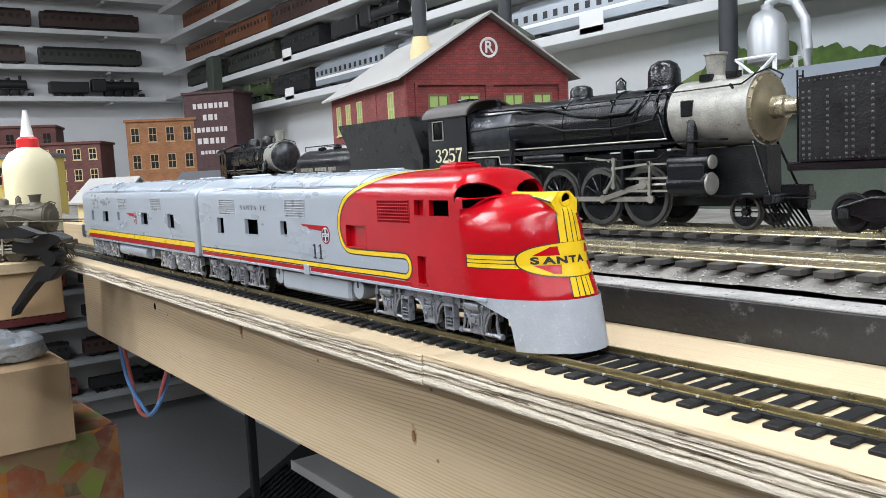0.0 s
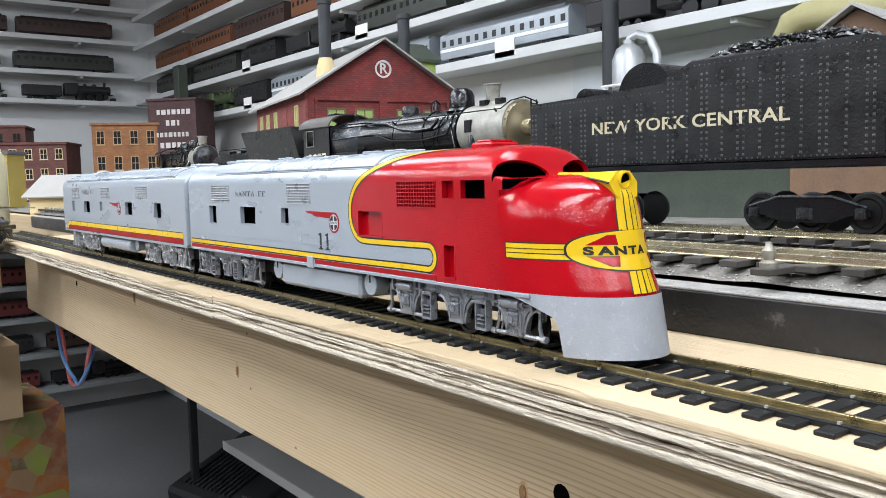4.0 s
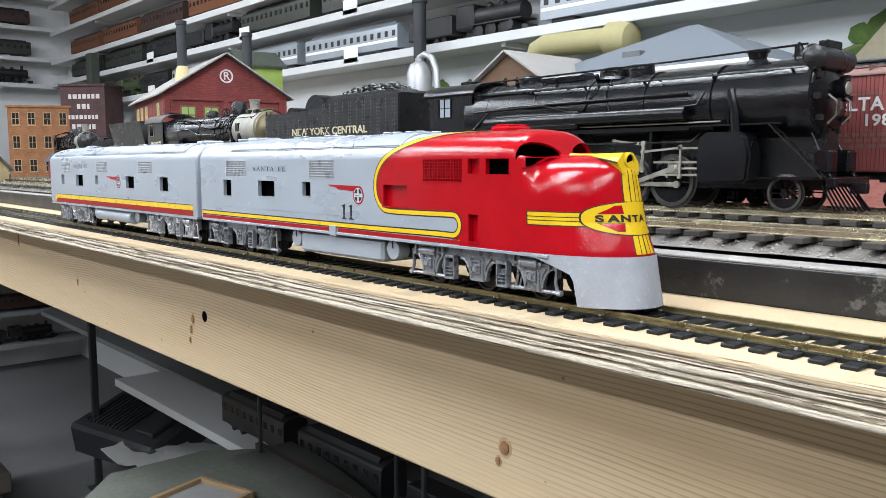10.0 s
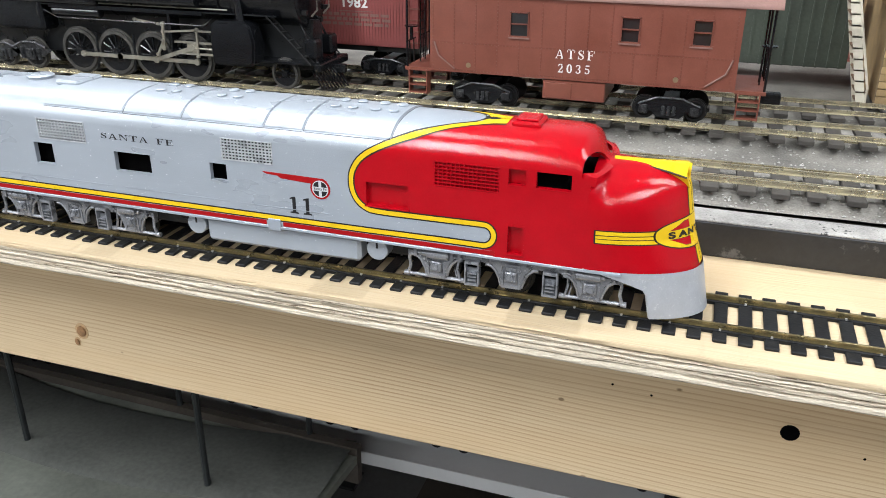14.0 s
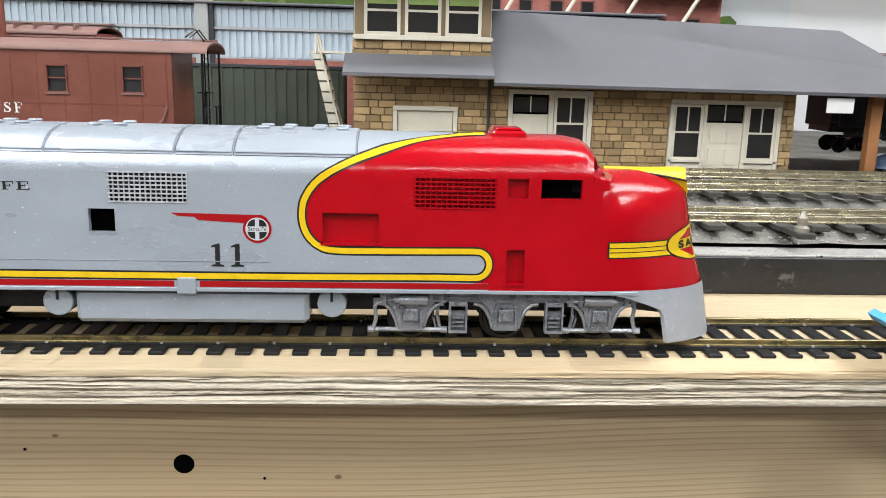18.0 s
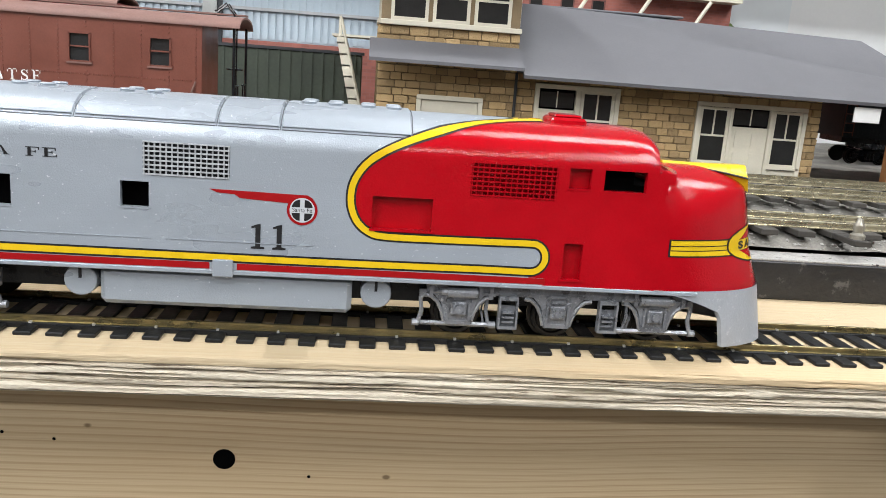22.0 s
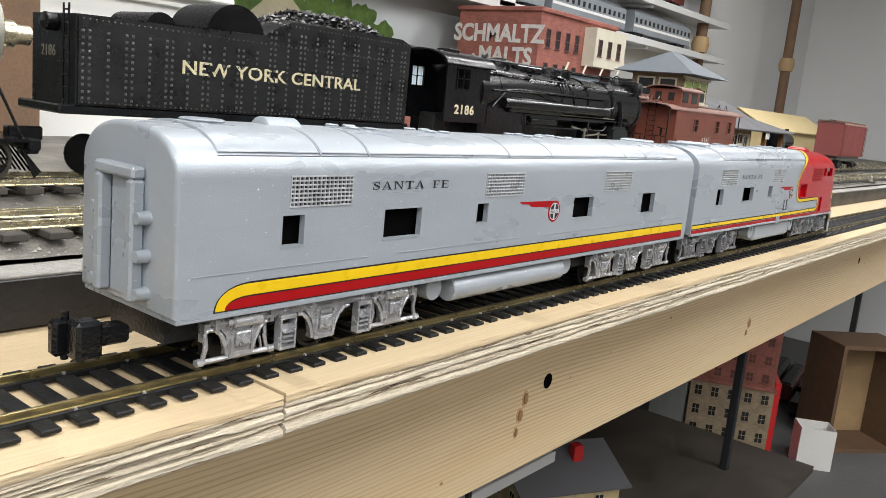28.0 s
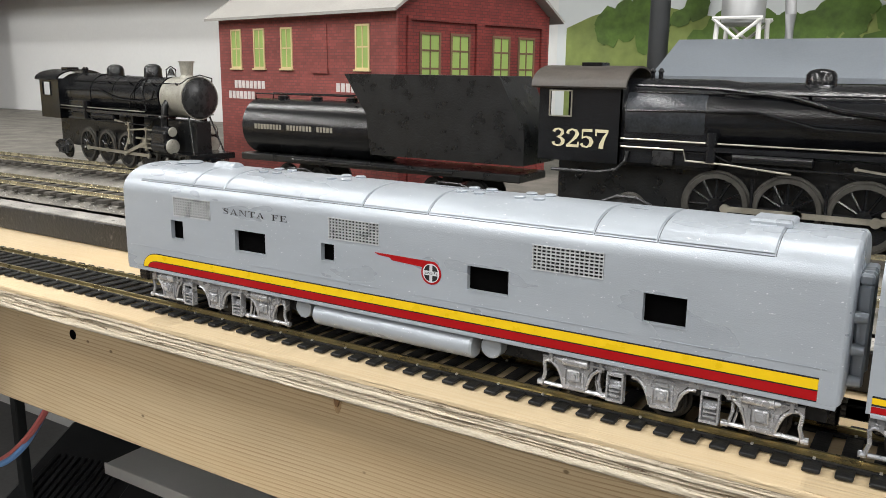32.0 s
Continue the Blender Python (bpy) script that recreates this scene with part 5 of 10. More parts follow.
def build_booster():
    b = thing("diesel_booster_unit", "silver cabless diesel booster unit with red and yellow bands", "locomotive", "streamlined diesel train")
    R, F = -0.8555, -0.4112
    wins = [(-0.8098, -0.7985, 0.0590, 0.0712), (-0.7518, -0.7265, 0.0580, 0.0712), (-0.6830, -0.6735, 0.0612, 0.0712), (-0.5862, -0.5625, 0.0585, 0.0712), (-0.4940, -0.4742, 0.0575, 0.0712)]
    gr = [(-0.8068, -0.7726, 0.0746, 0.0866), (-0.6775, -0.6420, 0.0747, 0.0866), (-0.5501, -0.5134, 0.0745, 0.0866)]
    holes = wins + gr
    xs = merged([v for h in holes for v in h[:2]], R, F, 0.02)
    zs = merged([v for h in holes for v in h[2:]], Z_SILL, Z_EAVE, 0.004)
    car_shell("body", xs, zs, holes, b, [M_SILVER, M_SILVER], lambda x, z: False)
    # a black filling block in place of a shaded interior
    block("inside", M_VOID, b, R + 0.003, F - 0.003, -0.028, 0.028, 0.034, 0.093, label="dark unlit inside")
    outline = [(-HW, Z_SILL), (HW, Z_SILL)] + [(roof_ring(Z_ROOF, k / 12)[1], roof_ring(Z_ROOF, k / 12)[0]) for k in range(0, 13)] + [(-roof_ring(Z_ROOF, k / 12)[1], roof_ring(Z_ROOF, k / 12)[0]) for k in range(11, -1, -1)]
    for x0, x1 in ((R - 0.0018, R), (F, F + 0.0018)):
        out_x, in_x = (x0, x1) if x0 < F - 0.1 else (x1, x0)
        rings = [[(in_x + (out_x - in_x) * f, y * k, 0.065 + (z - 0.065) * k) for y, z in outline] for f, k in ((0.0, 1.0), (0.45, 0.988), (0.85, 0.965), (1.0, 0.94))]
        part("end_wall", loft(B(), rings), M_SILVER, b, angle=50)
    # gangway with its door posts and rubber bumps
    for x0, s in ((R - 0.0018, -1), (F + 0.0018, 1)):
        bm = B()
        for y0, y1, z0, z1 in ((-0.0135, -0.0085, 0.0385, 0.0833), (0.0085, 0.0135, 0.0385, 0.0833), (-0.0135, 0.0135, 0.0835, 0.0880)):
            part("gangway_post", box(B(), min(x0, x0 + s * 0.0055), max(x0, x0 + s * 0.0055), y0, y1, z0, z1, 0.001), M_SILVER, b)
        for y in (-0.0155, 0.0155):
            for z in (0.042, 0.056, 0.070):
                part("bumper_stud", cyl(B(), (x0, y, z), (x0 + s * 0.005, y, z), 0.0028, 0.0022, 12), M_SILVER, b)
        block("door", M_SILVER, b, min(x0, x0 + s * 0.001), max(x0, x0 + s * 0.001), -0.008, 0.008, 0.039, 0.083, 0.0003)
    for h in wins:
        window_frame(b, *h, M_SILVER)
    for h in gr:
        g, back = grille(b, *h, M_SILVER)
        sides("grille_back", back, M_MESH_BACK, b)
    stripes(b, -0.8394, -0.4185, 0.0365, True)
    for x0, x1 in ((-0.850, -0.760), (-0.74, -0.64), (-0.62, -0.50), (-0.49, -0.416)):
        sides("moulding_line", box(B(), x0, x1, -HW - 0.00025, -HW + 0.0002, 0.0505, 0.0508), M_SILVER, b)
    emblem(b, -0.6081, 0.0640)
    serif_words("railway_name", "SANTA FE", 0.0036, 0.0525, M_DECAL_BLACK, b, facing(-0.7348, -HW - 0.0001, 0.0820), 1.75)
    roof_panels(b, [-0.840, -0.790, -0.762, -0.655, -0.612, -0.520, -0.490, -0.440], 0, 0, [-0.745, -0.690, -0.600, -0.565])
    bm = B()
    lathe(bm, (-0.7985, 0, Z_ROOF - 0.0035), (1, 0, 0), [(0, 0.006), (0.001, 0.0075), (0.018, 0.0075), (0.019, 0.006)], 18)
    part("steam_vent", bm, M_SILVER, b)
    part("roof_fan", lathe(B(), (-0.826, 0, Z_ROOF - 0.001), (0, 0, 1), [(0, 0.008), (0.0015, 0.008), (0.0025, 0.009), (0.003, 0.008)], 20), M_SILVER, b)
    bm = B()
    box(bm, -0.456, -0.438, -0.010, 0.010, Z_ROOF - 0.001, Z_ROOF + 0.0026, 0.001)
    part("roof_vent", bm, M_SILVER, b)
    block("sill", M_SILVER, b, R, F, -HW, HW, 0.0335, 0.0356, 0.0003)
    bm = B()
    lathe(bm, (-0.6925, -0.0245, 0.0262), (1, 0, 0), [(0, 0.006), (0.001, 0.0068), (0.107, 0.0068), (0.108, 0.006)], 20)
    sides("long_tank", bm, M_SILVER, b, "shiny silver cylinder tank")
    block("tank_bracket", M_SILVER, b, -0.694, -0.582, -0.0275, 0.0275, 0.0318, 0.0345, 0.0005)
    for x in (-0.7035, -0.575):
        part("air_tank", lathe(B(), (x, -0.026, 0.0275), (0, 1, 0), [(0, 0.0056), (0.0004, 0.0060), (0.0516, 0.0060), (0.052, 0.0056)], 18), M_SILVER, b)
    block("underframe", M_BLACK_MATT, b, R + 0.004, F - 0.004, -0.019, 0.019, 0.0225, 0.0345)
    loco_truck(b, -0.7784, material=M_SILVER_TRUCK)
    loco_truck(b, -0.4840, material=M_SILVER_TRUCK)
    coupler(b, R - 0.001, -1)
    coupler(b, F + 0.001, 1)
    return b


LEAD = build_lead_unit()
BOOSTER = build_booster()

# ---------------------------------------------------------------- the layout behind
GROUND = 0.030
board = block("layout_edge_board", M_BOARD, None, PLY_L - 0.4, 1.6, BOARD_Y, BOARD_Y + 0.018, ZP, 0.0265, 0.001)
part("worn_top", box(B(), PLY_L - 0.4, 1.6, BOARD_Y + 0.0006, BOARD_Y + 0.0225, 0.0262, 0.0276, 0.0004), M_SCUFF, board, "top edge scuffed to pale dusty grey")
tagged(board, "black painted board along the layout edge, scuffed white", "board", kind="structure")
tagged(block("layout_edge_board_brown", M_PLY_TOP, None, -3.3, -2.235, BOARD_Y + 0.002, BOARD_Y + 0.022, ZP - 0.03, 0.0265, 0.001), "bare brown timber edge of the layout", "board", kind="structure")
bm = B()
GX0, GX1, GY0, GY1 = -5.40, 2.6, BOARD_Y + 0.0225, WALL_B - 0.005


def lie(x, y):
    """Height of the scenery."""
    hump = 0.0065 * (math.exp(-((y - 0.141) / 0.03) ** 4) + math.exp(-((y - 0.265) / 0.032) ** 4) + 0.8 * math.exp(-((y - 0.352) / 0.03) ** 4))
    lump = 0.0011 * noise.noise(Vector((x * 38, y * 38, 0.0))) + 0.0014 * noise.noise(Vector((x * 9, y * 9, 3.0)))
    return GROUND - 0.001 + hump + lump


NX, NY = 700, 60
vs = []
for j in range(NY + 1):
    y = GY0 + (GY1 - GY0) * (j / NY) ** 2.2
    vs.append([bm.verts.new((GX0 + (GX1 - GX0) * i / NX, y, lie(GX0 + (GX1 - GX0) * i / NX, y))) for i in range(NX + 1)])
for a, b in zip(vs, vs[1:]):
    for i in range(NX):
        bm.faces.new((a[i], a[i + 1], b[i + 1], b[i]))
tagged(part("ground", bm, M_BALLAST, None, angle=80), "grey gritty ballast and dirt of the model railway", "ground", kind="structure")
tagged(block("layout_table", M_DARKWOOD, None, -5.40, 2.6, BOARD_Y + 0.02, WALL_B - 0.005, -0.06, GROUND - 0.006), "dark timber table that carries the layout", "table", kind="structure")
# loose stones
rs = random.Random(11)
verts, faces = [], []
for i in range(17000):
    x = rs.uniform(-2.6, 0.75)
    y = BOARD_Y + 0.019 + abs(rs.gauss(0, 0.13)) if i % 9 else BOARD_Y + 0.006 + abs(rs.gauss(0.010, 0.010))
    if y > 0.42:
        continue
    r = rs.uniform(0.0005, 0.0014)
    z = (lie(x, y) if y > GY0 else 0.0268) + r * 0.2
    k = len(verts)
    a = rs.uniform(0, 3)
    for dx, dy, dz in ((1, 0, 0), (0, 1, 0), (-1, 0, 0), (0, -1, 0), (0, 0, 0.8), (0, 0, -0.6)):
        q = r * rs.uniform(0.7, 1.3)
        verts.append((x + q * (dx * math.cos(a) - dy * math.sin(a)), y + q * (dx * math.sin(a) + dy * math.cos(a)), z + q * dz))
    faces += [(k + a_, k + b_, k + 4) for a_, b_ in ((0, 1), (1, 2), (2, 3), (3, 0))] + [(k + b_, k + a_, k + 5) for a_, b_ in ((0, 1), (1, 2), (2, 3), (3, 0))]
me = bpy.data.meshes.new("ballast_stones")
me.from_pydata(verts, [], faces)
tagged(mesh_part("ballast_stones", me, M_STONE_CHIP, None, angle=10), "scattered grey ballast chips beside the rails", "ballast", kind="stuff")

RZ1, RZ2, RZ3 = 0.0445, 0.0470, 0.0460
Y1, Y2, Y3 = 0.141, 0.265, 0.352
track("nickel rails on weathered wooden sleepers", -3.0, 1.4, Y1, RZ1 - 0.0078, 0.0036, 0.0042, 0.060, 0.0115, 0.0222, M_TIE_WOOD, M_RAIL_OLD, "layout tracks", 0, 0.0012)
track("nickel rails on weathered wooden sleepers", -3.0, 1.6, Y2, RZ2 - 0.0078, 0.0036, 0.0042, 0.060, 0.0115, 0.0222, M_TIE_WOOD, M_RAIL_OLD, "layout tracks", 0, 0.0012)
track("nickel rails on weathered sleepers by the station", -0.95, 1.6, Y3, RZ3 - 0.0078, 0.0036, 0.0042, 0.060, 0.0115, 0.0222, M_TIE_WOOD, M_RAIL_OLD, "layout tracks", 0, 0.0012)
for gy, x0, x1 in ((Y1 - GAUGE + 0.0042, -1.9, 1.1), (Y1 + GAUGE - 0.0042, -2.3, 0.9), (Y2 - GAUGE + 0.0042, -0.9, 0.8)):
    gr_ = part("guard_rail", prism(B(), rail_profile(gy, RZ1 - 0.0042, RZ1 - 0.0003), x0, x1, "yz"), M_RAIL_OLD, None)
    tagged(gr_, "brassy guard rail close beside a running rail", "rail", "guard rails", "structure")
M_LAMPGREY = paint("grey_brass_casting", (0.33, 0.31, 0.26), 0.4, 0.5, 0.25)


def switch_stand(x):
    st = thing("switch_stand", "small grey cast point lever lamp on a long sleeper", "track fitting", "point levers")
    st.location = (x, 0.098, RZ1 - 0.0080)
    block("long_sleeper", M_TIE_WOOD, st, -0.0055, 0.0055, -0.010, 0.022, 0.0, 0.0035, 0.0005)
    bm = B()
    lathe(bm, (0, -0.002, 0.0035), (0, 0, 1), [(0, 0.0045), (0.0025, 0.0045), (0.004, 0.0028), (0.007, 0.0034), (0.0085, 0.0034), (0.010, 0.0022), (0.0125, 0.0016)], 12)
    part("lamp_body", bm, M_LAMPGREY, st)


for sx in (0.121, -0.545, -1.135, -1.95):
    switch_stand(sx)

# ---------------------------------------------------------------- steam locomotives
M_WINDOW = paint("dark_window_glass", (0.02, 0.02, 0.02), 0.15, 0.0, 0.2)
M_GREEN_SHADE = paint("green_blind", (0.30, 0.42, 0.12), 0.7, 0.0, 0.1)


def spoked_wheel(parent, name, x, y, z, r, s, spokes=12, tyre=M_BRASS, hub=M_BLACK):
    """A spoked wheel whose face looks to the side s."""
    bm = B()
    lathe(bm, (x, y, z), (0, s, 0), [(0, r * 0.84), (0, r * 1.08), (0.0010, r * 1.08), (0.0012, r), (0.0034, r * 0.985), (0.0036, r * 0.84), (0, r * 0.84)], 30, 0, False)
    w = part(name, bm, M_RIM, parent)
    bm = B()
    lathe(bm, (x, y, z), (0, s, 0), [(0, r * 0.26), (0.0040, r * 0.22)], 14)
    for i in range(spokes):
        a = 2 * math.pi * i / spokes
        tube(bm, [(x + r * 0.2 * math.cos(a), y + s * 0.0018, z + r * 0.2 * math.sin(a)), (x + r * 0.88 * math.cos(a), y + s * 0.0018, z + r * 0.88 * math.sin(a))], r * 0.045, 5)
    prism(bm, [(x + r * 0.86 * math.cos(t), z + r * 0.86 * math.sin(t)) for t in [radians(200 + 14 * k) for k in range(11)]], min(y, y + s * 0.003), max(y, y + s * 0.003))
    part("spokes", bm, hub, w)
    return w


def rod(bm, x0, z0, x1, z1, y, h, t=0.0008):
    d = Vector((x1 - x0, z1 - z0)).normalized()
    n = Vector((-d.y, d.x)) * h / 2
    prism(bm, [(x0 - n.x, z0 - n.y), (x1 - n.x, z1 - n.y), (x1 + n.x, z1 + n.y), (x0 + n.x, z0 + n.y)], y - t, y + t)
    for x, z in ((x0, z0), (x1, z1)):
        cyl(bm, (x, y - t * 1.6, z), (x, y + t * 1.6, z), h * 0.85, n=12)


def steam_engine(name, label, d):
    """A steam locomotive that faces +x; d holds its measures in metres, x from the rear of the cab."""
    e = thing(name, label, "locomotive", "steam locomotives on the layout")
    ax, rb = d["axis"], d["boiler_r"]
    x_c, x_s, x_f = d["cab"][1], d["smoke"], d["front"]
    y = 0.0
    # boiler with bands
    bm = B()
    prof = [(x_c - 0.012, rb * 1.06), (x_c + 0.07, rb * 1.06), (x_c + 0.085, rb * 0.99), (x_s, rb * 0.95)]
    lathe(bm, (0, 0, ax), (1, 0, 0), [(p[0], p[1]) for p in prof], 36)
    boiler = part("boiler", bm, M_BLACK, e)
    n = 5
    for i in range(n):
        xb = x_c + 0.02 + (x_s - x_c - 0.025) * i / (n - 1)
        r = rb * (1.072 if xb < x_c + 0.075 else 1.0)
        part("boiler_band", lathe(B(), (xb, 0, ax), (1, 0, 0), [(0, r), (0.0018, r)], 36), M_BLACK, boiler)
    bm = B()
    lathe(bm, (x_s, 0, ax), (1, 0, 0), [(0, rb * 0.985), (x_f - x_s - 0.004, rb * 0.985), (x_f - x_s - 0.0036, rb * 1.03), (x_f - x_s, rb * 1.03)], 36)
    part("smokebox", bm, d["smoke_mat"], e, d.get("smoke_label", ""))
    bm = B()
    lathe(bm, (x_f, 0, ax), (1, 0, 0), [(0, rb * 0.98), (0.002, rb * 0.9), (0.003, rb * 0.62), (0.005, rb * 0.52), (0.006, rb * 0.2)], 28)
    for i in range(20):
        a = 2 * math.pi * i / 20
        cyl(bm, (x_f, rb * 0.94 * math.cos(a), ax + rb * 0.94 * math.sin(a)), (x_f + 0.002, rb * 0.94 * math.cos(a), ax + rb * 0.94 * math.sin(a)), 0.0007, n=6)
    part("smokebox_front", bm, d.get("face_mat", d["smoke_mat"]), e)
    if d.get("lamp"):
        part("headlamp", lathe(B(), (x_f + 0.004, 0, ax + d["lamp"]), (1, 0, 0), [(0, 0.0065), (0.010, 0.0070), (0.0105, 0.0060), (0.0085, 0.0055)], 18), d.get("lamp_mat", M_BLACK), e)
    # firebox sides
    bm = B()
    box(bm, x_c - 0.01, x_c + 0.072, -rb * 0.98, rb * 0.98, ax - rb * 1.45, ax, 0.003)
    part("firebox", bm, M_BLACK, e)
    # stack, domes, bell
    top = ax + rb
    bm = B()
    sx = d["stack"]
    lathe(bm, (sx, 0, top - 0.003), (0, 0, 1), [(0, 0.0100), (0.0035, 0.0080), (0.005, 0.0066), (d["stack_h"], 0.0080), (d["stack_h"], 0.0092), (d["stack_h"] + 0.0015, 0.0092), (d["stack_h"] + 0.0015, 0.0066), (d["stack_h"] - 0.004, 0.0060)], 20)
    part("smokestack", bm, d.get("stack_mat", d["smoke_mat"]), e)
    for dx, r, h in d["domes"]:
        bm = B()
        lathe(bm, (dx, 0, top - 0.004), (0, 0, 1), [(0, r * 1.25), (0.003, r * 1.02), (h * 0.6 + 0.004, r * 0.98), (h * 0.85 + 0.004, r * 0.8), (h + 0.004, r * 0.42), (h + 0.0043, 0.001)], 24)
        part("dome", bm, M_BLACK, e)
    bx = d["bell"]
    bm = B()
    lathe(bm, (bx, 0, top + 0.001), (0, 0, 1), [(0, 0.0048), (0.002, 0.0040), (0.006, 0.0026), (0.0085, 0.0012)], 14)
    for s in (-1, 1):
        tube(bm, [(bx, s * 0.006, top - 0.002), (bx, s * 0.006, top + 0.008), (bx, 0, top + 0.0115)], 0.0008, 6)
    part("bell", bm, M_BLACK, e)
    bm = B()
    for q in range(d.get("valves", 2)):
        lathe(bm, (x_c + 0.012 + 0.009 * q, 0.004 * (-1) ** q, top), (0, 0, 1), [(0, 0.002), (0.006, 0.0018), (0.007, 0.0026), (0.0095, 0.001)], 10)
    part("safety_valve", bm, M_BLACK, e)
    # cab
    ca, cb = d["cab"]
    zc0, zc1 = d["cab_z"]
    cw = 0.0305
    wx0, wx1, wz0, wz1 = d["cab_win"]
    cab = part("cab", box(B(), cb - 0.0012, cb, -cw, cw, zc0, zc1), M_BLACK, e)
    for s in (-1, 1):
        bm = B()
        ys = sorted((s * cw, s * (cw - 0.0014)))
        for a, b, c, f in ((ca, wx0, zc0, zc1), (wx1, cb, zc0, zc1), (wx0, wx1, zc0, wz0), (wx0, wx1, wz1, zc1)):
            box(bm, a, b, ys[0], ys[1], c, f)
        bmesh.ops.remove_doubles(bm, verts=bm.verts, dist=1e-6)
        part("cab_side", bm, M_BLACK, cab)
        bm = B()
        yo = s * (cw + 0.0004)
        for a, b, c, f in ((wx0 - 0.001, wx1 + 0.001, wz0 - 0.001, wz0), (wx0 - 0.001, wx1 + 0.001, wz1, wz1 + 0.001), (wx0 - 0.001, wx0, wz0, wz1), (wx1, wx1 + 0.001, wz0, wz1)) + (((wx0 + wx1) / 2 - 0.0004, (wx0 + wx1) / 2 + 0.0004, wz0, wz1), (wx0, wx1, (wz0 + wz1) / 2 - 0.0004, (wz0 + wz1) / 2 + 0.0004)) * d.get("sash", 0):
            box(bm, a, b, yo - 0.0006, yo + 0.0006, c, f)
        part("window_frame", bm, d.get("win_mat", M_BLACK), cab)
    bm = B()
    prof = [(cw * 1.12 * math.cos(t), zc1 - 0.001 + d["cab_rise"] * math.sin(t)) for t in [math.pi * i / 14 for i in range(15)]]
    prism(bm, prof + [(p[0] * 0.95, p[1] - 0.0014) for p in prof[::-1]], ca - 0.006, cb + 0.004, "yz")
    part("cab_roof", bm, d.get("roof_mat", M_BLACK), cab)
    block("roof_hatch", M_BLACK, cab, (ca + cb) / 2 - 0.009, (ca + cb) / 2 + 0.009, -0.008, 0.008, zc1 + d["cab_rise"] - 0.003, zc1 + d["cab_rise"] + 0.0015, 0.0005)
    # running boards and frame
    zr = d["board_z"]
    for s in (-1, 1):
        bm = B()
        ys = sorted((s * 0.0305, s * rb * 0.75))
        box(bm, x_c, x_f - 0.02, ys[0], ys[1], zr - 0.0008, zr + 0.0006)
        part("running_board", bm, M_BLACK, e)
    block("frame", M_BLACK_MATT, e, ca + 0.01, x_f + 0.005, -0.010, 0.010, d["rail"] + 0.016, zr - 0.006, 0.001)
    # cylinders, valve chests
    kx0, kx1 = d["cyl"]
    kz = d["cyl_z"]
    for s in (-1, 1):
        bm = B()
        yc = s * 0.0265
        lathe(bm, (kx0, yc, kz), (1, 0, 0), [(0, 0.0085), (0.0015, 0.0102), (kx1 - kx0 - 0.0015, 0.0102), (kx1 - kx0, 0.0088)], 22)
        box(bm, kx0 + 0.001, kx1 - 0.001, min(yc - 0.0095, yc + 0.0095), max(yc - 0.0095, yc + 0.0095), kz, kz + 0.016, 0.002)
        cy = part("cylinder", bm, M_BLACK, e)
        bm = B()
        lathe(bm, (kx0 - 0.001, yc, kz + 0.0165), (1, 0, 0), [(0, 0.0062), (kx1 - kx0 + 0.002, 0.0062)], 18)
        part("valve_chest", bm, M_BLACK, cy)
        bm = B()
        for xq, zq, r in ((kx1, kz, 0.0088), (kx1 + 0.001, kz + 0.0165, 0.0056)):
            lathe(bm, (xq, yc, zq), (1, 0, 0), [(0, r), (0.0012, r * 0.9), (0.0016, r * 0.4)], 18)
        part("cylinder_cover", bm, d.get("cover_mat", M_SMOKEBOX), cy)
        part("steam_pipe", tube(B(), [((kx0 + kx1) / 2, s * 0.026, kz + 0.018), ((kx0 + kx1) / 2, s * 0.0245, ax - rb * 0.45), ((kx0 + kx1) / 2, s * rb * 0.85, ax - rb * 0.2)], 0.0042, 10), M_BLACK, e)
    # wheels and rods
    rd, zr0 = d["driver_r"], d["rail"]
    zd = zr0 + rd
    pin = 0.34 * rd
    pa = radians(d.get("crank", -35))
    for s in (-1, 1):
        yw = s * 0.0180
        for x in d["drivers"]:
            spoked_wheel(e, "driving_wheel", x, yw, zd, rd, s)
        yr = s * 0.0240
        px = [(x + pin * math.cos(pa), zd + pin * math.sin(pa)) for x in d["drivers"]]
        bm = B()
        for p, q in zip(px, px[1:]):
            rod(bm, *p, *q, yr, rd * 0.17)
        part("side_rod", bm, d.get("rod_mat", M_BRASS), e)
        bm = B()
        main = px[len(px) // 2]
        xh = kx0 - 0.030
        rod(bm, *main, xh, kz, yr + s * 0.0022, rd * 0.18)
        part("main_rod", bm, d.get("rod_mat", M_BRASS), e)
        bm = B()
        for dz in (0.0052, -0.0052):
            box(bm, kx0 - 0.048, kx0, yr + s * 0.0022 - 0.0012, yr + s * 0.0022 + 0.0012, kz + dz - 0.0009, kz + dz + 0.0009)
        box(bm, xh - 0.005, xh + 0.005, yr - 0.0024, yr + 0.0024, kz - 0.0045, kz + 0.0045, 0.0006)
        cyl(bm, (xh, yr + s * 0.0022, kz), (kx0, yr + s * 0.0022, kz), 0.0009, n=8)
        part("crosshead_guide", bm, d.get("rod_mat", M_BRASS), e)
        bm = B()
        xm = main[0]
        xl = (xm + xh) / 2 - 0.008
        yv = yr + s * 0.0045
        rod(bm, main[0] + pin * 0.6, main[1] + pin * 0.8, xl, kz + 0.006, yv, 0.0022)
        rod(bm, xl, kz - 0.001, xl + 0.001, kz + 0.021, yv, 0.0028)
        rod(bm, xl, kz + 0.014, xh + 0.008, kz + 0.017, yv, 0.0018)
        rod(bm, xh + 0.008, kz - 0.007, xh + 0.009, kz + 0.018, yv, 0.0018)
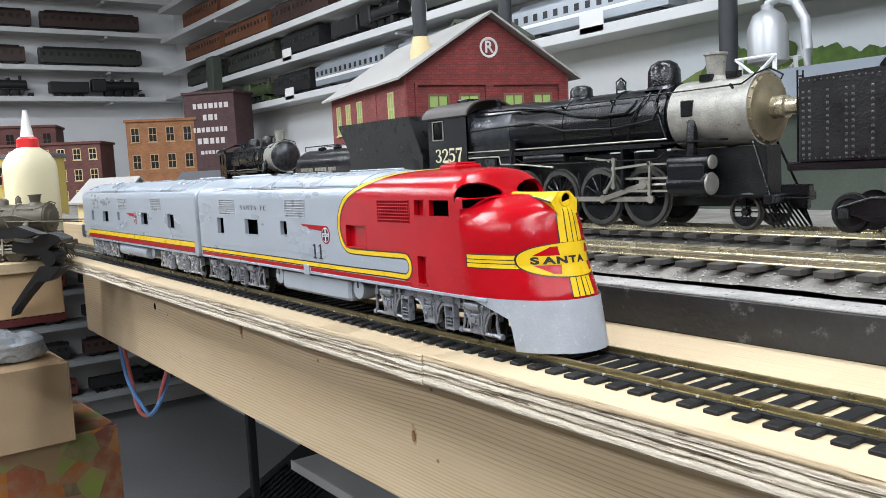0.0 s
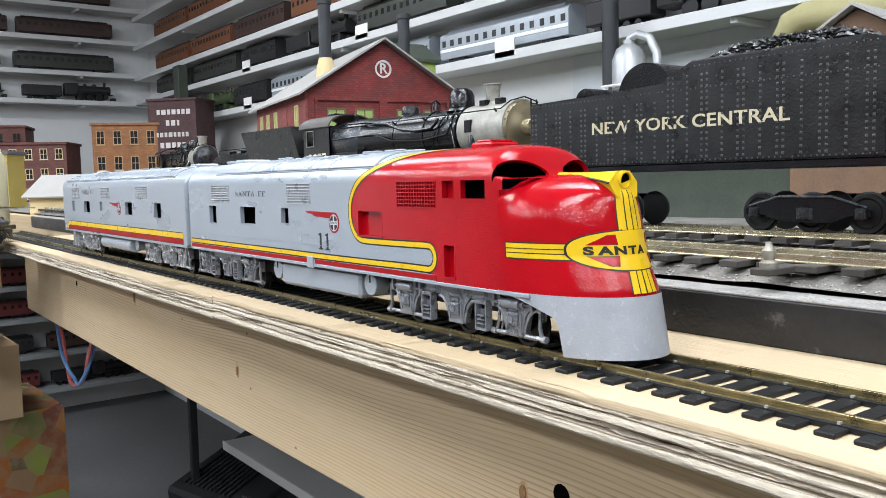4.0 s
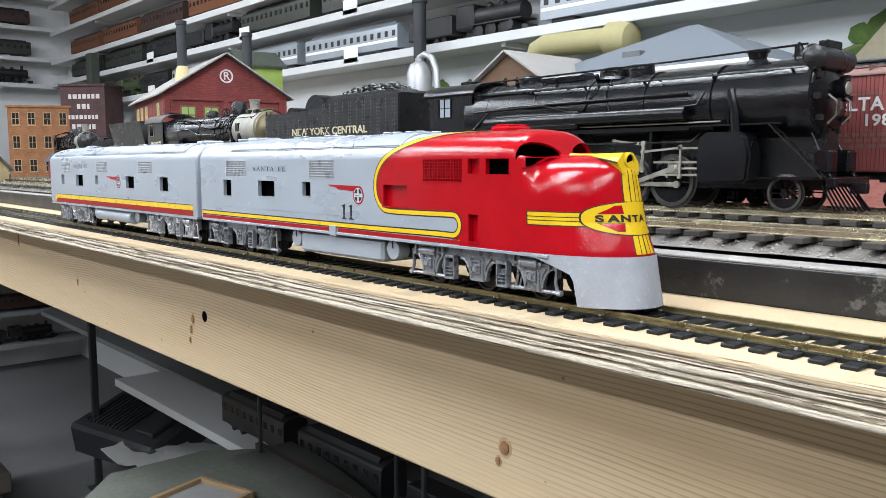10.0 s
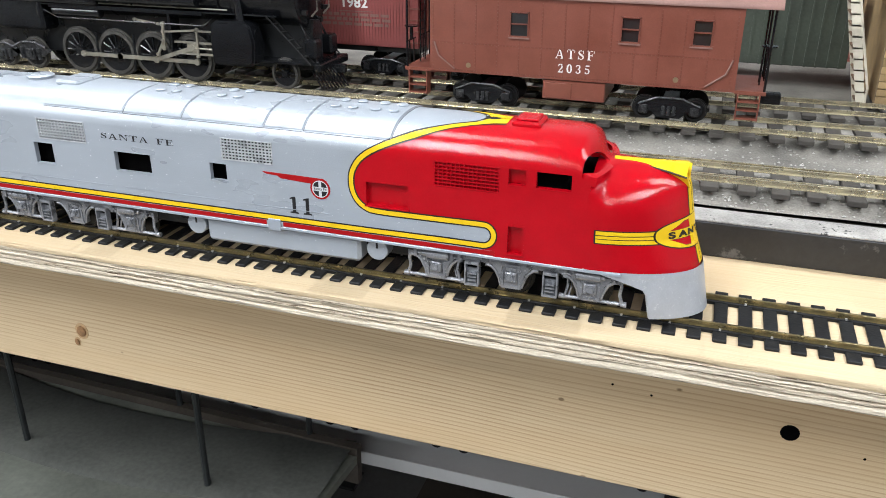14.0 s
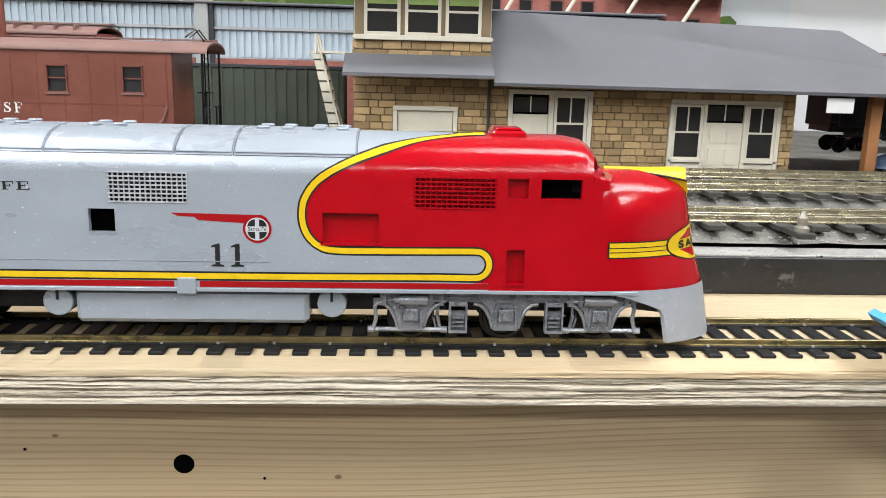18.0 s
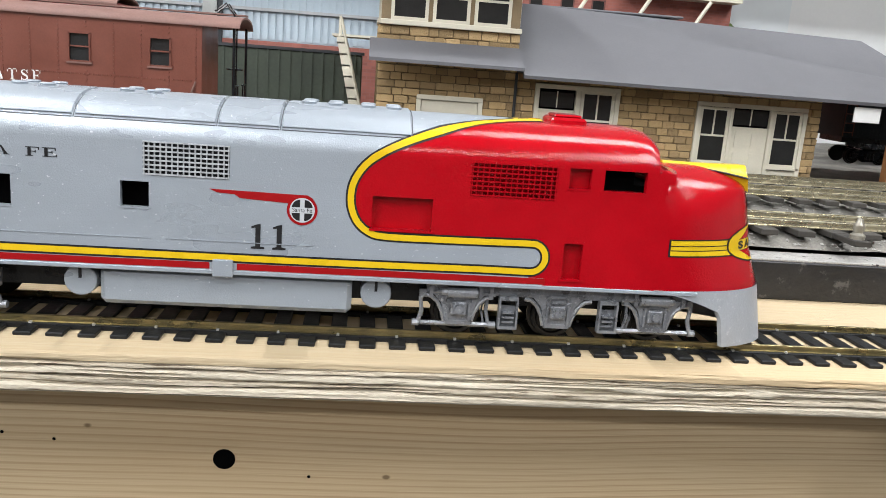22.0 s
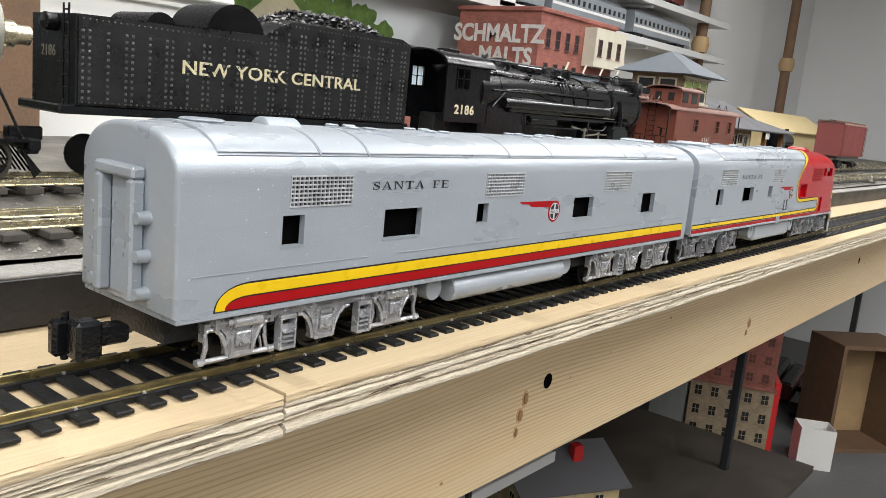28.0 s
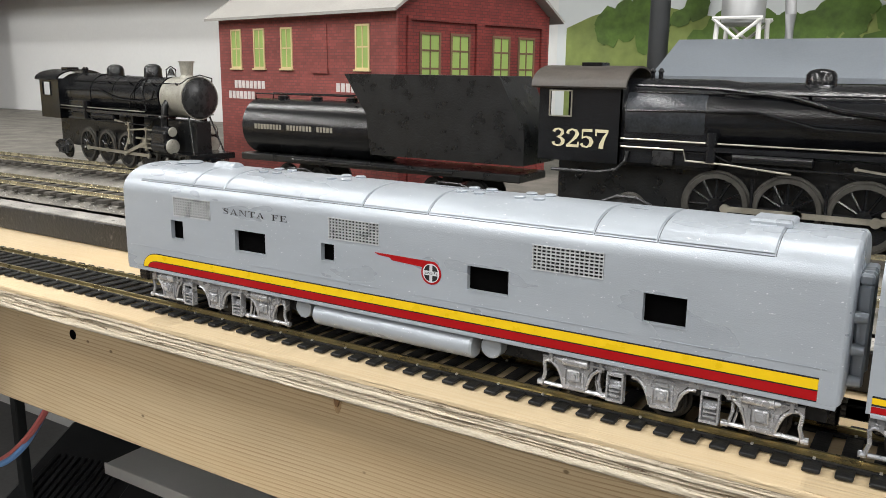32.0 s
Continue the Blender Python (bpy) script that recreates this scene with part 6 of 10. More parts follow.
        rod(bm, xh + 0.008, kz + 0.0165, kx0, kz + 0.0165, yv, 0.0016)
        rod(bm, xl - 0.004, kz + 0.021, xl - 0.03, kz + 0.024, yv, 0.0016)
        part("valve_gear", bm, d.get("rod_mat", M_BRASS), e)
        for x, r in d["pilot_wheels"]:
            spoked_wheel(e, "pilot_wheel", x, yw, zr0 + r, r, s, 8)
        for x, r in d["trail_wheels"]:
            spoked_wheel(e, "trailing_wheel", x, yw, zr0 + r, r, s, 8)
            bm = B()
            yt = s * 0.0255
            prism(bm, [(x - 0.026, zr0 + r + 0.004), (x - 0.012, zr0 + r + 0.010), (x + 0.012, zr0 + r + 0.010), (x + 0.026, zr0 + r + 0.004), (x + 0.016, zr0 + r - 0.002), (x - 0.016, zr0 + r - 0.002)], yt - 0.001, yt + 0.001)
            tube(bm, [(x - 0.020, yt + s * 0.0016, zr0 + r + 0.0065), (x - 0.008, yt + s * 0.0016, zr0 + r + 0.0115), (x + 0.008, yt + s * 0.0016, zr0 + r + 0.0115), (x + 0.020, yt + s * 0.0016, zr0 + r + 0.0065)], 0.0014, 6)
            box(bm, x - 0.0055, x + 0.0055, yt - 0.003, yt + 0.003, zr0 + r - 0.006, zr0 + r + 0.005, 0.0008)
            for q in (-1, 1):
                lathe(bm, (x + q * 0.0105, yt + s * 0.0012, zr0 + r - 0.005), (0, 0, 1), [(0, 0.0024), (0.002, 0.0018), (0.004, 0.0024), (0.006, 0.0018), (0.008, 0.0024), (0.011, 0.0020)], 8)
            part("axle_box", box(B(), x - 0.0034, x + 0.0034, yt + s * 0.0036 - 0.0008, yt + s * 0.0036 + 0.0008, zr0 + r - 0.0032, zr0 + r + 0.0030, 0.0004), M_IRONGREY, e)
            part("trailing_frame", bm, M_IRONGREY, e)
        # air pump, reservoirs, pipes and handrails
        part("air_tank", lathe(B(), (x_c + 0.085, s * 0.0265, zr - 0.0065), (1, 0, 0), [(0, 0.003), (0.001, 0.0048), (0.055, 0.0048), (0.056, 0.003)], 14), M_BLACK, e)
        part("air_pump", lathe(B(), (x_c + 0.070, s * 0.0285, zr + 0.001), (0, 0, 1), [(-0.012, 0.0042), (-0.003, 0.0042), (-0.003, 0.003), (0.001, 0.003), (0.001, 0.0046), (0.010, 0.0046)], 14), M_BLACK, e)
        hr = rb * 1.10
        an = radians(38)
        part("handrail", tube(B(), [(x_c + 0.01, s * hr * math.cos(an), ax + hr * math.sin(an)), (x_s, s * hr * math.cos(an), ax + hr * math.sin(an)), (x_f - 0.006, s * hr * math.cos(an), ax + hr * math.sin(an)), (x_f + 0.002, s * hr * 0.6, ax + hr * 0.85), (x_f + 0.002, 0, ax + hr)], 0.0007, 6), d.get("rail_mat", M_BLACK), e)
        for q in range(6):
            xq = x_c + 0.015 + (x_f - x_c - 0.03) * q / 5
            part("stanchion", cyl(B(), (xq, s * rb * 0.93 * math.cos(an), ax + rb * 0.93 * math.sin(an)), (xq, s * hr * 1.04 * math.cos(an), ax + hr * 1.04 * math.sin(an)), 0.0011, n=6), M_BLACK, e)
        part("reach_rod", tube(B(), [(x_c - 0.002, s * 0.0292, zr + 0.0035), (x_c + 0.12, s * 0.0292, zr + 0.0030), (x_f - 0.07, s * 0.0292, zr + 0.0030)], 0.0007, 6), d.get("rail_mat", M_BRASS), e)
        part("brake_pipe", tube(B(), [(x_c + 0.02, s * 0.0285, zr - 0.004), (x_c + 0.07, s * 0.0290, zr - 0.0042), (x_c + 0.09, s * 0.0290, zr - 0.0125), (kx0 - 0.012, s * 0.0290, zr - 0.0125), (kx0 - 0.004, s * 0.0285, zr - 0.006)], 0.0008, 6), M_BLACK, e)
        part("motion_bracket", box(B(), kx0 - 0.052, kx0 - 0.049, min(s * 0.014, s * 0.029), max(s * 0.014, s * 0.029), kz - 0.004, zr - 0.001, 0.0006), M_BLACK, e)
        for q in range(len(d["drivers"]) - 1):
            xq = (d["drivers"][q] + d["drivers"][q + 1]) / 2
            part("brake_hanger", tube(B(), [(xq, s * 0.0205, zd + rd * 0.9), (xq + 0.001, s * 0.0215, zd), (xq - 0.002, s * 0.0215, zd - rd * 0.75)], 0.0012, 6), M_BLACK, e)
        part("splash_board", box(B(), d["drivers"][0] - rd, d["drivers"][-1] + rd, min(s * 0.0285, s * 0.0305), max(s * 0.0285, s * 0.0305), zr - 0.0030, zr - 0.0008), M_BLACK, e)
        an2 = radians(5)
        pts = [(x_c + 0.004, s * hr * 0.98, ax + 0.004), (x_c + 0.10, s * hr * 0.98, ax + 0.006), (x_c + 0.14, s * hr, ax - 0.004), (x_c + 0.20, s * hr, ax - 0.006), (x_s - 0.012, s * hr, ax - 0.002), (x_s - 0.006, s * hr * 0.97, ax + 0.008)]
        part("injector_pipe", tube(B(), pts, 0.0010, 6), M_BLACK, e)
        sd = d["domes"][-1][0]
        part("sand_pipe", tube(B(), [(sd, s * rb * 0.35, ax + rb * 0.97), (sd - 0.003, s * rb * 0.9, ax + rb * 0.55), (sd - 0.012, s * rb * 1.04, ax), (sd - 0.02, s * rb * 0.98, zr)], 0.0008, 6), M_BLACK, e)
        part("boiler_pipe", tube(B(), [(sd + 0.008, s * rb * 0.5, ax + rb * 0.9), (sd + 0.010, s * rb * 0.95, ax + rb * 0.4), (sd + 0.022, s * rb * 1.02, zr + 0.003)], 0.0008, 6), M_BLACK, e)
    # pilot
    bm = B()
    zp0, zp1 = zr0 + 0.002, zr0 + 0.020
    for i in range(-8, 9):
        yy = i * 0.0033
        bar = B()
        tube(bar, [(x_f + 0.020 - abs(i) * 0.0012, yy, zp1), (x_f + 0.034 - abs(i) * 0.0018, yy * 0.9, zp0)], 0.0008, 5)
        part("pilot_bar", bar, M_BLACK, e)
    box(bm, x_f + 0.014, x_f + 0.021, -0.030, 0.030, zp1 - 0.001, zp1 + 0.006, 0.001)
    part("pilot", bm, M_BLACK, e)
    block("pilot_deck", M_BLACK, e, kx1 - 0.002, x_f + 0.016, -0.028, 0.028, zp1 + 0.004, zp1 + 0.006)
    bm = B()
    box(bm, x_f + 0.020, x_f + 0.032, -0.003, 0.003, zp1 - 0.006, zp1 + 0.002, 0.0008)
    part("coupler", bm, M_BLACK, e)
    for s in (-1, 1):
        part("front_strut", tube(B(), [(x_f - 0.004, s * rb * 0.55, ax - rb * 0.75), (x_f + 0.014, s * 0.020, zp1 + 0.005)], 0.0010, 6), M_BLACK, e)
    if d.get("ladder"):
        for s in (-1, 1):
            bm = B()
            a0, a1 = (x_f - 0.030, zr), (x_f + 0.012, zp1 + 0.005)
            for o in (-0.004, 0.004):
                tube(bm, [(a0[0], s * (0.0265 + o), a0[1]), (a1[0], s * (0.0265 + o), a1[1])], 0.0008, 5)
            for k in range(1, 6):
                t = k / 6
                box(bm, a0[0] + (a1[0] - a0[0]) * t - 0.002, a0[0] + (a1[0] - a0[0]) * t + 0.002, s * 0.0265 - 0.004, s * 0.0265 + 0.004, a0[1] + (a1[1] - a0[1]) * t - 0.0004, a0[1] + (a1[1] - a0[1]) * t + 0.0004)
            part("ladder", bm, M_WHEEL, e, "worn steel ladder")
        part("feedwater_heater", lathe(B(), (x_f - 0.004, -0.020, ax + rb * 0.98), (0, 1, 0), [(0, 0.006), (0.001, 0.0078), (0.039, 0.0078), (0.040, 0.006)], 18), M_BLACK, e)
        for s in (-1, 1):
            bm = B()
            box(bm, x_f + 0.002, x_f + 0.014, s * 0.016 - 0.007, s * 0.016 + 0.007, zp1 + 0.008, zp1 + 0.026, 0.002)
            part("shielded_pump", bm, M_BLACK, e)
        bm = B()
        for xq in (x_c + 0.05, x_c + 0.10, x_c + 0.15):
            lathe(bm, (xq, -rb * 0.5, ax + rb * 0.9), (0, -0.4, 1), [(0, 0.002), (0.004, 0.002), (0.005, 0.0012)], 8)
        part("washout_plug", bm, M_BLACK, e)
    return e


def rivets(bm, pts, r=0.0008, s=-1):
    for x, y, z in pts:
        v = [bm.verts.new((x + r * math.cos(a), y, z + r * math.sin(a))) for a in (0.8, 2.36, 3.93, 5.5)]
        t = bm.verts.new((x, y + s * r * 0.8, z))
        for i in range(4):
            bm.faces.new((v[i], v[(i + 1) % 4], t))


def freight_truck(parent, x, rail, axles=(-0.018, 0.018), r=0.0088, y=0.0225, big=0.0):
    """A bogie with sprung side frames under a wagon or tender."""
    tk = block("bogie", M_BLACK_MATT, parent, x - 0.006, x + 0.006, -0.018, 0.018, rail + r, rail + r + 0.007)
    for s in (-1, 1):
        bm = B()
        a0, a1 = axles[0], axles[-1]
        z = rail + r
        prism(bm, [(x + a0 - 0.006, z + 0.003), (x + a0 * 0.5, z + 0.0075 + big), (x + a1 * 0.5, z + 0.0075 + big), (x + a1 + 0.006, z + 0.003), (x + a1 + 0.006, z - 0.0015), (x + a1 - 0.006, z - 0.001), (x + a1 * 0.45, z - 0.006), (x + a0 * 0.45, z - 0.006), (x + a0 + 0.006, z - 0.001), (x + a0 - 0.006, z - 0.0015)], s * y - 0.0012, s * y + 0.0012)
        part("side_frame", bm, M_BLACK, tk)
        for a in axles:
            bm = box(B(), x + a - 0.0034, x + a + 0.0034, s * y - 0.0030, s * y + 0.0030, z - 0.0034, z + 0.0038, 0.0006)
            box(bm, x + a - 0.0024, x + a + 0.0024, s * (y + 0.0034) - 0.0006, s * (y + 0.0034) + 0.0006, z - 0.0024, z + 0.0026, 0.0003)
            cyl(bm, (x + a, s * (y + 0.0036), z), (x + a, s * (y + 0.0048), z), 0.0010, n=8)
            part("axle_box", bm, M_IRONGREY, tk, "worn dark axle box")
        rim = [(x + axles[0] - 0.004, s * (y + 0.0014), z + 0.0042), (x + axles[0] * 0.5, s * (y + 0.0014), z + 0.0080 + big), (x + axles[-1] * 0.5, s * (y + 0.0014), z + 0.0080 + big), (x + axles[-1] + 0.004, s * (y + 0.0014), z + 0.0042)]
        part("frame_rib", tube(B(), rim, 0.0009, 6), M_IRONGREY, tk)
        bm = B()
        for k in (-1, 0, 1):
            lathe(bm, (x + k * 0.0042, s * (y + 0.001), z - 0.004), (0, 0, 1), [(0, 0.0018), (0.0012, 0.0018), (0.0016, 0.0013), (0.0028, 0.0018), (0.0044, 0.0013), (0.0060, 0.0018), (0.0075, 0.0015)], 8)
        part("spring", bm, M_IRONGREY, tk)
        for a in axles:
            bm = B()
            lathe(bm, (x + a, s * 0.0145, rail + r), (0, s, 0), [(0, r * 1.1), (0.001, r * 1.1), (0.0012, r), (0.0042, r * 0.98), (0.0042, r * 0.8), (0.003, r * 0.7), (0.003, r * 0.3), (0.0044, r * 0.26)], 22)
            part("wheel", bm, M_WHEEL, tk)
    return tk


def coal_heap(parent, x0, x1, w, z0, h, seed, slope=0.0):
    r = random.Random(seed)
    verts, faces = [], []
    for i in range(900):
        u, v = r.random(), r.uniform(-1, 1)
        x, y = x0 + (x1 - x0) * u, v * w
        z = z0 + h * (1 - abs(v) ** 2.2) * (1 - (2 * u - 1) ** 4) + slope * u + r.uniform(-0.001, 0.0025)
        q = r.uniform(0.0014, 0.0034)
        k = len(verts)
        for dx, dy, dz in ((1, 0, 0), (0, 1, 0), (-1, 0, 0), (0, -1, 0), (0, 0, 1), (0, 0, -1)):
            m = q * r.uniform(0.6, 1.3)
            verts.append((x + dx * m + r.uniform(-1, 1) * q * 0.4, y + dy * m, z + dz * m * 0.8))
        faces += [(k + a, k + b, k + 4) for a, b in ((0, 1), (1, 2), (2, 3), (3, 0))] + [(k + b, k + a, k + 5) for a, b in ((0, 1), (1, 2), (2, 3), (3, 0))]
    me = bpy.data.meshes.new("coal")
    me.from_pydata(verts, [], faces)
    return mesh_part("coal", me, M_COAL, parent, "heaped shiny black coal", angle=5, kind="stuff")


# 3257 and its tank-shaped tender
M_ROOFDUST = paint("dusty_black_roof", (0.055, 0.047, 0.040), 0.5, 0.0, 0.35, 500, 50, 0.3)
E1 = steam_engine("steam_locomotive", "black steam locomotive with a graphite smokebox and number 3257", dict(
    axis=0.1355, boiler_r=0.0268, cab=(0.008, 0.078), smoke=0.332, front=0.403, smoke_mat=M_SMOKEBOX, smoke_label="grey flaking smokebox", face_mat=M_BRASS_DARK,
    stack=0.359, stack_h=0.021, domes=[(0.214, 0.0105, 0.010), (0.309, 0.0135, 0.020)], bell=0.262, cab_z=(0.098, 0.158), cab_win=(0.018, 0.036, 0.134, 0.153), cab_rise=0.0165,
    board_z=0.1145, rail=RZ2, driver_r=0.0242, drivers=[0.152, 0.2025, 0.253, 0.3035], cyl=(0.336, 0.372), cyl_z=0.0815, pilot_wheels=[(0.397, 0.0130)], trail_wheels=[(0.085, 0.0135)], lamp=0.0, lamp_mat=M_RAIL_OLD, win_mat=M_BRASS, roof_mat=M_ROOFDUST, crank=-12))
E1.location = (-1.900, Y2, 0)
serif_words("number", "3257", 0.0150, 0.0495, M_CREAM_DECAL, E1, facing(0.0445, -0.0308, 0.1165), 1.13)
M_JACKET = paint("scuffed_boiler_jacket", (0.030, 0.034, 0.040), 0.24, 0.2, 0.45, 500, 60, 0.5)
for s_ in (-1, 1):
    secs = []
    for xq in (0.080, 0.082, 0.140, 0.142):
        r_ = 0.0290 if xq in (0.082, 0.140) else 0.0282
        secs.append([(xq, s_ * r_ * math.cos(radians(a_)), 0.1355 + r_ * math.sin(radians(a_))) for a_ in range(-28, 41, 6)])
    part("boiler_jacket", loft(B(), secs, closed=False, ends=False), M_JACKET, E1, "scuffed grey jacket panel", angle=60)
    part("injector", box(B(), 0.104, 0.120, min(s_ * 0.026, s_ * 0.0305), max(s_ * 0.026, s_ * 0.0305), 0.0985, 0.1105, 0.0012), M_IRONGREY, E1, "grey injector box")
    part("injector_rod", tube(B(), [(0.079, s_ * 0.0300, 0.1120), (0.128, s_ * 0.0305, 0.1118), (0.130, s_ * 0.0305, 0.1040), (0.160, s_ * 0.0305, 0.1030), (0.205, s_ * 0.0305, 0.0990)], 0.0008, 6), M_BRASS, E1)
    part("cab_pipe", tube(B(), [(0.020, s_ * 0.0290, 0.0900), (0.062, s_ * 0.0295, 0.0905), (0.076, s_ * 0.0295, 0.0935), (0.083, s_ * 0.0295, 0.1010), (0.084, s_ * 0.0290, 0.1080)], 0.0014, 8), M_IRONGREY, E1)
    part("top_feed_pipe", tube(B(), [(0.085, s_ * 0.0165, 0.1585), (0.150, s_ * 0.0185, 0.1570), (0.200, s_ * 0.0235, 0.1520), (0.232, s_ * 0.0275, 0.1440), (0.262, s_ * 0.0285, 0.1405), (0.292, s_ * 0.0285, 0.1415), (0.300, s_ * 0.0280, 0.1470), (0.301, s_ * 0.0265, 0.1510)], 0.0018, 8), M_BLACK, E1)
    part("smokebox_port", box(B(), 0.345, 0.356, min(s_ * 0.0235, s_ * 0.0272), max(s_ * 0.0235, s_ * 0.0272), 0.1335, 0.1460, 0.0006), M_BLACK, E1, "black steam port on the smokebox")
for k in range(2):
    block("marker_box", M_BLACK, E1, 0.352 + 0.024 * k, 0.362 + 0.024 * k, -0.0125, -0.006, 0.1600, 0.1655, 0.0004)
part("front_buffer_pipe", lathe(B(), (0.409, 0, 0.1355), (1, 0, 0), [(0, 0.0085), (0.010, 0.0085), (0.0105, 0.0062), (0.020, 0.0062)], 18), M_RAIL_OLD, E1, "bright metal lamp barrel")

T1 = thing("steam_tender", "black cylindrical tank tender with worn lettering", "tender", "tenders on the layout")
T1.location = (-2.235, Y2, 0)
bm = B()
lathe(bm, (0.0, 0, 0.109), (1, 0, 0), [(0, 0.024), (0.002, 0.0285), (0.17, 0.0285), (0.172, 0.026)], 32)
part("water_tank", bm, M_BLACK, T1)
bm = B()
prism(bm, [(0.140, 0.164), (0.305, 0.164), (0.330, 0.118), (0.330, 0.090), (0.17, 0.090), (0.165, 0.128)], -0.0305, 0.0305)
part("coal_bunker", bm, M_BLACK_MATT, T1)
for s in (-1, 1):
    part("top_rail", tube(B(), [(0.008, s * 0.013, 0.136), (0.008, s * 0.013, 0.1425), (0.138, s * 0.013, 0.1425), (0.138, s * 0.013, 0.136)], 0.0008, 6), M_BLACK, T1)
bm = B()
for i in range(3):
    lathe(bm, (0.035 + 0.045 * i, 0, 0.135), (0, 0, 1), [(0, 0.006), (0.005, 0.006), (0.006, 0.004)], 14)
part("filler_hatch", bm, M_BLACK, T1)
block("underframe", M_BLACK_MATT, T1, -0.004, 0.325, -0.026, 0.026, 0.0745, 0.0815, 0.001)
bm = B()
for x0, x1 in ((0.020, 0.058), (0.064, 0.098), (0.103, 0.126)):
    n = int((x1 - x0) / 0.0042)
    for i in range(n):
        box(bm, x0 + i * 0.0042, x0 + i * 0.0042 + 0.0028, -0.0289, -0.0283, 0.1075, 0.1125)
part("worn_lettering", bm, M_LAMPGREY, T1, "rubbed grey lettering")
for x in (0.075, 0.255):
    freight_truck(T1, x, RZ2, (-0.022, 0.022), 0.0125, 0.024, 0.002)
part("brake_pipe", tube(B(), [(0.07, -0.029, 0.079), (0.26, -0.029, 0.079)], 0.001, 6), M_BLACK, T1)

# 2186 and its coal tender
E2 = steam_engine("steam_locomotive", "large black steam locomotive with number 2186", dict(
    axis=0.1315, boiler_r=0.0310, cab=(0.006, 0.076), smoke=0.352, front=0.428, smoke_mat=M_BLACK, face_mat=M_BLACK,
    stack=0.372, stack_h=0.010, domes=[(0.130, 0.0125, 0.009), (0.235, 0.0150, 0.008)], bell=0.405, cab_z=(0.100, 0.157), cab_win=(0.022, 0.041, 0.133, 0.152), cab_rise=0.0130, sash=1,
    board_z=0.1130, rail=RZ2, driver_r=0.0212, drivers=[0.1795, 0.2230, 0.2665, 0.3100], cyl=(0.344, 0.384), cyl_z=0.0790, pilot_wheels=[(0.4080, 0.0135)], trail_wheels=[(0.085, 0.0125), (0.122, 0.0150)],
    lamp=0.006, win_mat=M_BLACK, rod_mat=M_BRASS, cover_mat=M_BLACK, crank=-20, ladder=True, valves=3))
E2.location = (-1.094, Y2, 0)
lettering("number", "2186", 0.0125, M_CREAM_DECAL, E2, facing(0.0370, -0.0308, 0.1120), 0.0002, 1.2, 1.1, bold=0.0003)
part("feed_pipe", tube(B(), [(0.10, -0.033, 0.1235), (0.33, -0.033, 0.1235)], 0.0058, 12), M_BLACK, E2)
part("dry_pipe", tube(B(), [(0.080, -0.033, 0.118), (0.105, -0.032, 0.137), (0.13, -0.0325, 0.1385), (0.33, -0.0318, 0.1395)], 0.0014, 8), M_BLACK, E2)
part("catwalk_rail", tube(B(), [(0.08, -0.020, 0.166), (0.30, -0.018, 0.1675), (0.42, -0.018, 0.170)], 0.0009, 6), M_BLACK, E2)
block("sand_box", M_BLACK, E2, 0.150, 0.205, -0.011, 0.011, 0.158, 0.1685, 0.003)
for s_ in (-1, 1):
    bm = B()
    prism(bm, [(0.343, 0.0700), (0.347, 0.0675), (0.381, 0.0675), (0.386, 0.0705), (0.388, 0.0900), (0.384, 0.1040), (0.378, 0.1075), (0.350, 0.1075), (0.344, 0.1035), (0.342, 0.0900)], min(s_ * 0.018, s_ * 0.0375), max(s_ * 0.018, s_ * 0.0375))
    bmesh.ops.bevel(bm, geom=[q for q in bm.edges if abs(q.verts[0].co.y - q.verts[1].co.y) < 1e-6], offset=0.0022, segments=2, affect="EDGES")
    part("cylinder_casting", bm, M_BLACK, E2, "tall smooth cylinder casting", angle=50)
    for zq, rq in ((0.1180, 0.0040), (0.1285, 0.0026)):
        part("boiler_tank", lathe(B(), (0.112, s_ * 0.0325, zq), (1, 0, 0), [(0, rq * 0.5), (0.002, rq), (0.105, rq), (0.107, rq * 0.5)], 12), M_BLACK, E2)
    part("upper_handrail", tube(B(), [(0.080, s_ * 0.0265, 0.1540), (0.240, s_ * 0.0270, 0.1530), (0.400, s_ * 0.0275, 0.1520)], 0.0009, 6), M_IRONGREY, E2)
    for xq in (0.10, 0.15, 0.20, 0.25, 0.30, 0.35):
        part("handrail_knob", lathe(B(), (xq, s_ * 0.0245, 0.1515), (0, s_, 0.35), [(0, 0.0009), (0.003, 0.0014), (0.0038, 0.0006)], 8), M_BLACK, E2)
    part("branch_pipe", tube(B(), [(0.372, s_ * 0.0300, 0.107), (0.371, s_ * 0.0300, 0.122), (0.366, s_ * 0.0290, 0.140)], 0.0038, 10), M_BLACK, E2)
part("turret_cover", lathe(B(), (0.262, 0, 0.158), (0, 0, 1), [(0, 0.0125), (0.006, 0.0125), (0.0115, 0.0118), (0.0125, 0.0060)], 20), M_BLACK, E2)
part("heater_drum", lathe(B(), (0.429, -0.0270, 0.1590), (0, 1, 0), [(0, 0.0050), (0.002, 0.0084), (0.052, 0.0084), (0.054, 0.0050)], 22), M_BLACK_MATT, E2, "round feedwater heater across the smokebox")

# paler than the black tank: highlights on the rivet heads, put into the colour
M_RIVET = paint("rivet_glint_grey", (0.075, 0.075, 0.076), 0.30, 0.0, 0.3, 900, 90, 0.2)
M_WORN_DECAL = paint("rubbed_cream_decal", (0.60, 0.54, 0.36), 0.5, 0.0, 0.15, 1500, 60, 0.0, worn=(0.03, 0.028, 0.024))
T2 = thing("steam_tender", "long riveted black coal tender lettered for the railway", "tender", "tenders on the layout")
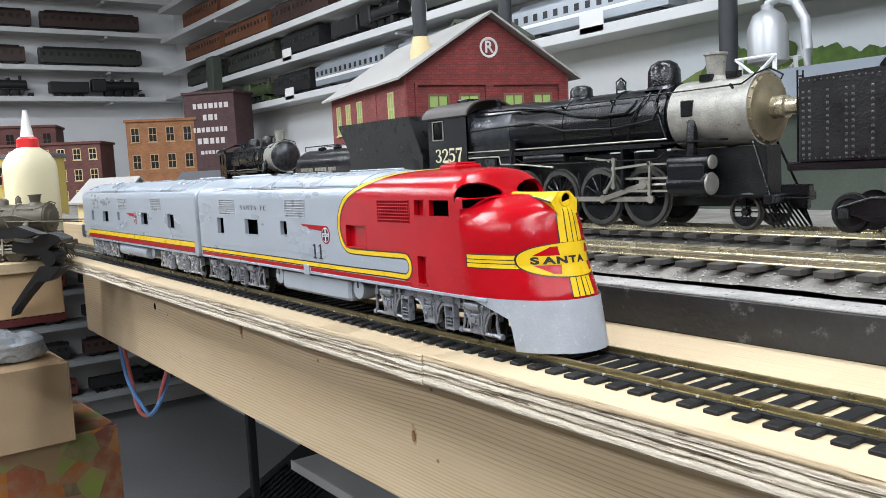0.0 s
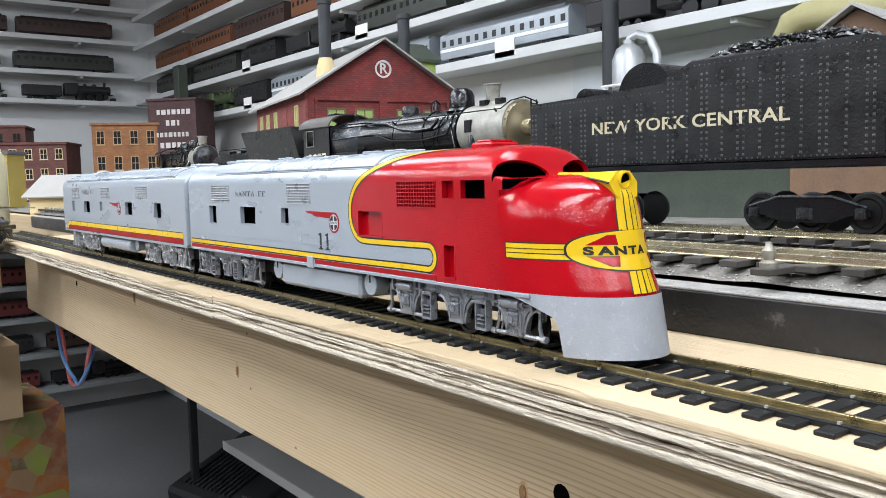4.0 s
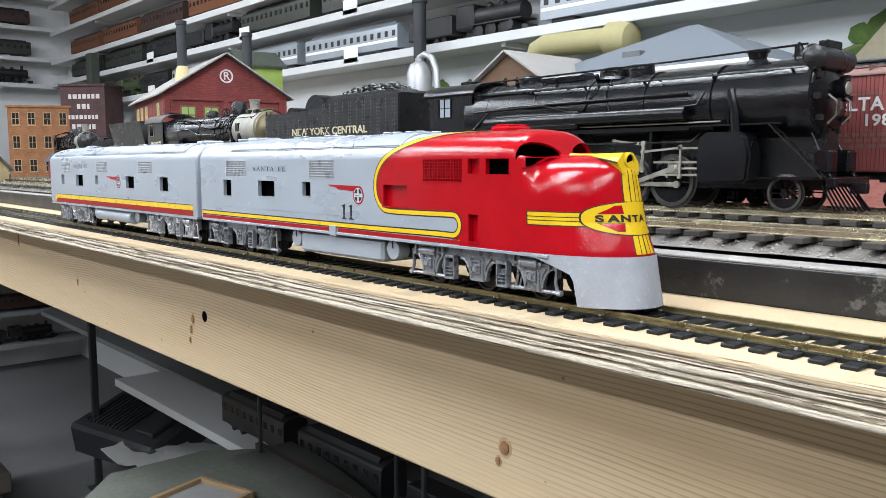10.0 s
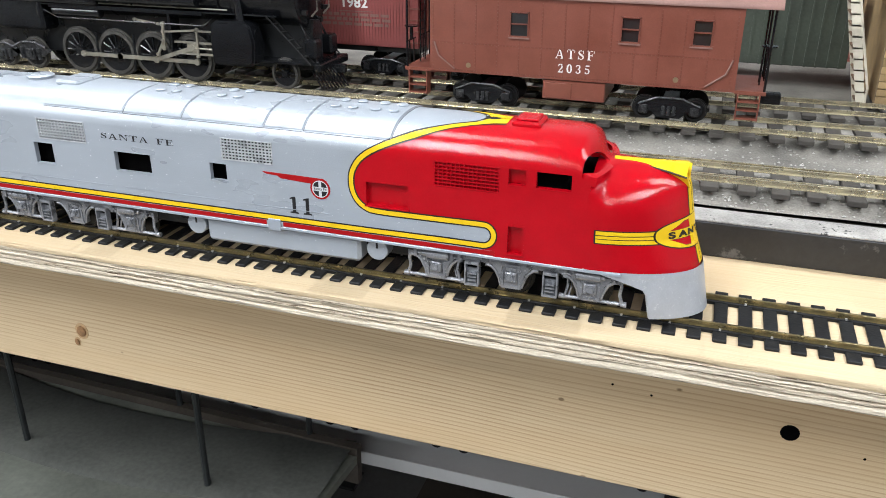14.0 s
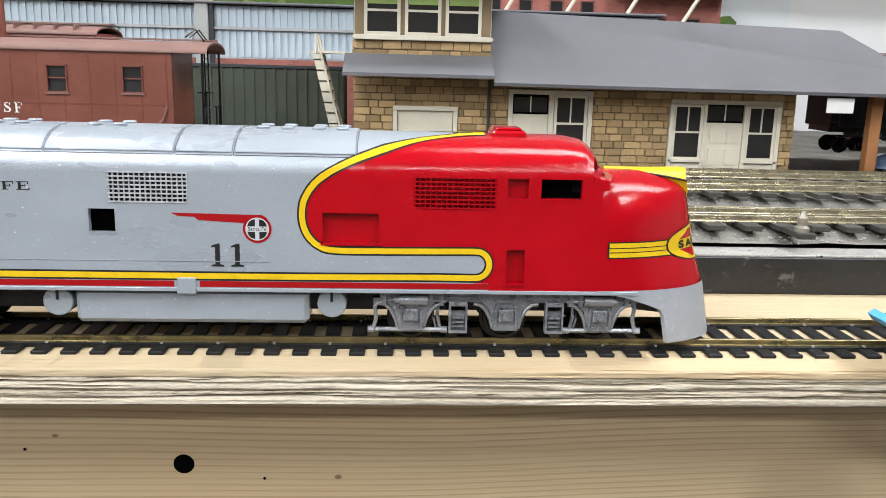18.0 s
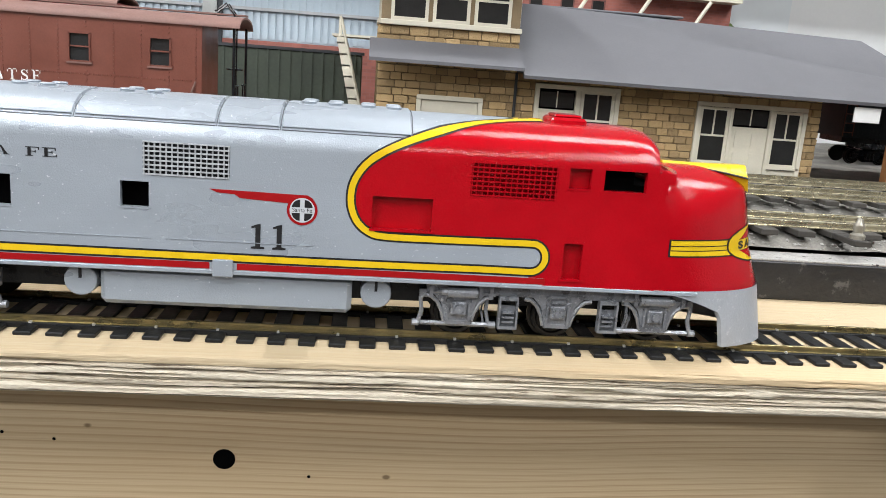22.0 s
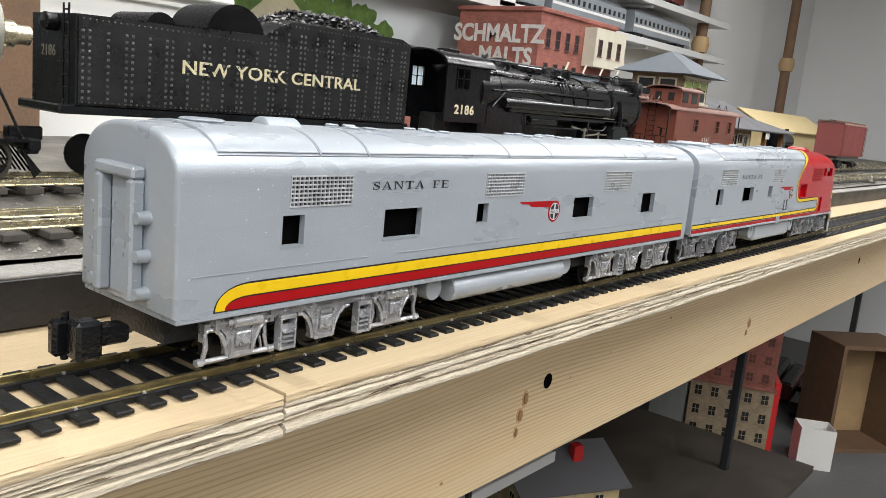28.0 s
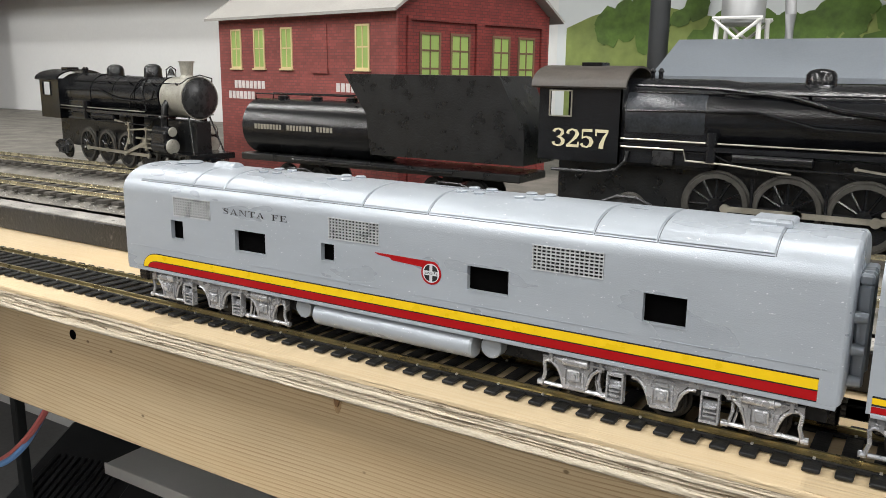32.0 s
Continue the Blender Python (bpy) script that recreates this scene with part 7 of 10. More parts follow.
T2.location = (-1.455, Y2, 0)
bm = B()
prism(bm, [(0.0, 0.0955), (0.312, 0.0955), (0.312, 0.166), (0.300, 0.170), (0.172, 0.170), (0.158, 0.163), (0.146, 0.1545), (0.0, 0.1520)], -0.0305, 0.0305)
bmesh.ops.bevel(bm, geom=[e_ for e_ in bm.edges if abs(e_.verts[0].co.y - e_.verts[1].co.y) < 1e-6], offset=0.0012, segments=2, affect="EDGES")
part("tank", bm, M_BLACK_MATT, T2)
bm = B()
cols = [0.006 + 0.0148 * i for i in range(21)]
for xq in cols:
    for o in ((0.0,) if cols.index(xq) % 2 else (-0.0022, 0.0022)):
        top = 0.149 if xq < 0.15 else 0.164
        nz = int((top - 0.100) / 0.0042)
        rivets(bm, [(xq + o, -0.0306, 0.100 + 0.0042 * k) for k in range(nz)], 0.0014)
rivets(bm, [(0.004 + 0.0042 * k, -0.0306, 0.0975) for k in range(73)] + [(0.004 + 0.0042 * k, -0.0306, 0.1495) for k in range(73)])
rivets(bm, [(0.150 + 0.0042 * k, -0.0306, 0.1655) for k in range(38)])
part("rivet", bm, M_RIVET, T2, "rows of rivet heads", kind="stuff")
lettering("railway_name", "NEW YORK CENTRAL", 0.0132, M_WORN_DECAL, T2, facing(0.162, -0.0309, 0.1255), 0.0002, 1.30, 1.04, bold=0.0002)
bm = B()
for x0 in (0.094, 0.112, 0.134, 0.152, 0.163):
    box(bm, x0, x0 + 0.0075, -0.0312, -0.0308, 0.1245, 0.1290)
part("lettering_wear", bm, M_BLACK_MATT, T2)
coal_heap(T2, 0.165, 0.300, 0.0265, 0.1635, 0.016, 3)
bm = B()
for xq, r in ((0.062, 0.0115), (0.124, 0.026)):
    prism(bm, [(xq + r * math.cos(t), 0.150 + (r * 0.95) * math.sin(t)) for t in [math.pi * i / 16 for i in range(17)]], -0.0245, 0.0245)
part("bunker_curve", bm, M_BLACK, T2)
block("deck", M_BLACK, T2, -0.010, 0.318, -0.029, 0.029, 0.0895, 0.0955, 0.001)
lettering("number", "2186", 0.010, M_LAMPGREY, T2, Matrix.Translation((-0.0006, 0.006, 0.128)) @ Matrix.Rotation(radians(-90), 4, "Z") @ FRONT, 0.0002)
for xq in (-0.003,):
    bm = B()
    for yq in (-0.026, -0.019):
        tube(bm, [(xq, yq, 0.094), (xq, yq, 0.158)], 0.0007, 5)
    for k in range(8):
        tube(bm, [(xq, -0.026, 0.098 + 0.008 * k), (xq, -0.019, 0.098 + 0.008 * k)], 0.0006, 5)
    part("ladder", bm, M_BLACK, T2)
part("rear_lamp", lathe(B(), (0.0, -0.004, 0.146), (-1, 0, 0), [(0, 0.0055), (0.008, 0.0060), (0.009, 0.0045)], 14), M_BLACK, T2)
for xq in (0.066, 0.258):
    freight_truck(T2, xq, RZ2, (-0.037, 0.0, 0.037), 0.0128, 0.0245, 0.003)
bm = B()
box(bm, -0.030, -0.008, -0.004, 0.004, 0.070, 0.079, 0.001)
part("coupler", bm, M_BLACK, T2)

M_BRASS_DULL = paint("dull_brown_brass", (0.095, 0.080, 0.052), 0.45, 0.4, 0.3, 800, 90, 0.3)
# front end of the large engine
part("headlamp_lens", lathe(B(), (0.4425, 0, 0.1375), (1, 0, 0), [(0, 0.0050), (0.0008, 0.0046), (0.0012, 0.002)], 16), M_LAMPGREY, E2, "pale headlamp glass")
for yq in (-0.012, 0.012):
    part("front_handrail", tube(B(), [(0.434, yq, 0.112), (0.440, yq, 0.118), (0.440, yq, 0.128), (0.434, yq, 0.133)], 0.0008, 6), M_BRASS, E2)
for k in range(10):
    an_ = 2 * math.pi * k / 10
    part("door_dog", box(B(), 0.430, 0.4345, 0.026 * math.cos(an_) - 0.002, 0.026 * math.cos(an_) + 0.002, 0.1315 + 0.026 * math.sin(an_) - 0.002, 0.1315 + 0.026 * math.sin(an_) + 0.002), M_WHEEL, E2)
block("number_board", M_BLACK, E2, 0.425, 0.432, -0.012, 0.012, 0.1655, 0.1725, 0.0006)
for yq in (-0.020, 0.020):
    part("marker_lamp", lathe(B(), (0.424, yq, 0.152), (1, 0, 0), [(0, 0.0028), (0.006, 0.0030), (0.0066, 0.002)], 10), M_LAMPGREY, E2)
# a third engine further along the curve
E3 = steam_engine("steam_locomotive", "small black steam engine with pale smokebox and brass front", dict(
    axis=0.134, boiler_r=0.0235, cab=(-0.078, -0.022), smoke=0.215, front=0.262, smoke_mat=M_SMOKEBOX, face_mat=M_IRONGREY,
    stack=0.238, stack_h=0.019, domes=[(0.075, 0.0105, 0.013), (0.165, 0.0105, 0.014)], bell=0.205, cab_z=(0.100, 0.152), cab_win=(-0.068, -0.046, 0.130, 0.147), cab_rise=0.013,
    board_z=0.1140, rail=RZ2, driver_r=0.0210, drivers=[0.030, 0.080, 0.130, 0.180], cyl=(0.212, 0.244), cyl_z=0.080, pilot_wheels=[(0.256, 0.0120)], trail_wheels=[(-0.030, 0.0120)], lamp=0.0, lamp_mat=M_BRASS_DARK, crank=-25))
E3.matrix_basis = pose(-2.590, Y2 + 0.045, 0, 0, 0, -9)

# ---------------------------------------------------------------- goods vehicles
M_CABOOSE = paint("oxide_red_paint", (0.175, 0.055, 0.036), 0.36, 0.0, 0.18, 900, 50, 0.2)
M_CAB_ROOF = paint("dusty_oxide_roof", (0.21, 0.115, 0.095), 0.65, 0.0, 0.2, 600, 40, 0.3)
M_BOXRED = paint("faded_red_planks", (0.245, 0.060, 0.055), 0.6, 0.0, 0.15, 500, 50, 0.3)

CB = thing("caboose", "dark oxide red caboose with cupola and end platforms", "railway wagon", "wagons on the layout")
CB.location = (-0.5415, Y2 + 0.003, 0)
L, CW = 0.2475, 0.0315
wins = [(0.0685, 0.0845, 0.1085, 0.1275), (0.1575, 0.1725, 0.1090, 0.1280), (0.2115, 0.2265, 0.1095, 0.1285)]
for s in (-1, 1):
    bm = B()
    xs = sorted({0.0, L} | {v for w in wins for v in w[:2]})
    ys = sorted((s * CW, s * (CW - 0.0015)))
    for a, b in zip(xs, xs[1:]):
        w = next((w for w in wins if abs(w[0] - a) < 1e-6), None)
        if w:
            box(bm, a, b, ys[0], ys[1], 0.0755, w[2])
            box(bm, a, b, ys[0], ys[1], w[3], 0.1385)
        else:
            box(bm, a, b, ys[0], ys[1], 0.0755, 0.1385)
    bmesh.ops.remove_doubles(bm, verts=bm.verts, dist=1e-6)
    part("side_wall", bm, M_CABOOSE, CB)
    for w in wins:
        bm = B()
        yo = s * (CW + 0.0003)
        for a, b, c, f in ((w[0] - 0.0012, w[1] + 0.0012, w[2] - 0.0016, w[2]), (w[0], w[1], w[3] - 0.001, w[3]), (w[0], w[0] + 0.001, w[2], w[3]), (w[1] - 0.001, w[1], w[2], w[3]), (w[0], w[1], (w[2] + w[3]) / 2 - 0.0005, (w[2] + w[3]) / 2 + 0.0005)):
            box(bm, a, b, yo - 0.0009, yo + 0.0006, c, f)
        fr = part("window", bm, M_CABOOSE, CB)
        part("pane", box(B(), w[0], w[1], s * (CW - 0.0012) - 0.0002, s * (CW - 0.0012) + 0.0002, w[2], w[3]), M_WINDOW, fr)
        part("sill", box(B(), w[0] - 0.001, w[1] + 0.001, yo - 0.0013, yo + 0.0013, w[2] - 0.0022, w[2] - 0.0010), M_CAB_ROOF, fr)
bm = B()
for xq in [0.003 + 0.0185 * i for i in range(14)]:
    rivets(bm, [(xq, -CW - 0.0002, 0.078 + 0.0030 * k) for k in range(20) if not any(w[0] - 0.002 < xq < w[1] + 0.002 and w[2] - 0.003 < 0.078 + 0.003 * k < w[3] + 0.002 for w in wins)], 0.0008)
rivets(bm, [(0.003 + 0.0030 * k, -CW - 0.0002, 0.1000) for k in range(81)], 0.0008)
rivets(bm, [(0.003 + 0.0030 * k, -CW - 0.0002, 0.0775) for k in range(81)], 0.0008)
part("rivet", bm, M_CABOOSE, CB, "lines of rivets", kind="stuff")
for xq in (0.0, L):
    block("end_wall", M_CABOOSE, CB, min(xq, xq + (0.0015 if xq == 0 else -0.0015)), max(xq, xq + (0.0015 if xq == 0 else -0.0015)), -CW + 0.001, CW - 0.001, 0.0755, 0.142)


def wagon_roof(x0, x1, w, z0, rise):
    pr = [(w * math.cos(t), z0 + rise * math.sin(t)) for t in [math.pi * i / 12 for i in range(13)]]
    return prism(B(), pr + [(p[0], p[1] - 0.0014) for p in pr[::-1]], x0, x1, "yz")


part("roof", wagon_roof(-0.026, L + 0.026, CW * 1.06, 0.1395, 0.0075), M_CAB_ROOF, CB)
part("roof_walk", box(B(), -0.026, 0.030, -0.006, 0.006, 0.1475, 0.1487), M_CAB_ROOF, CB)
part("roof_walk", box(B(), 0.098, L + 0.026, -0.006, 0.006, 0.1475, 0.1487), M_CAB_ROOF, CB)
cup = part("cupola", box(B(), 0.020, 0.090, -0.0265, 0.0265, 0.144, 0.1690, 0.001), M_CABOOSE, CB)
for w0 in (0.0245, 0.0585):
    for s in (-1, 1):
        part("cupola_window", box(B(), w0, w0 + 0.020, s * 0.0268 - 0.0004, s * 0.0268 + 0.0004, 0.1505, 0.1645), M_WINDOW, cup)
for xq in (0.0198, 0.0902):
    for yq in (-0.015, 0.006):
        part("cupola_window", box(B(), xq - 0.0004, xq + 0.0004, yq, yq + 0.010, 0.152, 0.164), M_WINDOW, cup)
part("cupola_roof", wagon_roof(0.013, 0.097, 0.0295, 0.1685, 0.006), M_CAB_ROOF, cup)
part("smoke_jack", cyl(B(), (0.120, -0.010, 0.146), (0.120, -0.010, 0.176), 0.0022, n=10), M_CABOOSE, CB)
part("smoke_cap", lathe(B(), (0.120, -0.010, 0.1745), (0, 0, 1), [(0, 0.003), (0.002, 0.0042), (0.003, 0.002)], 12), M_CABOOSE, CB)
for s, xq in ((-1, 0.0), (1, L)):
    block("platform", M_CABOOSE, CB, min(xq, xq + s * 0.023), max(xq, xq + s * 0.023), -CW, CW, 0.0745, 0.0772)
    for yq in (-1, 1):
        part("roof_post", tube(B(), [(xq + s * 0.0215, yq * 0.029, 0.0760), (xq + s * 0.0215, yq * 0.029, 0.1395)], 0.0010, 6), M_BLACK, CB)
        bm = B()
        for k in range(3):
            box(bm, min(xq + s * 0.003, xq + s * 0.019), max(xq + s * 0.003, xq + s * 0.019), min(yq * (CW - 0.008), yq * (CW + 0.002)), max(yq * (CW - 0.008), yq * (CW + 0.002)), 0.0555 + 0.0065 * k, 0.0566 + 0.0065 * k)
        box(bm, xq + s * 0.003 - 0.0005, xq + s * 0.003 + 0.0005, min(yq * (CW - 0.008), yq * (CW + 0.001)), max(yq * (CW - 0.008), yq * (CW + 0.001)), 0.0545, 0.0760)
        box(bm, xq + s * 0.019 - 0.0005, xq + s * 0.019 + 0.0005, min(yq * (CW - 0.008), yq * (CW + 0.001)), max(yq * (CW - 0.008), yq * (CW + 0.001)), 0.0545, 0.0760)
        part("steps", bm, M_CABOOSE, CB)
    for yq in (-0.022, -0.012, 0.012, 0.022):
        part("rail_post", tube(B(), [(xq + s * 0.022, yq, 0.077), (xq + s * 0.022, yq, 0.098)], 0.0006, 5), M_BLACK, CB)
    for yq in (-0.030, 0.008):
        part("platform_rail", tube(B(), [(xq + s * 0.022, yq, 0.098), (xq + s * 0.022, yq + 0.022, 0.098)], 0.0007, 5), M_BLACK, CB)
    bm = B()
    for yq in (-0.006, 0.006):
        tube(bm, [(xq + s * 0.018, yq - 0.0, 0.077), (xq + s * 0.018, yq, 0.148), (xq + s * 0.012, yq, 0.156), (xq + s * 0.004, yq, 0.150)], 0.0007, 5)
    for k in range(9):
        tube(bm, [(xq + s * 0.018, -0.006, 0.082 + 0.0075 * k), (xq + s * 0.018, 0.006, 0.082 + 0.0075 * k)], 0.0005, 5)
    part("ladder", bm, M_BLACK, CB)
    bm = B()
    lathe(bm, (xq + s * 0.021, -0.020, 0.099), (0, 0, 1), [(0, 0.0015), (0.010, 0.0015), (0.0105, 0.006), (0.0115, 0.006)], 14)
    part("brake_wheel", bm, M_BLACK, CB)
    part("coupler", box(B(), min(xq + s * 0.020, xq + s * 0.036), max(xq + s * 0.020, xq + s * 0.036), -0.004, 0.004, 0.062, 0.071, 0.001), M_BLACK, CB)
block("tool_box", M_CABOOSE, CB, 0.098, 0.149, -CW + 0.001, CW - 0.001, 0.0590, 0.0745, 0.0006)
block("tool_box_door", M_CABOOSE, CB, 0.100, 0.122, -CW + 0.0002, -CW + 0.002, 0.0600, 0.0725, 0.0004)
serif_words("railway_name", "ATSF", 0.0076, 0.0315, M_DECAL_WHITE, CB, facing(0.123, -CW - 0.0002, 0.0965), 0.92)
serif_words("number", "2035", 0.0072, 0.0265, M_DECAL_WHITE, CB, facing(0.123, -CW - 0.0002, 0.0850), 0.85)
for xq, s in ((0.004, 1), (L - 0.004, -1)):
    part("grab_iron", tube(B(), [(xq, -CW - 0.001, 0.100), (xq + s * 0.004, -CW - 0.0014, 0.089), (xq + s * 0.018, -CW - 0.001, 0.0785)], 0.0008, 5), M_CAB_ROOF, CB)
for xq in (0.034, 0.203):
    part("route_plate", lathe(B(), (xq, -CW + 0.0001, 0.082), (0, -1, 0), [(0, 0.0022), (0.0004, 0.0022)], 12), M_BRASS_DARK, CB)
for xq in (0.045, 0.200):
    freight_truck(CB, xq, RZ2, (-0.020, 0.020), 0.0088, 0.0235, 0.002)


def boxcar(x, words, length, label, m_side=None, m_roof=None):
    c = thing("boxcar", label, "railway wagon", "wagons on the layout")
    c.location = (x, 0.352, 0)
    bm = B()
    box(bm, 0, length, -0.0305, 0.0305, 0.076, 0.1530, 0.0006)
    part("body", bm, (m_side or M_BOXRED), c)
    n = int(length / 0.0031)
    bm = B()
    for i in range(n):
        xx = length * i / n
        box(bm, xx + 0.0002, xx + length / n - 0.0004, -0.0311, -0.0300, 0.0775, 0.1515)
    part("board", bm, (m_side or M_BOXRED), c, "narrow vertical side boards", kind="stuff")
    part("roof", wagon_roof(-0.003, length + 0.003, 0.0325, 0.1525, 0.0065), m_roof or M_CAB_ROOF, c)
    bm = B()
    for i in range(12):
        box(bm, length * i / 12, length * i / 12 + 0.0012, -0.031, 0.031, 0.1535, 0.1592)
    part("roof_rib", bm, M_CAB_ROOF, c)
    block("roof_walk", M_CAB_ROOF, c, -0.006, length + 0.006, -0.006, 0.006, 0.1600, 0.1613)
    for xq in (0.003, length - 0.003):
        bm = B()
        for o in (-0.006, 0.006):
            tube(bm, [(xq + o, -0.0325, 0.078), (xq + o, -0.0325, 0.150)], 0.0006, 5)
        for k in range(7):
            tube(bm, [(xq - 0.006, -0.0325, 0.082 + 0.0105 * k), (xq + 0.006, -0.0325, 0.082 + 0.0105 * k)], 0.0006, 5)
        part("ladder", bm, M_CABOOSE, c)
    if words:
        lettering("railway_name", words[0], 0.0145, M_DECAL_WHITE, c, facing(length - 0.066, -0.0313, 0.1285), 0.0002, 1.0, 1.08, bold=0.0003)
        lettering("stencil_number", words[1], 0.0125, M_DECAL_WHITE, c, facing(length - 0.066, -0.0313, 0.1160), 0.0002, 1.1, 1.05, bold=0.0003)
        bm = B()
        box(bm, length - 0.108, length - 0.022, -0.0316, -0.0310, 0.1362, 0.1370)
        box(bm, length - 0.082, length - 0.046, -0.0316, -0.0310, 0.1082, 0.1088)
        r = random.Random(4)
        for z in (0.1040, 0.0995, 0.0950):
            xx = length - 0.100
            while xx < length - 0.032:
                w = r.uniform(0.003, 0.010)
                box(bm, xx, xx + w, -0.0315, -0.0310, z, z + 0.0026)
                xx += w + 0.002
        part("stencil", bm, M_CAB_ROOF, c, "small unreadable white stencils", kind="stuff")
    block("underframe", M_BLACK_MATT, c, 0.002, length - 0.002, -0.024, 0.024, 0.070, 0.0765)
    for xq in (0.040, length - 0.040):
        freight_truck(c, xq, RZ3, (-0.018, 0.018), 0.0088, 0.0225)
    return c


boxcar(-0.815, ("DELTA LINES", "1982"), 0.232, "faded red boarded boxcar with white stencilled lettering")
boxcar(-0.570, None, 0.192, "plain faded red boxcar behind the caboose")

# ---------------------------------------------------------------- buildings of the layout


def brickwork(name, brick, mortar, w=0.0046, h=0.0017, rough=0.75):
    m, nt, bs = shade_nodes(name)
    tc = nt.nodes.new("ShaderNodeTexCoord")
    sep = nt.nodes.new("ShaderNodeSeparateXYZ")
    link(nt, tc.outputs["Object"], sep.inputs[0])
    add = nt.nodes.new("ShaderNodeMath")
    add.operation = "ADD"
    link(nt, sep.outputs["X"], add.inputs[0])
    link(nt, sep.outputs["Y"], add.inputs[1])
    comb = nt.nodes.new("ShaderNodeCombineXYZ")
    link(nt, add.outputs[0], comb.inputs["X"])
    link(nt, sep.outputs["Z"], comb.inputs["Y"])
    br = nt.nodes.new("ShaderNodeTexBrick")
    br.inputs["Scale"].default_value = 1.0
    br.inputs["Brick Width"].default_value = w
    br.inputs["Row Height"].default_value = h
    br.inputs["Mortar Size"].default_value = h * 0.11
    br.inputs["Color1"].default_value = (*brick, 1)
    br.inputs["Color2"].default_value = (*(c * 0.72 for c in brick), 1)
    br.inputs["Mortar"].default_value = (*mortar, 1)
    link(nt, comb.outputs[0], br.inputs["Vector"])
    stain = ramp(nt, noise_tex(nt, coords(nt), 24, 4), [(0.3, (0.75, 0.75, 0.75)), (0.7, (1.1, 1.1, 1.1))])
    link(nt, mixed(nt, 1.0, br.outputs["Color"], stain, "MULTIPLY"), bs.inputs["Base Color"])
    bs.inputs["Roughness"].default_value = rough
    bumped(nt, bs, br.outputs["Fac"], -0.4, 0.0006)
    return m


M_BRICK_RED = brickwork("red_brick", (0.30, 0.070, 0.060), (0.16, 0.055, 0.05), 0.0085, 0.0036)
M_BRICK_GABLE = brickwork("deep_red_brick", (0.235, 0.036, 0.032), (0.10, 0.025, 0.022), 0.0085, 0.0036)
M_BRICK_DULL = brickwork("dull_red_brick", (0.16, 0.055, 0.045), (0.10, 0.05, 0.04), 0.010, 0.004)
M_BRICK_ORANGE = brickwork("orange_brick", (0.36, 0.15, 0.055), (0.25, 0.13, 0.06), 0.012, 0.005)
M_BRICK_PURPLE = brickwork("purple_brick", (0.095, 0.045, 0.045), (0.07, 0.04, 0.04), 0.012, 0.005)
M_BRICK_SALMON = brickwork("salmon_brick", (0.36, 0.12, 0.09), (0.30, 0.12, 0.10), 0.010, 0.004)
M_SLATE = paint("grey_card_roof", (0.125, 0.125, 0.135), 0.75, 0.0, 0.10, 500, 14, 0.2)
M_SLATE_PALE = paint("pale_grey_roof", (0.15, 0.17, 0.195), 0.75, 0.0, 0.12, 400, 14, 0.2)
M_ROOF_DUSTY = paint("dusty_grey_roof", (0.33, 0.32, 0.30), 0.8, 0.0, 0.15, 400, 20, 0.2)
M_STONE = paint("yellow_sandstone", (0.42, 0.290, 0.140), 0.8, 0.0, 0.52, 700, 90, 0.8, dust=0.6)
M_MORTAR = paint("tan_mortar", (0.22, 0.16, 0.09), 0.9, 0.0, 0.2, 500, 40, 0.3)
M_TRIM = paint("cream_trim", (0.62, 0.58, 0.47), 0.55, 0.0, 0.08, 500, 40, 0.1)
M_WHITE = paint("white_card", (0.78, 0.78, 0.76), 0.7, 0.0, 0.05, 300, 10, 0.05)
M_CREAM = paint("cream_card", (0.62, 0.50, 0.27), 0.7, 0.0, 0.1, 300, 20, 0.1)
M_YELLOWHOUSE = paint("yellow_card", (0.55, 0.42, 0.10), 0.7, 0.0, 0.1, 300, 20, 0.1)
M_TAN = paint("tan_card", (0.40, 0.27, 0.14), 0.7, 0.0, 0.15, 300, 20, 0.1)
M_CORR = paint("pale_blue_sheet", (0.46, 0.54, 0.60), 0.5, 0.1, 0.10, 400, 14, 0.1)
M_PIER = paint("grey_concrete_pier", (0.33, 0.34, 0.33), 0.8, 0.0, 0.15, 300, 30, 0.2)
M_BOARDGREEN = paint("dark_green_boards", (0.050, 0.062, 0.045), 0.7, 0.0, 0.35, 300, 30, 0.2)
M_STEEL = paint("galvanised_grey", (0.42, 0.43, 0.44), 0.4, 0.5, 0.12)
M_STACKBLACK = paint("sooty_stack", (0.035, 0.038, 0.042), 0.55, 0.2, 0.2)
M_LETTER = paint("painted_white_letters", (0.62, 0.58, 0.56), 0.7, 0.0, 0.2, 500, 90, 0.0)
M_GREEN_SIGN = paint("green_panel", (0.30, 0.42, 0.08), 0.6, 0.0, 0.15)
M_POST = paint("orange_brown_post", (0.34, 0.15, 0.055), 0.6, 0.0, 0.2, 300, 30, 0.2)
M_AWNING = paint("dull_green_awning", (0.06, 0.12, 0.085), 0.7, 0.0, 0.15)
M_WOODBROWN = paint("weathered_brown_boards", (0.16, 0.095, 0.055), 0.8, 0.0, 0.3, 300, 30, 0.3)


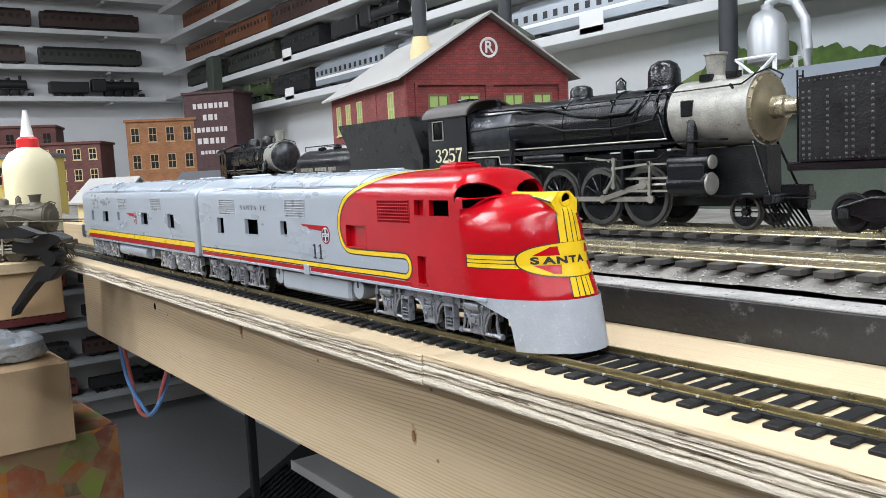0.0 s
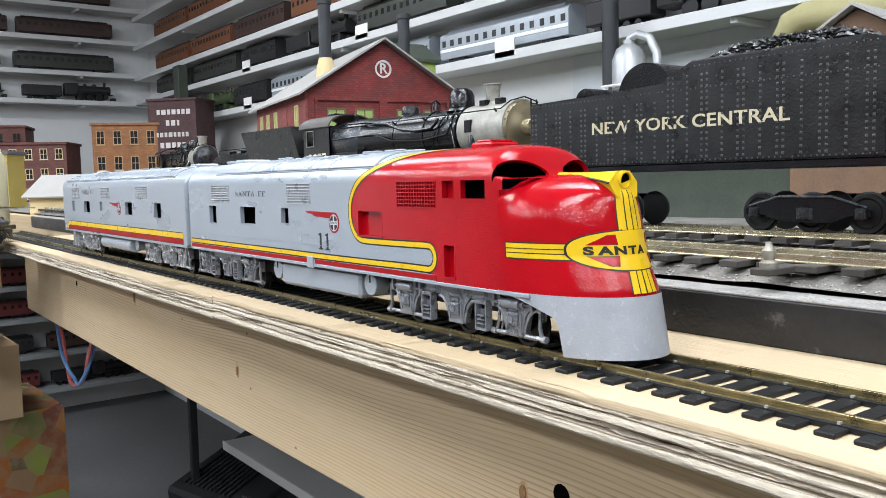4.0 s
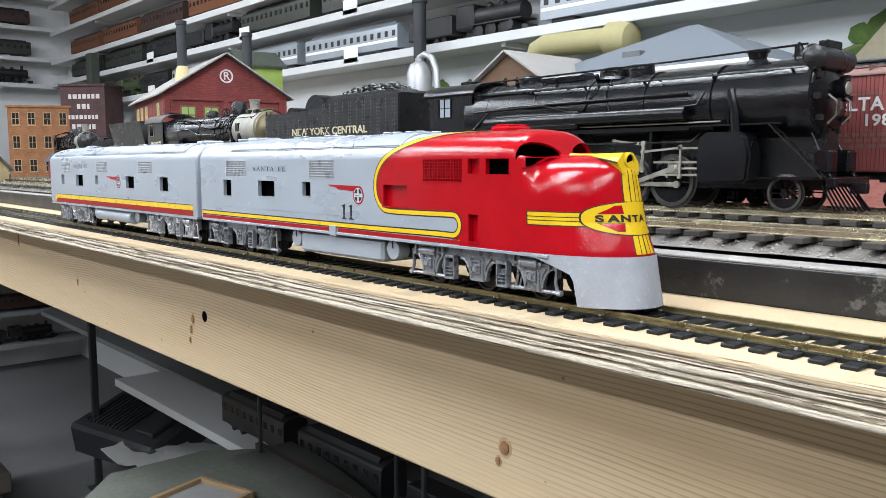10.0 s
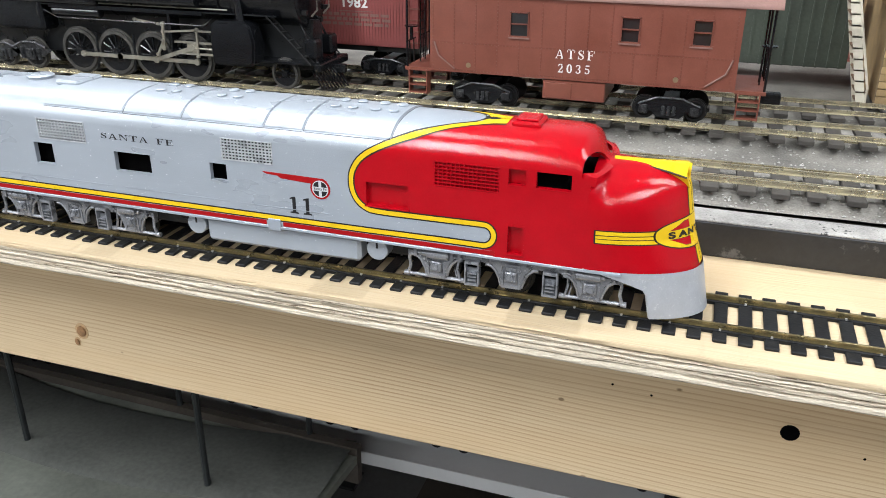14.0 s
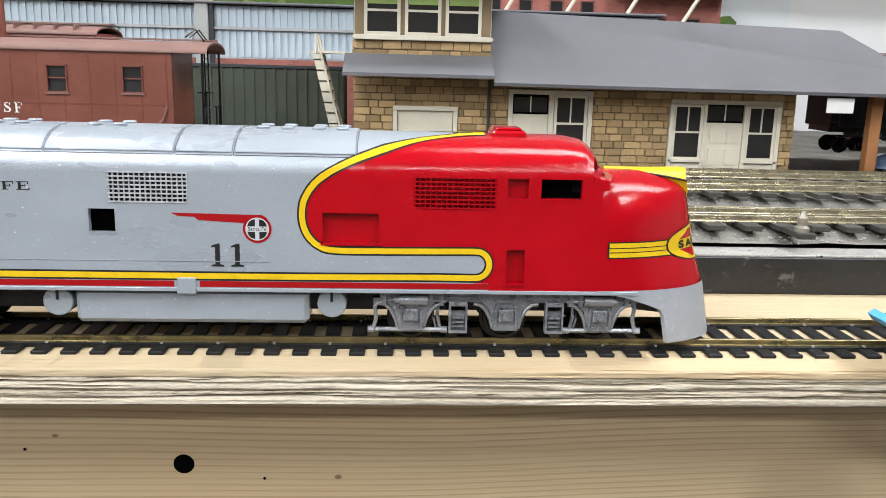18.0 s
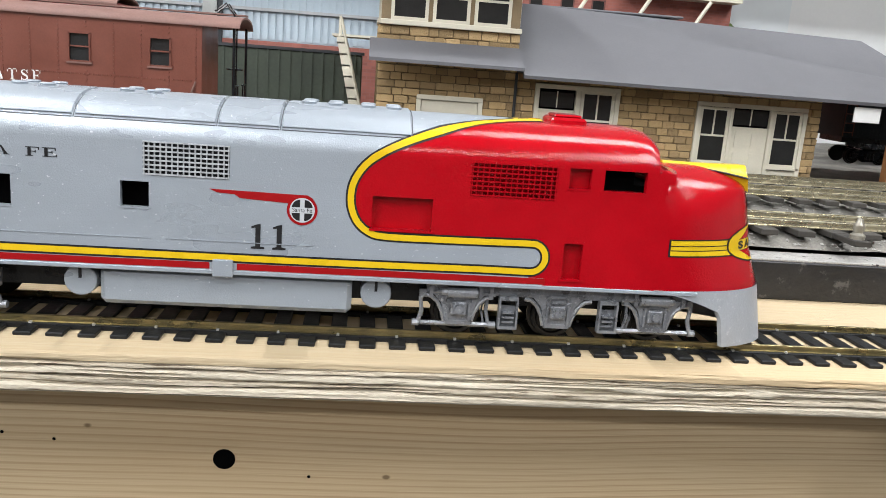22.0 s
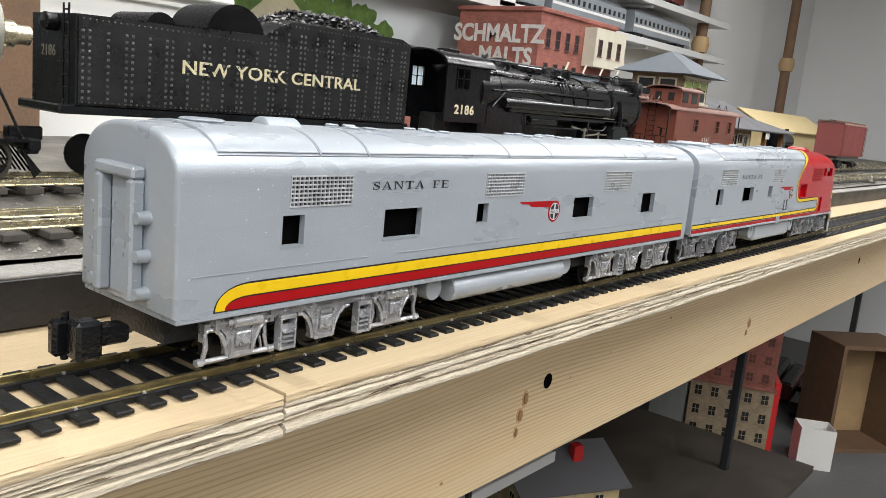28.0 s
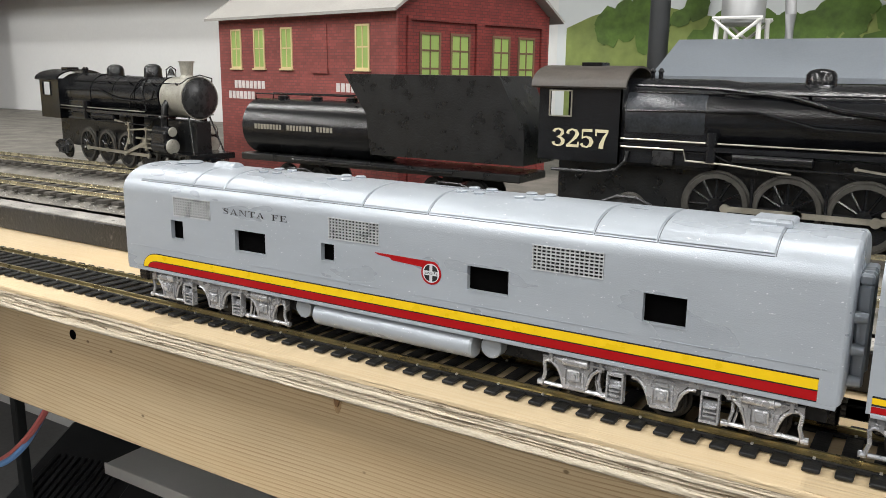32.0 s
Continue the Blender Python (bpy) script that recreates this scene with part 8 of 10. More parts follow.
def framed_window(parent, m, w, h, trim, pane=None, bars=(1, 1), label="", sill=True):
    """A window laid on a wall: m takes x along the wall, z up, -y outwards; origin at its lower left."""
    t = min(w, h) * 0.09
    bm = B()
    # one closed frame with a hole
    outer = [(0, 0), (w, 0), (w, h), (0, h)]
    inner = [(t, t), (w - t, t), (w - t, h - t), (t, h - t)]
    vs = [[bm.verts.new((x, y, z)) for x, z in ring] for ring, y in ((outer, 0.0006), (outer, -0.0014), (inner, -0.0014), (inner, 0.0006))]
    for a, b in zip(vs, vs[1:] + vs[:1]):
        for k in range(4):
            bm.faces.new((a[k], a[(k + 1) % 4], b[(k + 1) % 4], b[k]))
    bmesh.ops.transform(bm, matrix=m, verts=bm.verts)
    fr = part("window", bm, trim, parent, label)
    bits = [("glazing_bar", w * i / (bars[0] + 1) - t * 0.3, w * i / (bars[0] + 1) + t * 0.3, t, h - t) for i in range(1, bars[0] + 1)]
    bits += [("glazing_bar", t, w - t, h * i / (bars[1] + 1) - t * 0.35, h * i / (bars[1] + 1) + t * 0.35) for i in range(1, bars[1] + 1)]
    bits += [("sill", -t, w + t, -t * 0.9, 0)] * bool(sill)
    for nm, a, b, c, d in bits:
        bm = box(B(), a, b, -0.0030 if nm == "sill" else -0.0010, 0.0004, c, d)
        bmesh.ops.transform(bm, matrix=m, verts=bm.verts)
        part(nm, bm, trim, fr)
    bm = B()
    box(bm, t, w - t, -0.0004, 0.0002, t, h - t)
    bmesh.ops.transform(bm, matrix=m, verts=bm.verts)
    part("pane", bm, pane or M_WINDOW, fr)
    return fr


def gabled_house(name, label, m, lx, ly, z0, z1, rise, mw, mg, mr, over=0.012, group="layout buildings"):
    """Walls and a pitched roof; the ridge runs along x."""
    h = thing(name, label, "building", group)
    h.matrix_basis = m
    t = 0.003
    for y0, y1 in ((0, t), (ly - t, ly)):
        block("wall", mw, h, 0, lx, y0, y1, z0, z1)
    for x0, x1 in ((0, t), (lx - t, lx)):
        bm = B()
        prism(bm, [(t, z0), (ly - t, z0), (ly - t, z1), (ly / 2, z1 + rise - 0.003), (t, z1)], x0, x1, "yz")
        part("gable_wall", bm, mg, h)
    for s in (0, 1):
        a, b = (-over, z1 - over * rise / (ly / 2)), (ly / 2, z1 + rise)
        pts = [a, b, (b[0], b[1] + 0.0035), (a[0], a[1] + 0.0035)]
        if s:
            pts = [(ly - p[0], p[1]) for p in pts]
        part("roof", prism(B(), pts, -over, lx + over, "yz"), mr, h)
    return h


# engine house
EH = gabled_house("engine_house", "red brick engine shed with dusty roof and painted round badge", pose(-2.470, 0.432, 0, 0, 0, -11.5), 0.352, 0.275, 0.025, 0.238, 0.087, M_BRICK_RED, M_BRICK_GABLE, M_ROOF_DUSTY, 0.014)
for i, (x, real) in enumerate(((0.030, 1), (0.083, 1), (0.142, 1), (0.208, 0), (0.285, 1))):
    if real:
        framed_window(EH, Matrix.Translation((x, 0, 0.168)), 0.024, 0.050, M_CREAM, M_GREEN_SHADE, (1, 1))
    else:
        block("bricked_window", M_BRICK_RED, EH, x, x + 0.026, -0.0012, 0.001, 0.168, 0.220)
        block("sill", M_BRICK_RED, EH, x - 0.002, x + 0.028, -0.003, 0.001, 0.163, 0.168)
toGable = Matrix.Translation((0.352, 0, 0)) @ Matrix.Rotation(radians(90), 4, "Z")
for y in (0.035, 0.085, 0.160, 0.210):
    framed_window(EH, toGable @ Matrix.Translation((y, 0, 0.150)), 0.034, 0.060, M_WOODBROWN, M_GREEN_SHADE, (1, 2))
for y0, y1, z0, z1 in ((0.02, 0.255, 0.222, 0.226), (0.015, 0.020, 0.03, 0.226), (0.255, 0.260, 0.03, 0.226), (0.128, 0.142, 0.03, 0.222)):
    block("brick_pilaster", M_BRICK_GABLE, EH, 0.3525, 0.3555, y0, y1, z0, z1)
bm = B()
lathe(bm, (0.3520, 0.1375, 0.277), (1, 0, 0), [(0.0004, 0.0115), (0.0010, 0.0150), (0.0014, 0.0150), (0.0014, 0.0128), (0.0004, 0.0128), (0.0004, 0.0115)], 32, 0, False)
part("badge_ring", bm, M_LETTER, EH, "round white painted ring")
lettering("badge_letter", "R", 0.024, M_LETTER, EH, Matrix.Translation((0.3530, 0.1375, 0.277)) @ Matrix.Rotation(radians(90), 4, "Z") @ FRONT, 0.0003, bold=0.0005)
bm = B()
for x0, x1, z in ((0.035, 0.115, 0.142), (0.02, 0.09, 0.128), (0.25, 0.33, 0.142)):
    n = int((x1 - x0) / 0.009)
    for i in range(n):
        box(bm, x0 + i * 0.009, x0 + i * 0.009 + 0.0065, -0.0008, 0.0002, z, z + 0.010)
part("faded_wall_lettering", bm, M_LETTER, EH, "faded white wall lettering", kind="stuff")
for x, y, z0, z1 in ((-2.178, 0.431, 0.285, 0.400), (-2.150, 0.577, 0.285, 0.385)):
    sk = thing("smoke_stack", "black metal stack with a cream base on the shed roof", "chimney", "stacks on the engine house")
    sk.location = (x, y, 0)
    part("base", lathe(B(), (0, 0, z0 - 0.03), (0, 0, 1), [(0, 0.018), (0.028, 0.016), (0.042, 0.0125), (0.046, 0.0115)], 18), M_CREAM, sk)
    part("pipe", lathe(B(), (0, 0, z0 + 0.01), (0, 0, 1), [(0, 0.0105), (z1 - z0 - 0.02, 0.0110), (z1 - z0 - 0.018, 0.0125), (z1 - z0 - 0.010, 0.0125), (z1 - z0 - 0.010, 0.009)], 18), M_STACKBLACK, sk)
gs = thing("roof_monitor", "bright green card lean-to behind the shed roof", "building", "layout buildings")
gs.matrix_basis = pose(-2.46, 0.68, 0, 0, 0, -11.5)
part("wall", prism(B(), [(0, 0.03), (0.16, 0.03), (0.16, 0.33), (0.08, 0.37), (0, 0.33)], 0, 0.10, "xz"), M_GREEN_SIGN, gs)
part("roof", prism(B(), [(-0.008, 0.327), (0.08, 0.371), (0.168, 0.327), (0.168, 0.333), (0.08, 0.377), (-0.008, 0.333)], -0.01, 0.11, "xz"), M_BOARDGREEN, gs)

# sand and water tower
TW = thing("sand_tower", "grey sand tower with lattice legs and a bent spout", "tower", "layout buildings")
TW.location = (-1.880, 0.872, 0)
part("bin", lathe(B(), (0, 0, 0.235), (0, 0, 1), [(0, 0.022), (0.004, 0.030), (0.055, 0.030), (0.075, 0.022), (0.083, 0.010), (0.090, 0.010), (0.092, 0.004)], 24), M_STEEL, TW)
for a, b in ((-1, -1), (1, -1), (-1, 1), (1, 1)):
    part("leg", cyl(B(), (a * 0.036, b * 0.036, 0.028), (a * 0.028, b * 0.028, 0.245), 0.0035, n=8), M_WHITE, TW)
for s in (-1, 1):
    bm = B()
    for z0, z1 in ((0.06, 0.12), (0.125, 0.185), (0.19, 0.245)):
        tube(bm, [(-0.034, s * 0.034, z0), (0.034, s * 0.034, z1)], 0.0024, 6)
        tube(bm, [(0.034, s * 0.034, z0), (-0.034, s * 0.034, z1)], 0.0024, 6)
        tube(bm, [(-0.034, s * 0.034, z1), (0.034, s * 0.034, z1)], 0.0024, 6)
    part("lattice", bm, M_WHITE, TW)
part("spout", tube(B(), [(0.0, 0, 0.325), (0.02, 0, 0.332), (0.045, 0, 0.322), (0.060, 0, 0.295), (0.064, 0, 0.25), (0.064, 0, 0.19)], 0.0075, 12), M_STEEL, TW)
ps = thing("black_post", "black round upright post behind the layout", "post")
ps.location = (-2.045, 1.010, 0)
part("shaft", cyl(B(), (0, 0, 0.026), (0, 0, 0.492), 0.0165, n=16), M_STACKBLACK, ps)
part("cap", lathe(B(), (0, 0, 0.490), (0, 0, 1), [(0, 0.020), (0.012, 0.020), (0.014, 0.012)], 16), M_STACKBLACK, ps)

# sheds and hall roofs behind the big engine
SH = gabled_house("timber_shed", "weathered brown timber shed with pale roof", pose(-1.290, 0.640, 0, 0, 0, 90), 0.17, 0.150, 0.025, 0.222, 0.045, M_WOODBROWN, M_WOODBROWN, M_ROOF_DUSTY, 0.012)
HP = thing("hip_roof_hall", "white hall with moulded cornice and pale grey hipped roof", "building", "layout buildings")
HP.location = (-1.16, 0.88, 0)
block("wall", M_WHITE, HP, -0.24, 0.17, -0.13, 0.13, 0.025, 0.222)
block("cornice", M_WHITE, HP, -0.248, 0.178, -0.138, 0.138, 0.208, 0.214, 0.001)
block("cornice", M_WHITE, HP, -0.258, 0.188, -0.148, 0.148, 0.222, 0.230, 0.002)
for i in range(6):
    framed_window(HP, Matrix.Translation((-0.22 + 0.066 * i, -0.13, 0.10)), 0.030, 0.070, M_WHITE, M_WINDOW, (1, 1))
part("awning", prism(B(), [(-0.165, 0.150), (-0.13, 0.190), (-0.13, 0.194), (-0.165, 0.154)], 0.08, 0.14, "yz"), M_AWNING, HP)
bm = B()
c0 = [bm.verts.new(p) for p in ((-0.255, -0.145, 0.2305), (0.185, -0.145, 0.2305), (0.185, 0.145, 0.2305), (-0.255, 0.145, 0.2305), (-0.022, 0, 0.312), (0.0, 0, 0.312))]
for q in ((0, 1, 5, 4), (1, 2, 5), (2, 3, 4, 5), (3, 0, 4), (0, 3, 2, 1)):
    bm.faces.new([c0[i] for i in q])
part("roof", bm, M_SLATE_PALE, HP)
block("skylight", M_SLATE, HP, -0.08, -0.045, -0.098, -0.080, 0.255, 0.266)
LW = thing("low_shed", "long low shed with a flat pale grey roof", "building", "layout buildings")
LW.location = (-1.62, 0.66, 0)
block("wall", M_BOARDGREEN, LW, -0.28, 0.20, 0, 0.16, 0.025, 0.165)
part("roof", prism(B(), [(-0.03, 0.165), (0.08, 0.212), (0.19, 0.205), (0.19, 0.199), (0.08, 0.206), (-0.03, 0.159)], -0.31, 0.23, "yz"), M_SLATE_PALE, LW)

# stone station
ST = thing("railway_station", "yellow sandstone station with a wide grey roof and tower bay", "building", "layout buildings")
ST.location = (-0.170, 0.395, 0)
SL, SD, SZ0, SZ1 = 0.425, 0.185, 0.040, 0.1215
core = [(0, 0.002), (0.0335, 0.0725)]
opens = [(0.037, 0.098, 0.040, 0.0965), (0.146, 0.2265, 0.0480, 0.1140), (0.302, 0.4115, 0.0430, 0.1085)]
bm = B()
# one sheet of wall with its openings left out
xs = sorted({0.0, SL} | {v for o in opens for v in o[:2]})
zw = sorted({SZ0, SZ1} | {max(v, SZ0) for o in opens for v in o[2:]})
grid = {}
for y in (0.0012, 0.004):
    for x in xs:
        for z in zw:
            grid[x, y, z] = bm.verts.new((x, y, z))
for a, b in zip(xs, xs[1:]):
    for c, d in zip(zw, zw[1:]):
        if not any(o[0] - 1e-6 < a and b < o[1] + 1e-6 and o[2] - 1e-6 < c and d < o[3] + 1e-6 for o in opens):
            for y in (0.0012, 0.004):
                bm.faces.new([grid[p] for p in ((a, y, c), (b, y, c), (b, y, d), (a, y, d))])
            for p, q in (((a, c), (b, c)), ((a, d), (b, d)), ((a, c), (a, d)), ((b, c), (b, d))):
                key = [grid[p[0], y, p[1]] for y in (0.0012, 0.004)] + [grid[q[0], y, q[1]] for y in (0.004, 0.0012)]
                if not bm.faces.get(key):
                    bm.faces.new(key)
front = part("front_wall", bm, M_MORTAR, ST)
for x0, x1, y0, y1 in ((0, 0.004, 0.004, SD), (SL - 0.004, SL, 0.004, SD), (0.004, SL - 0.004, SD - 0.004, SD)):
    block("wall", M_STONE, ST, x0, x1, y0, y1, SZ0, SZ1)
block("dark_inside", M_VOID, ST, 0.006, SL - 0.006, 0.012, SD - 0.006, SZ0, SZ1 - 0.002)


def wooden_door(parent, x, z, w, h, panes):
    d = part("door", box(B(), x, x + w, 0.0006, 0.0026, z, z + h * (0.72 if panes else 1.0), 0.0003), M_TRIM, parent)
    bm = B()
    for i in (0, 1):
        for j in (0, 1):
            a, c = x + w * (0.12 + 0.46 * i), z + h * (0.72 if panes else 1) * (0.08 + 0.48 * j)
            box(bm, a, a + w * 0.30, -0.0002, 0.0008, c, c + h * 0.26)
    part("door_panel", bm, M_TRIM, d)
    if panes:
        part("transom", box(B(), x + 0.0012, x + w - 0.0012, 0.0012, 0.0020, z + h * 0.75, z + h - 0.001), M_WINDOW, d)
        part("transom_bar", box(B(), x + w / 2 - 0.0005, x + w / 2 + 0.0005, 0.0004, 0.0016, z + h * 0.75, z + h), M_TRIM, d)
    return d


def casing(parent, x0, x1, z0, z1, t=0.0042):
    bm = B()
    for a, b, c, d in ((x0, x1, z1 - t, z1), (x0, x0 + t, z0, z1 - t), (x1 - t, x1, z0, z1 - t)):
        box(bm, a, b, -0.0020, 0.0030, c, d, 0.0003)
    return part("casing", bm, M_TRIM, parent)


casing(ST, 0.037, 0.098, 0.040, 0.0965)
wooden_door(ST, 0.0415, 0.040, 0.052, 0.052, False)
casing(ST, 0.146, 0.2265, 0.048, 0.114)
wooden_door(ST, 0.1505, 0.048, 0.034, 0.060, True)
framed_window(ST, Matrix.Translation((0.1900, 0.001, 0.0560)), 0.0320, 0.054, M_TRIM, M_WINDOW, (0, 1))
block("glazing_bar", M_TRIM, ST, 0.2053, 0.2067, -0.0002, 0.0014, 0.0835, 0.1080)
block("apron", M_TRIM, ST, 0.1900, 0.2220, 0.0004, 0.0024, 0.0482, 0.0535)
block("jamb", M_TRIM, ST, 0.1846, 0.1894, -0.0018, 0.0030, 0.0482, 0.1098, 0.0003)
casing(ST, 0.302, 0.4115, 0.043, 0.1085)
for x in (0.3060, 0.3785):
    framed_window(ST, Matrix.Translation((x, 0.001, 0.0510)), 0.0290, 0.0530, M_TRIM, M_WINDOW, (0, 1))
    block("glazing_bar", M_TRIM, ST, x + 0.0138, x + 0.0152, -0.0002, 0.0014, 0.0780, 0.1020)
    block("apron", M_TRIM, ST, x, x + 0.0290, 0.0004, 0.0024, 0.0430, 0.0478)
for x in (0.3350, 0.3750):
    block("jamb", M_TRIM, ST, x, x + 0.0034, -0.0018, 0.0030, 0.0430, 0.1043, 0.0003)
wooden_door(ST, 0.3386, 0.043, 0.0362, 0.061, True)
part("drain_pipe", cyl(B(), (0.127, -0.003, SZ0), (0.127, -0.003, 0.122), 0.0014, n=8), M_STACKBLACK, ST)
# roof of the long part, and the strip that runs on under the tower
bm = B()
e0, e1, ym = -0.036, SD + 0.036, SD / 2 + 0.012
rv = [bm.verts.new(p) for p in ((0.128, e0, 0.1205), (0.655, e0, 0.1180), (0.566, 0.036, 0.1370), (0.515, ym, 0.1815), (0.128, ym, 0.1915), (0.128, e1, 0.1205), (0.655, e1, 0.1180), (0.566, SD - 0.012, 0.1370))]
for q in ((0, 1, 2, 3, 4), (5, 4, 3, 7, 6), (1, 6, 7, 2), (2, 7, 3)):
    bm.faces.new([rv[i] for i in q])
bmesh.ops.recalc_face_normals(bm, faces=bm.faces)
bmesh.ops.solidify(bm, geom=bm.faces[:], thickness=0.0032)
rf = part("roof", bm, M_SLATE, ST, "wide grey card roof with a splayed hipped end")
part("canopy_strip", prism(B(), [(e0, 0.1235), (0.0, 0.1405), (0.0, 0.1435), (e0, 0.1265)], -0.008, 0.128, "yz"), M_SLATE, ST)
for x in (0.500, 0.625):
    part("canopy_post", box(B(), x - 0.0055, x + 0.0055, -0.012, -0.002, SZ0 - 0.008, 0.1195, 0.0006), M_POST, ST)
block("hanging_sign", M_WHITE, ST, 0.440, 0.466, -0.030, -0.0285, 0.100, 0.114, 0.0004, "small white hanging sign")
# tower
block("tower_wall", M_MORTAR, ST, 0.0012, 0.1268, 0.0022, 0.110, SZ1, 0.2120)
tw = bpy.data.objects["tower_wall"]
bm = B()
for a, b, c, d in ((0.0, 0.128, 0.1560, 0.1605), (0.0, 0.128, 0.2050, 0.2100)):
    box(bm, a, b, -0.0035, 0.002, c, d, 0.0004)
part("string_course", bm, M_TRIM, ST)
for i in range(3):
    framed_window(ST, Matrix.Translation((0.0095 + 0.0375 * i, 0.0018, 0.1605)), 0.0335, 0.044, M_TRIM, M_WINDOW, (0, 1))
    block("blind", M_GREEN_SHADE, ST, 0.0130 + 0.0375 * i, 0.0400 + 0.0375 * i, 0.0006, 0.0012, 0.188, 0.2010)
for i in range(2):
    framed_window(ST, Matrix.Translation((0.0010, 0.098 - 0.046 * i, 0.1605)) @ Matrix.Rotation(radians(-90), 4, "Z"), 0.038, 0.044, M_TRIM, M_WINDOW, (0, 1))
    framed_window(ST, Matrix.Translation((0.1270, 0.010 + 0.046 * i, 0.1605)) @ Matrix.Rotation(radians(90), 4, "Z"), 0.038, 0.044, M_TRIM, M_GREEN_SHADE, (1, 1))
bm = B()
c0 = [bm.verts.new(p) for p in ((-0.030, -0.030, 0.2120), (0.158, -0.030, 0.2120), (0.158, 0.140, 0.2120), (-0.030, 0.140, 0.2120), (0.045, 0.055, 0.2580), (0.083, 0.055, 0.2580))]
for q in ((0, 1, 5, 4), (1, 2, 5), (2, 3, 4, 5), (3, 0, 4), (0, 3, 2, 1)):
    bm.faces.new([c0[i] for i in q])
part("tower_roof", bm, M_SLATE_PALE, ST)
# outside stair
SR = thing("outside_stair", "pale timber stair at the end of the station", "stair", "layout buildings")
SR.location = (-0.178, 0.400, 0)
for s in (0, 0.030):
    part("stringer", prism(B(), [(-0.030, 0.142), (-0.022, 0.142), (0.003, 0.032), (-0.005, 0.032)], s, s + 0.002, "xz"), M_TRIM, SR)
    part("hand_rail", tube(B(), [(-0.027, s, 0.142), (-0.027, s, 0.160), (0.001, s, 0.052), (0.001, s, 0.032)], 0.0012, 6), M_TRIM, SR)
for k in range(11):
    z = 0.038 + 0.0098 * k
    x = -0.003 - 0.0255 * k / 11
    block("tread", M_WOODBROWN, SR, x - 0.003, x + 0.006, 0.0, 0.032, z, z + 0.0014)
block("landing", M_TRIM, SR, -0.034, 0.006, 0, 0.06, 0.1425, 0.1445)

# factory wall with blue sheeting behind the station
FW = thing("factory_building", "long factory with pale blue sheeting on a brick base", "building", "layout buildings")
FW.location = (-0.95, 0.66, 0)
block("brick_base", M_BRICK_SALMON, FW, 0, 1.15, 0, 0.18, 0.025, 0.136)
block("sheet_wall", M_CORR, FW, 0.004, 1.146, 0.004, 0.18, 0.136, 0.1985)
bm = B()
for i in range(128):
    x = 0.004 + i * 0.0089
    box(bm, x, x + 0.0050, 0.0020, 0.0046, 0.138, 0.1985)
part("corrugation", bm, M_CORR, FW, "pressed ribs of the sheeting", kind="stuff")
block("roof", M_SLATE, FW, -0.004, 1.154, -0.008, 0.184, 0.200, 0.203, 0.001)
block("joint_rail", M_STEEL, FW, 0, 1.15, -0.001, 0.003, 0.1705, 0.1740)
for x in (0.20, 0.575, 0.95):
    block("pier", M_PIER, FW, x, x + 0.016, -0.006, 0.006, 0.028, 0.200, 0.001)
    block("pier", M_STACKBLACK, FW, x + 0.0165, x + 0.022, -0.003, 0.004, 0.028, 0.200, 0.0005)
for i in range(9):
    block("dark_opening", M_VOID, FW, 0.05 + i * 0.122, 0.085 + i * 0.122, -0.0006, 0.002, 0.060, 0.118)
FN = thing("board_fence", "dark green weathered goods wagon side behind the caboose", "railway wagon", "wagons on the layout")
FN.location = (-0.300, 0.500, 0)
block("body", M_BOARDGREEN, FN, -0.06, 0.115, 0, 0.05, 0.050, 0.127, 0.001)
for i in range(16):
    block("rib", M_BOARDGREEN, FN, -0.058 + i * 0.011, -0.056 + i * 0.011, -0.0016, 0, 0.050, 0.127)
block("cap", M_STACKBLACK, FN, -0.062, 0.117, -0.002, 0.052, 0.127, 0.130)

# things at the far right
GD = gabled_house("goods_shed", "cream goods shed with pale roof", pose(0.98, 0.60, 0), 0.70, 0.18, 0.03, 0.132, 0.05, M_CREAM, M_CREAM, M_CREAM, 0.02)
DW = boxcar(0.62, None, 0.22, "dark red goods wagon far along the layout")
DW.location = (0.42, Y2, 0)
M_SLATEBLUE = paint("dark_slate_blue_planks", (0.020, 0.028, 0.034), 0.6, 0.0, 0.3, 500, 40, 0.2)
NW = boxcar(0.36, None, 0.26, "dark slate blue goods wagon with faded pale lettering", M_SLATEBLUE, M_SLATEBLUE)
NW.location = (0.372, 0.575, 0)
lettering("railway_name", "NORTHERN", 0.0125, M_CREAM_DECAL, NW, facing(0.118, -0.0313, 0.1000), 0.0002, 1.2, 1.1)
RW = boxcar(0.50, None, 0.30, "brick red goods wagon on the far siding")
RW.location = (0.505, 0.760, 0)
TK = thing("black_tank_engine", "black shunting engine far along the layout", "locomotive", "steam locomotives on the layout")
TK.location = (0.62, 0.46, 0)
block("body", M_BLACK, TK, 0, 0.14, -0.025, 0.025, 0.055, 0.078, 0.002)
part("boiler", lathe(B(), (0.03, 0, 0.095), (1, 0, 0), [(0, 0.02), (0.10, 0.02), (0.105, 0.012)], 20), M_BLACK, TK)
block("cab", M_BLACK, TK, 0.0, 0.035, -0.026, 0.026, 0.078, 0.125, 0.003)
part("smokestack", cyl(B(), (0.115, 0, 0.11), (0.115, 0, 0.13), 0.006, n=12), M_BLACK, TK)
for x in (0.02, 0.06, 0.10):
    for s in (-1, 1):
        part("wheel", lathe(B(), (x, s * 0.017, 0.045), (0, s, 0), [(0, 0.014), (0.004, 0.013)], 18), M_WHEEL, TK)
CAR = thing("toy_car", "pale blue rounded toy car by the station", "car", "toy cars")
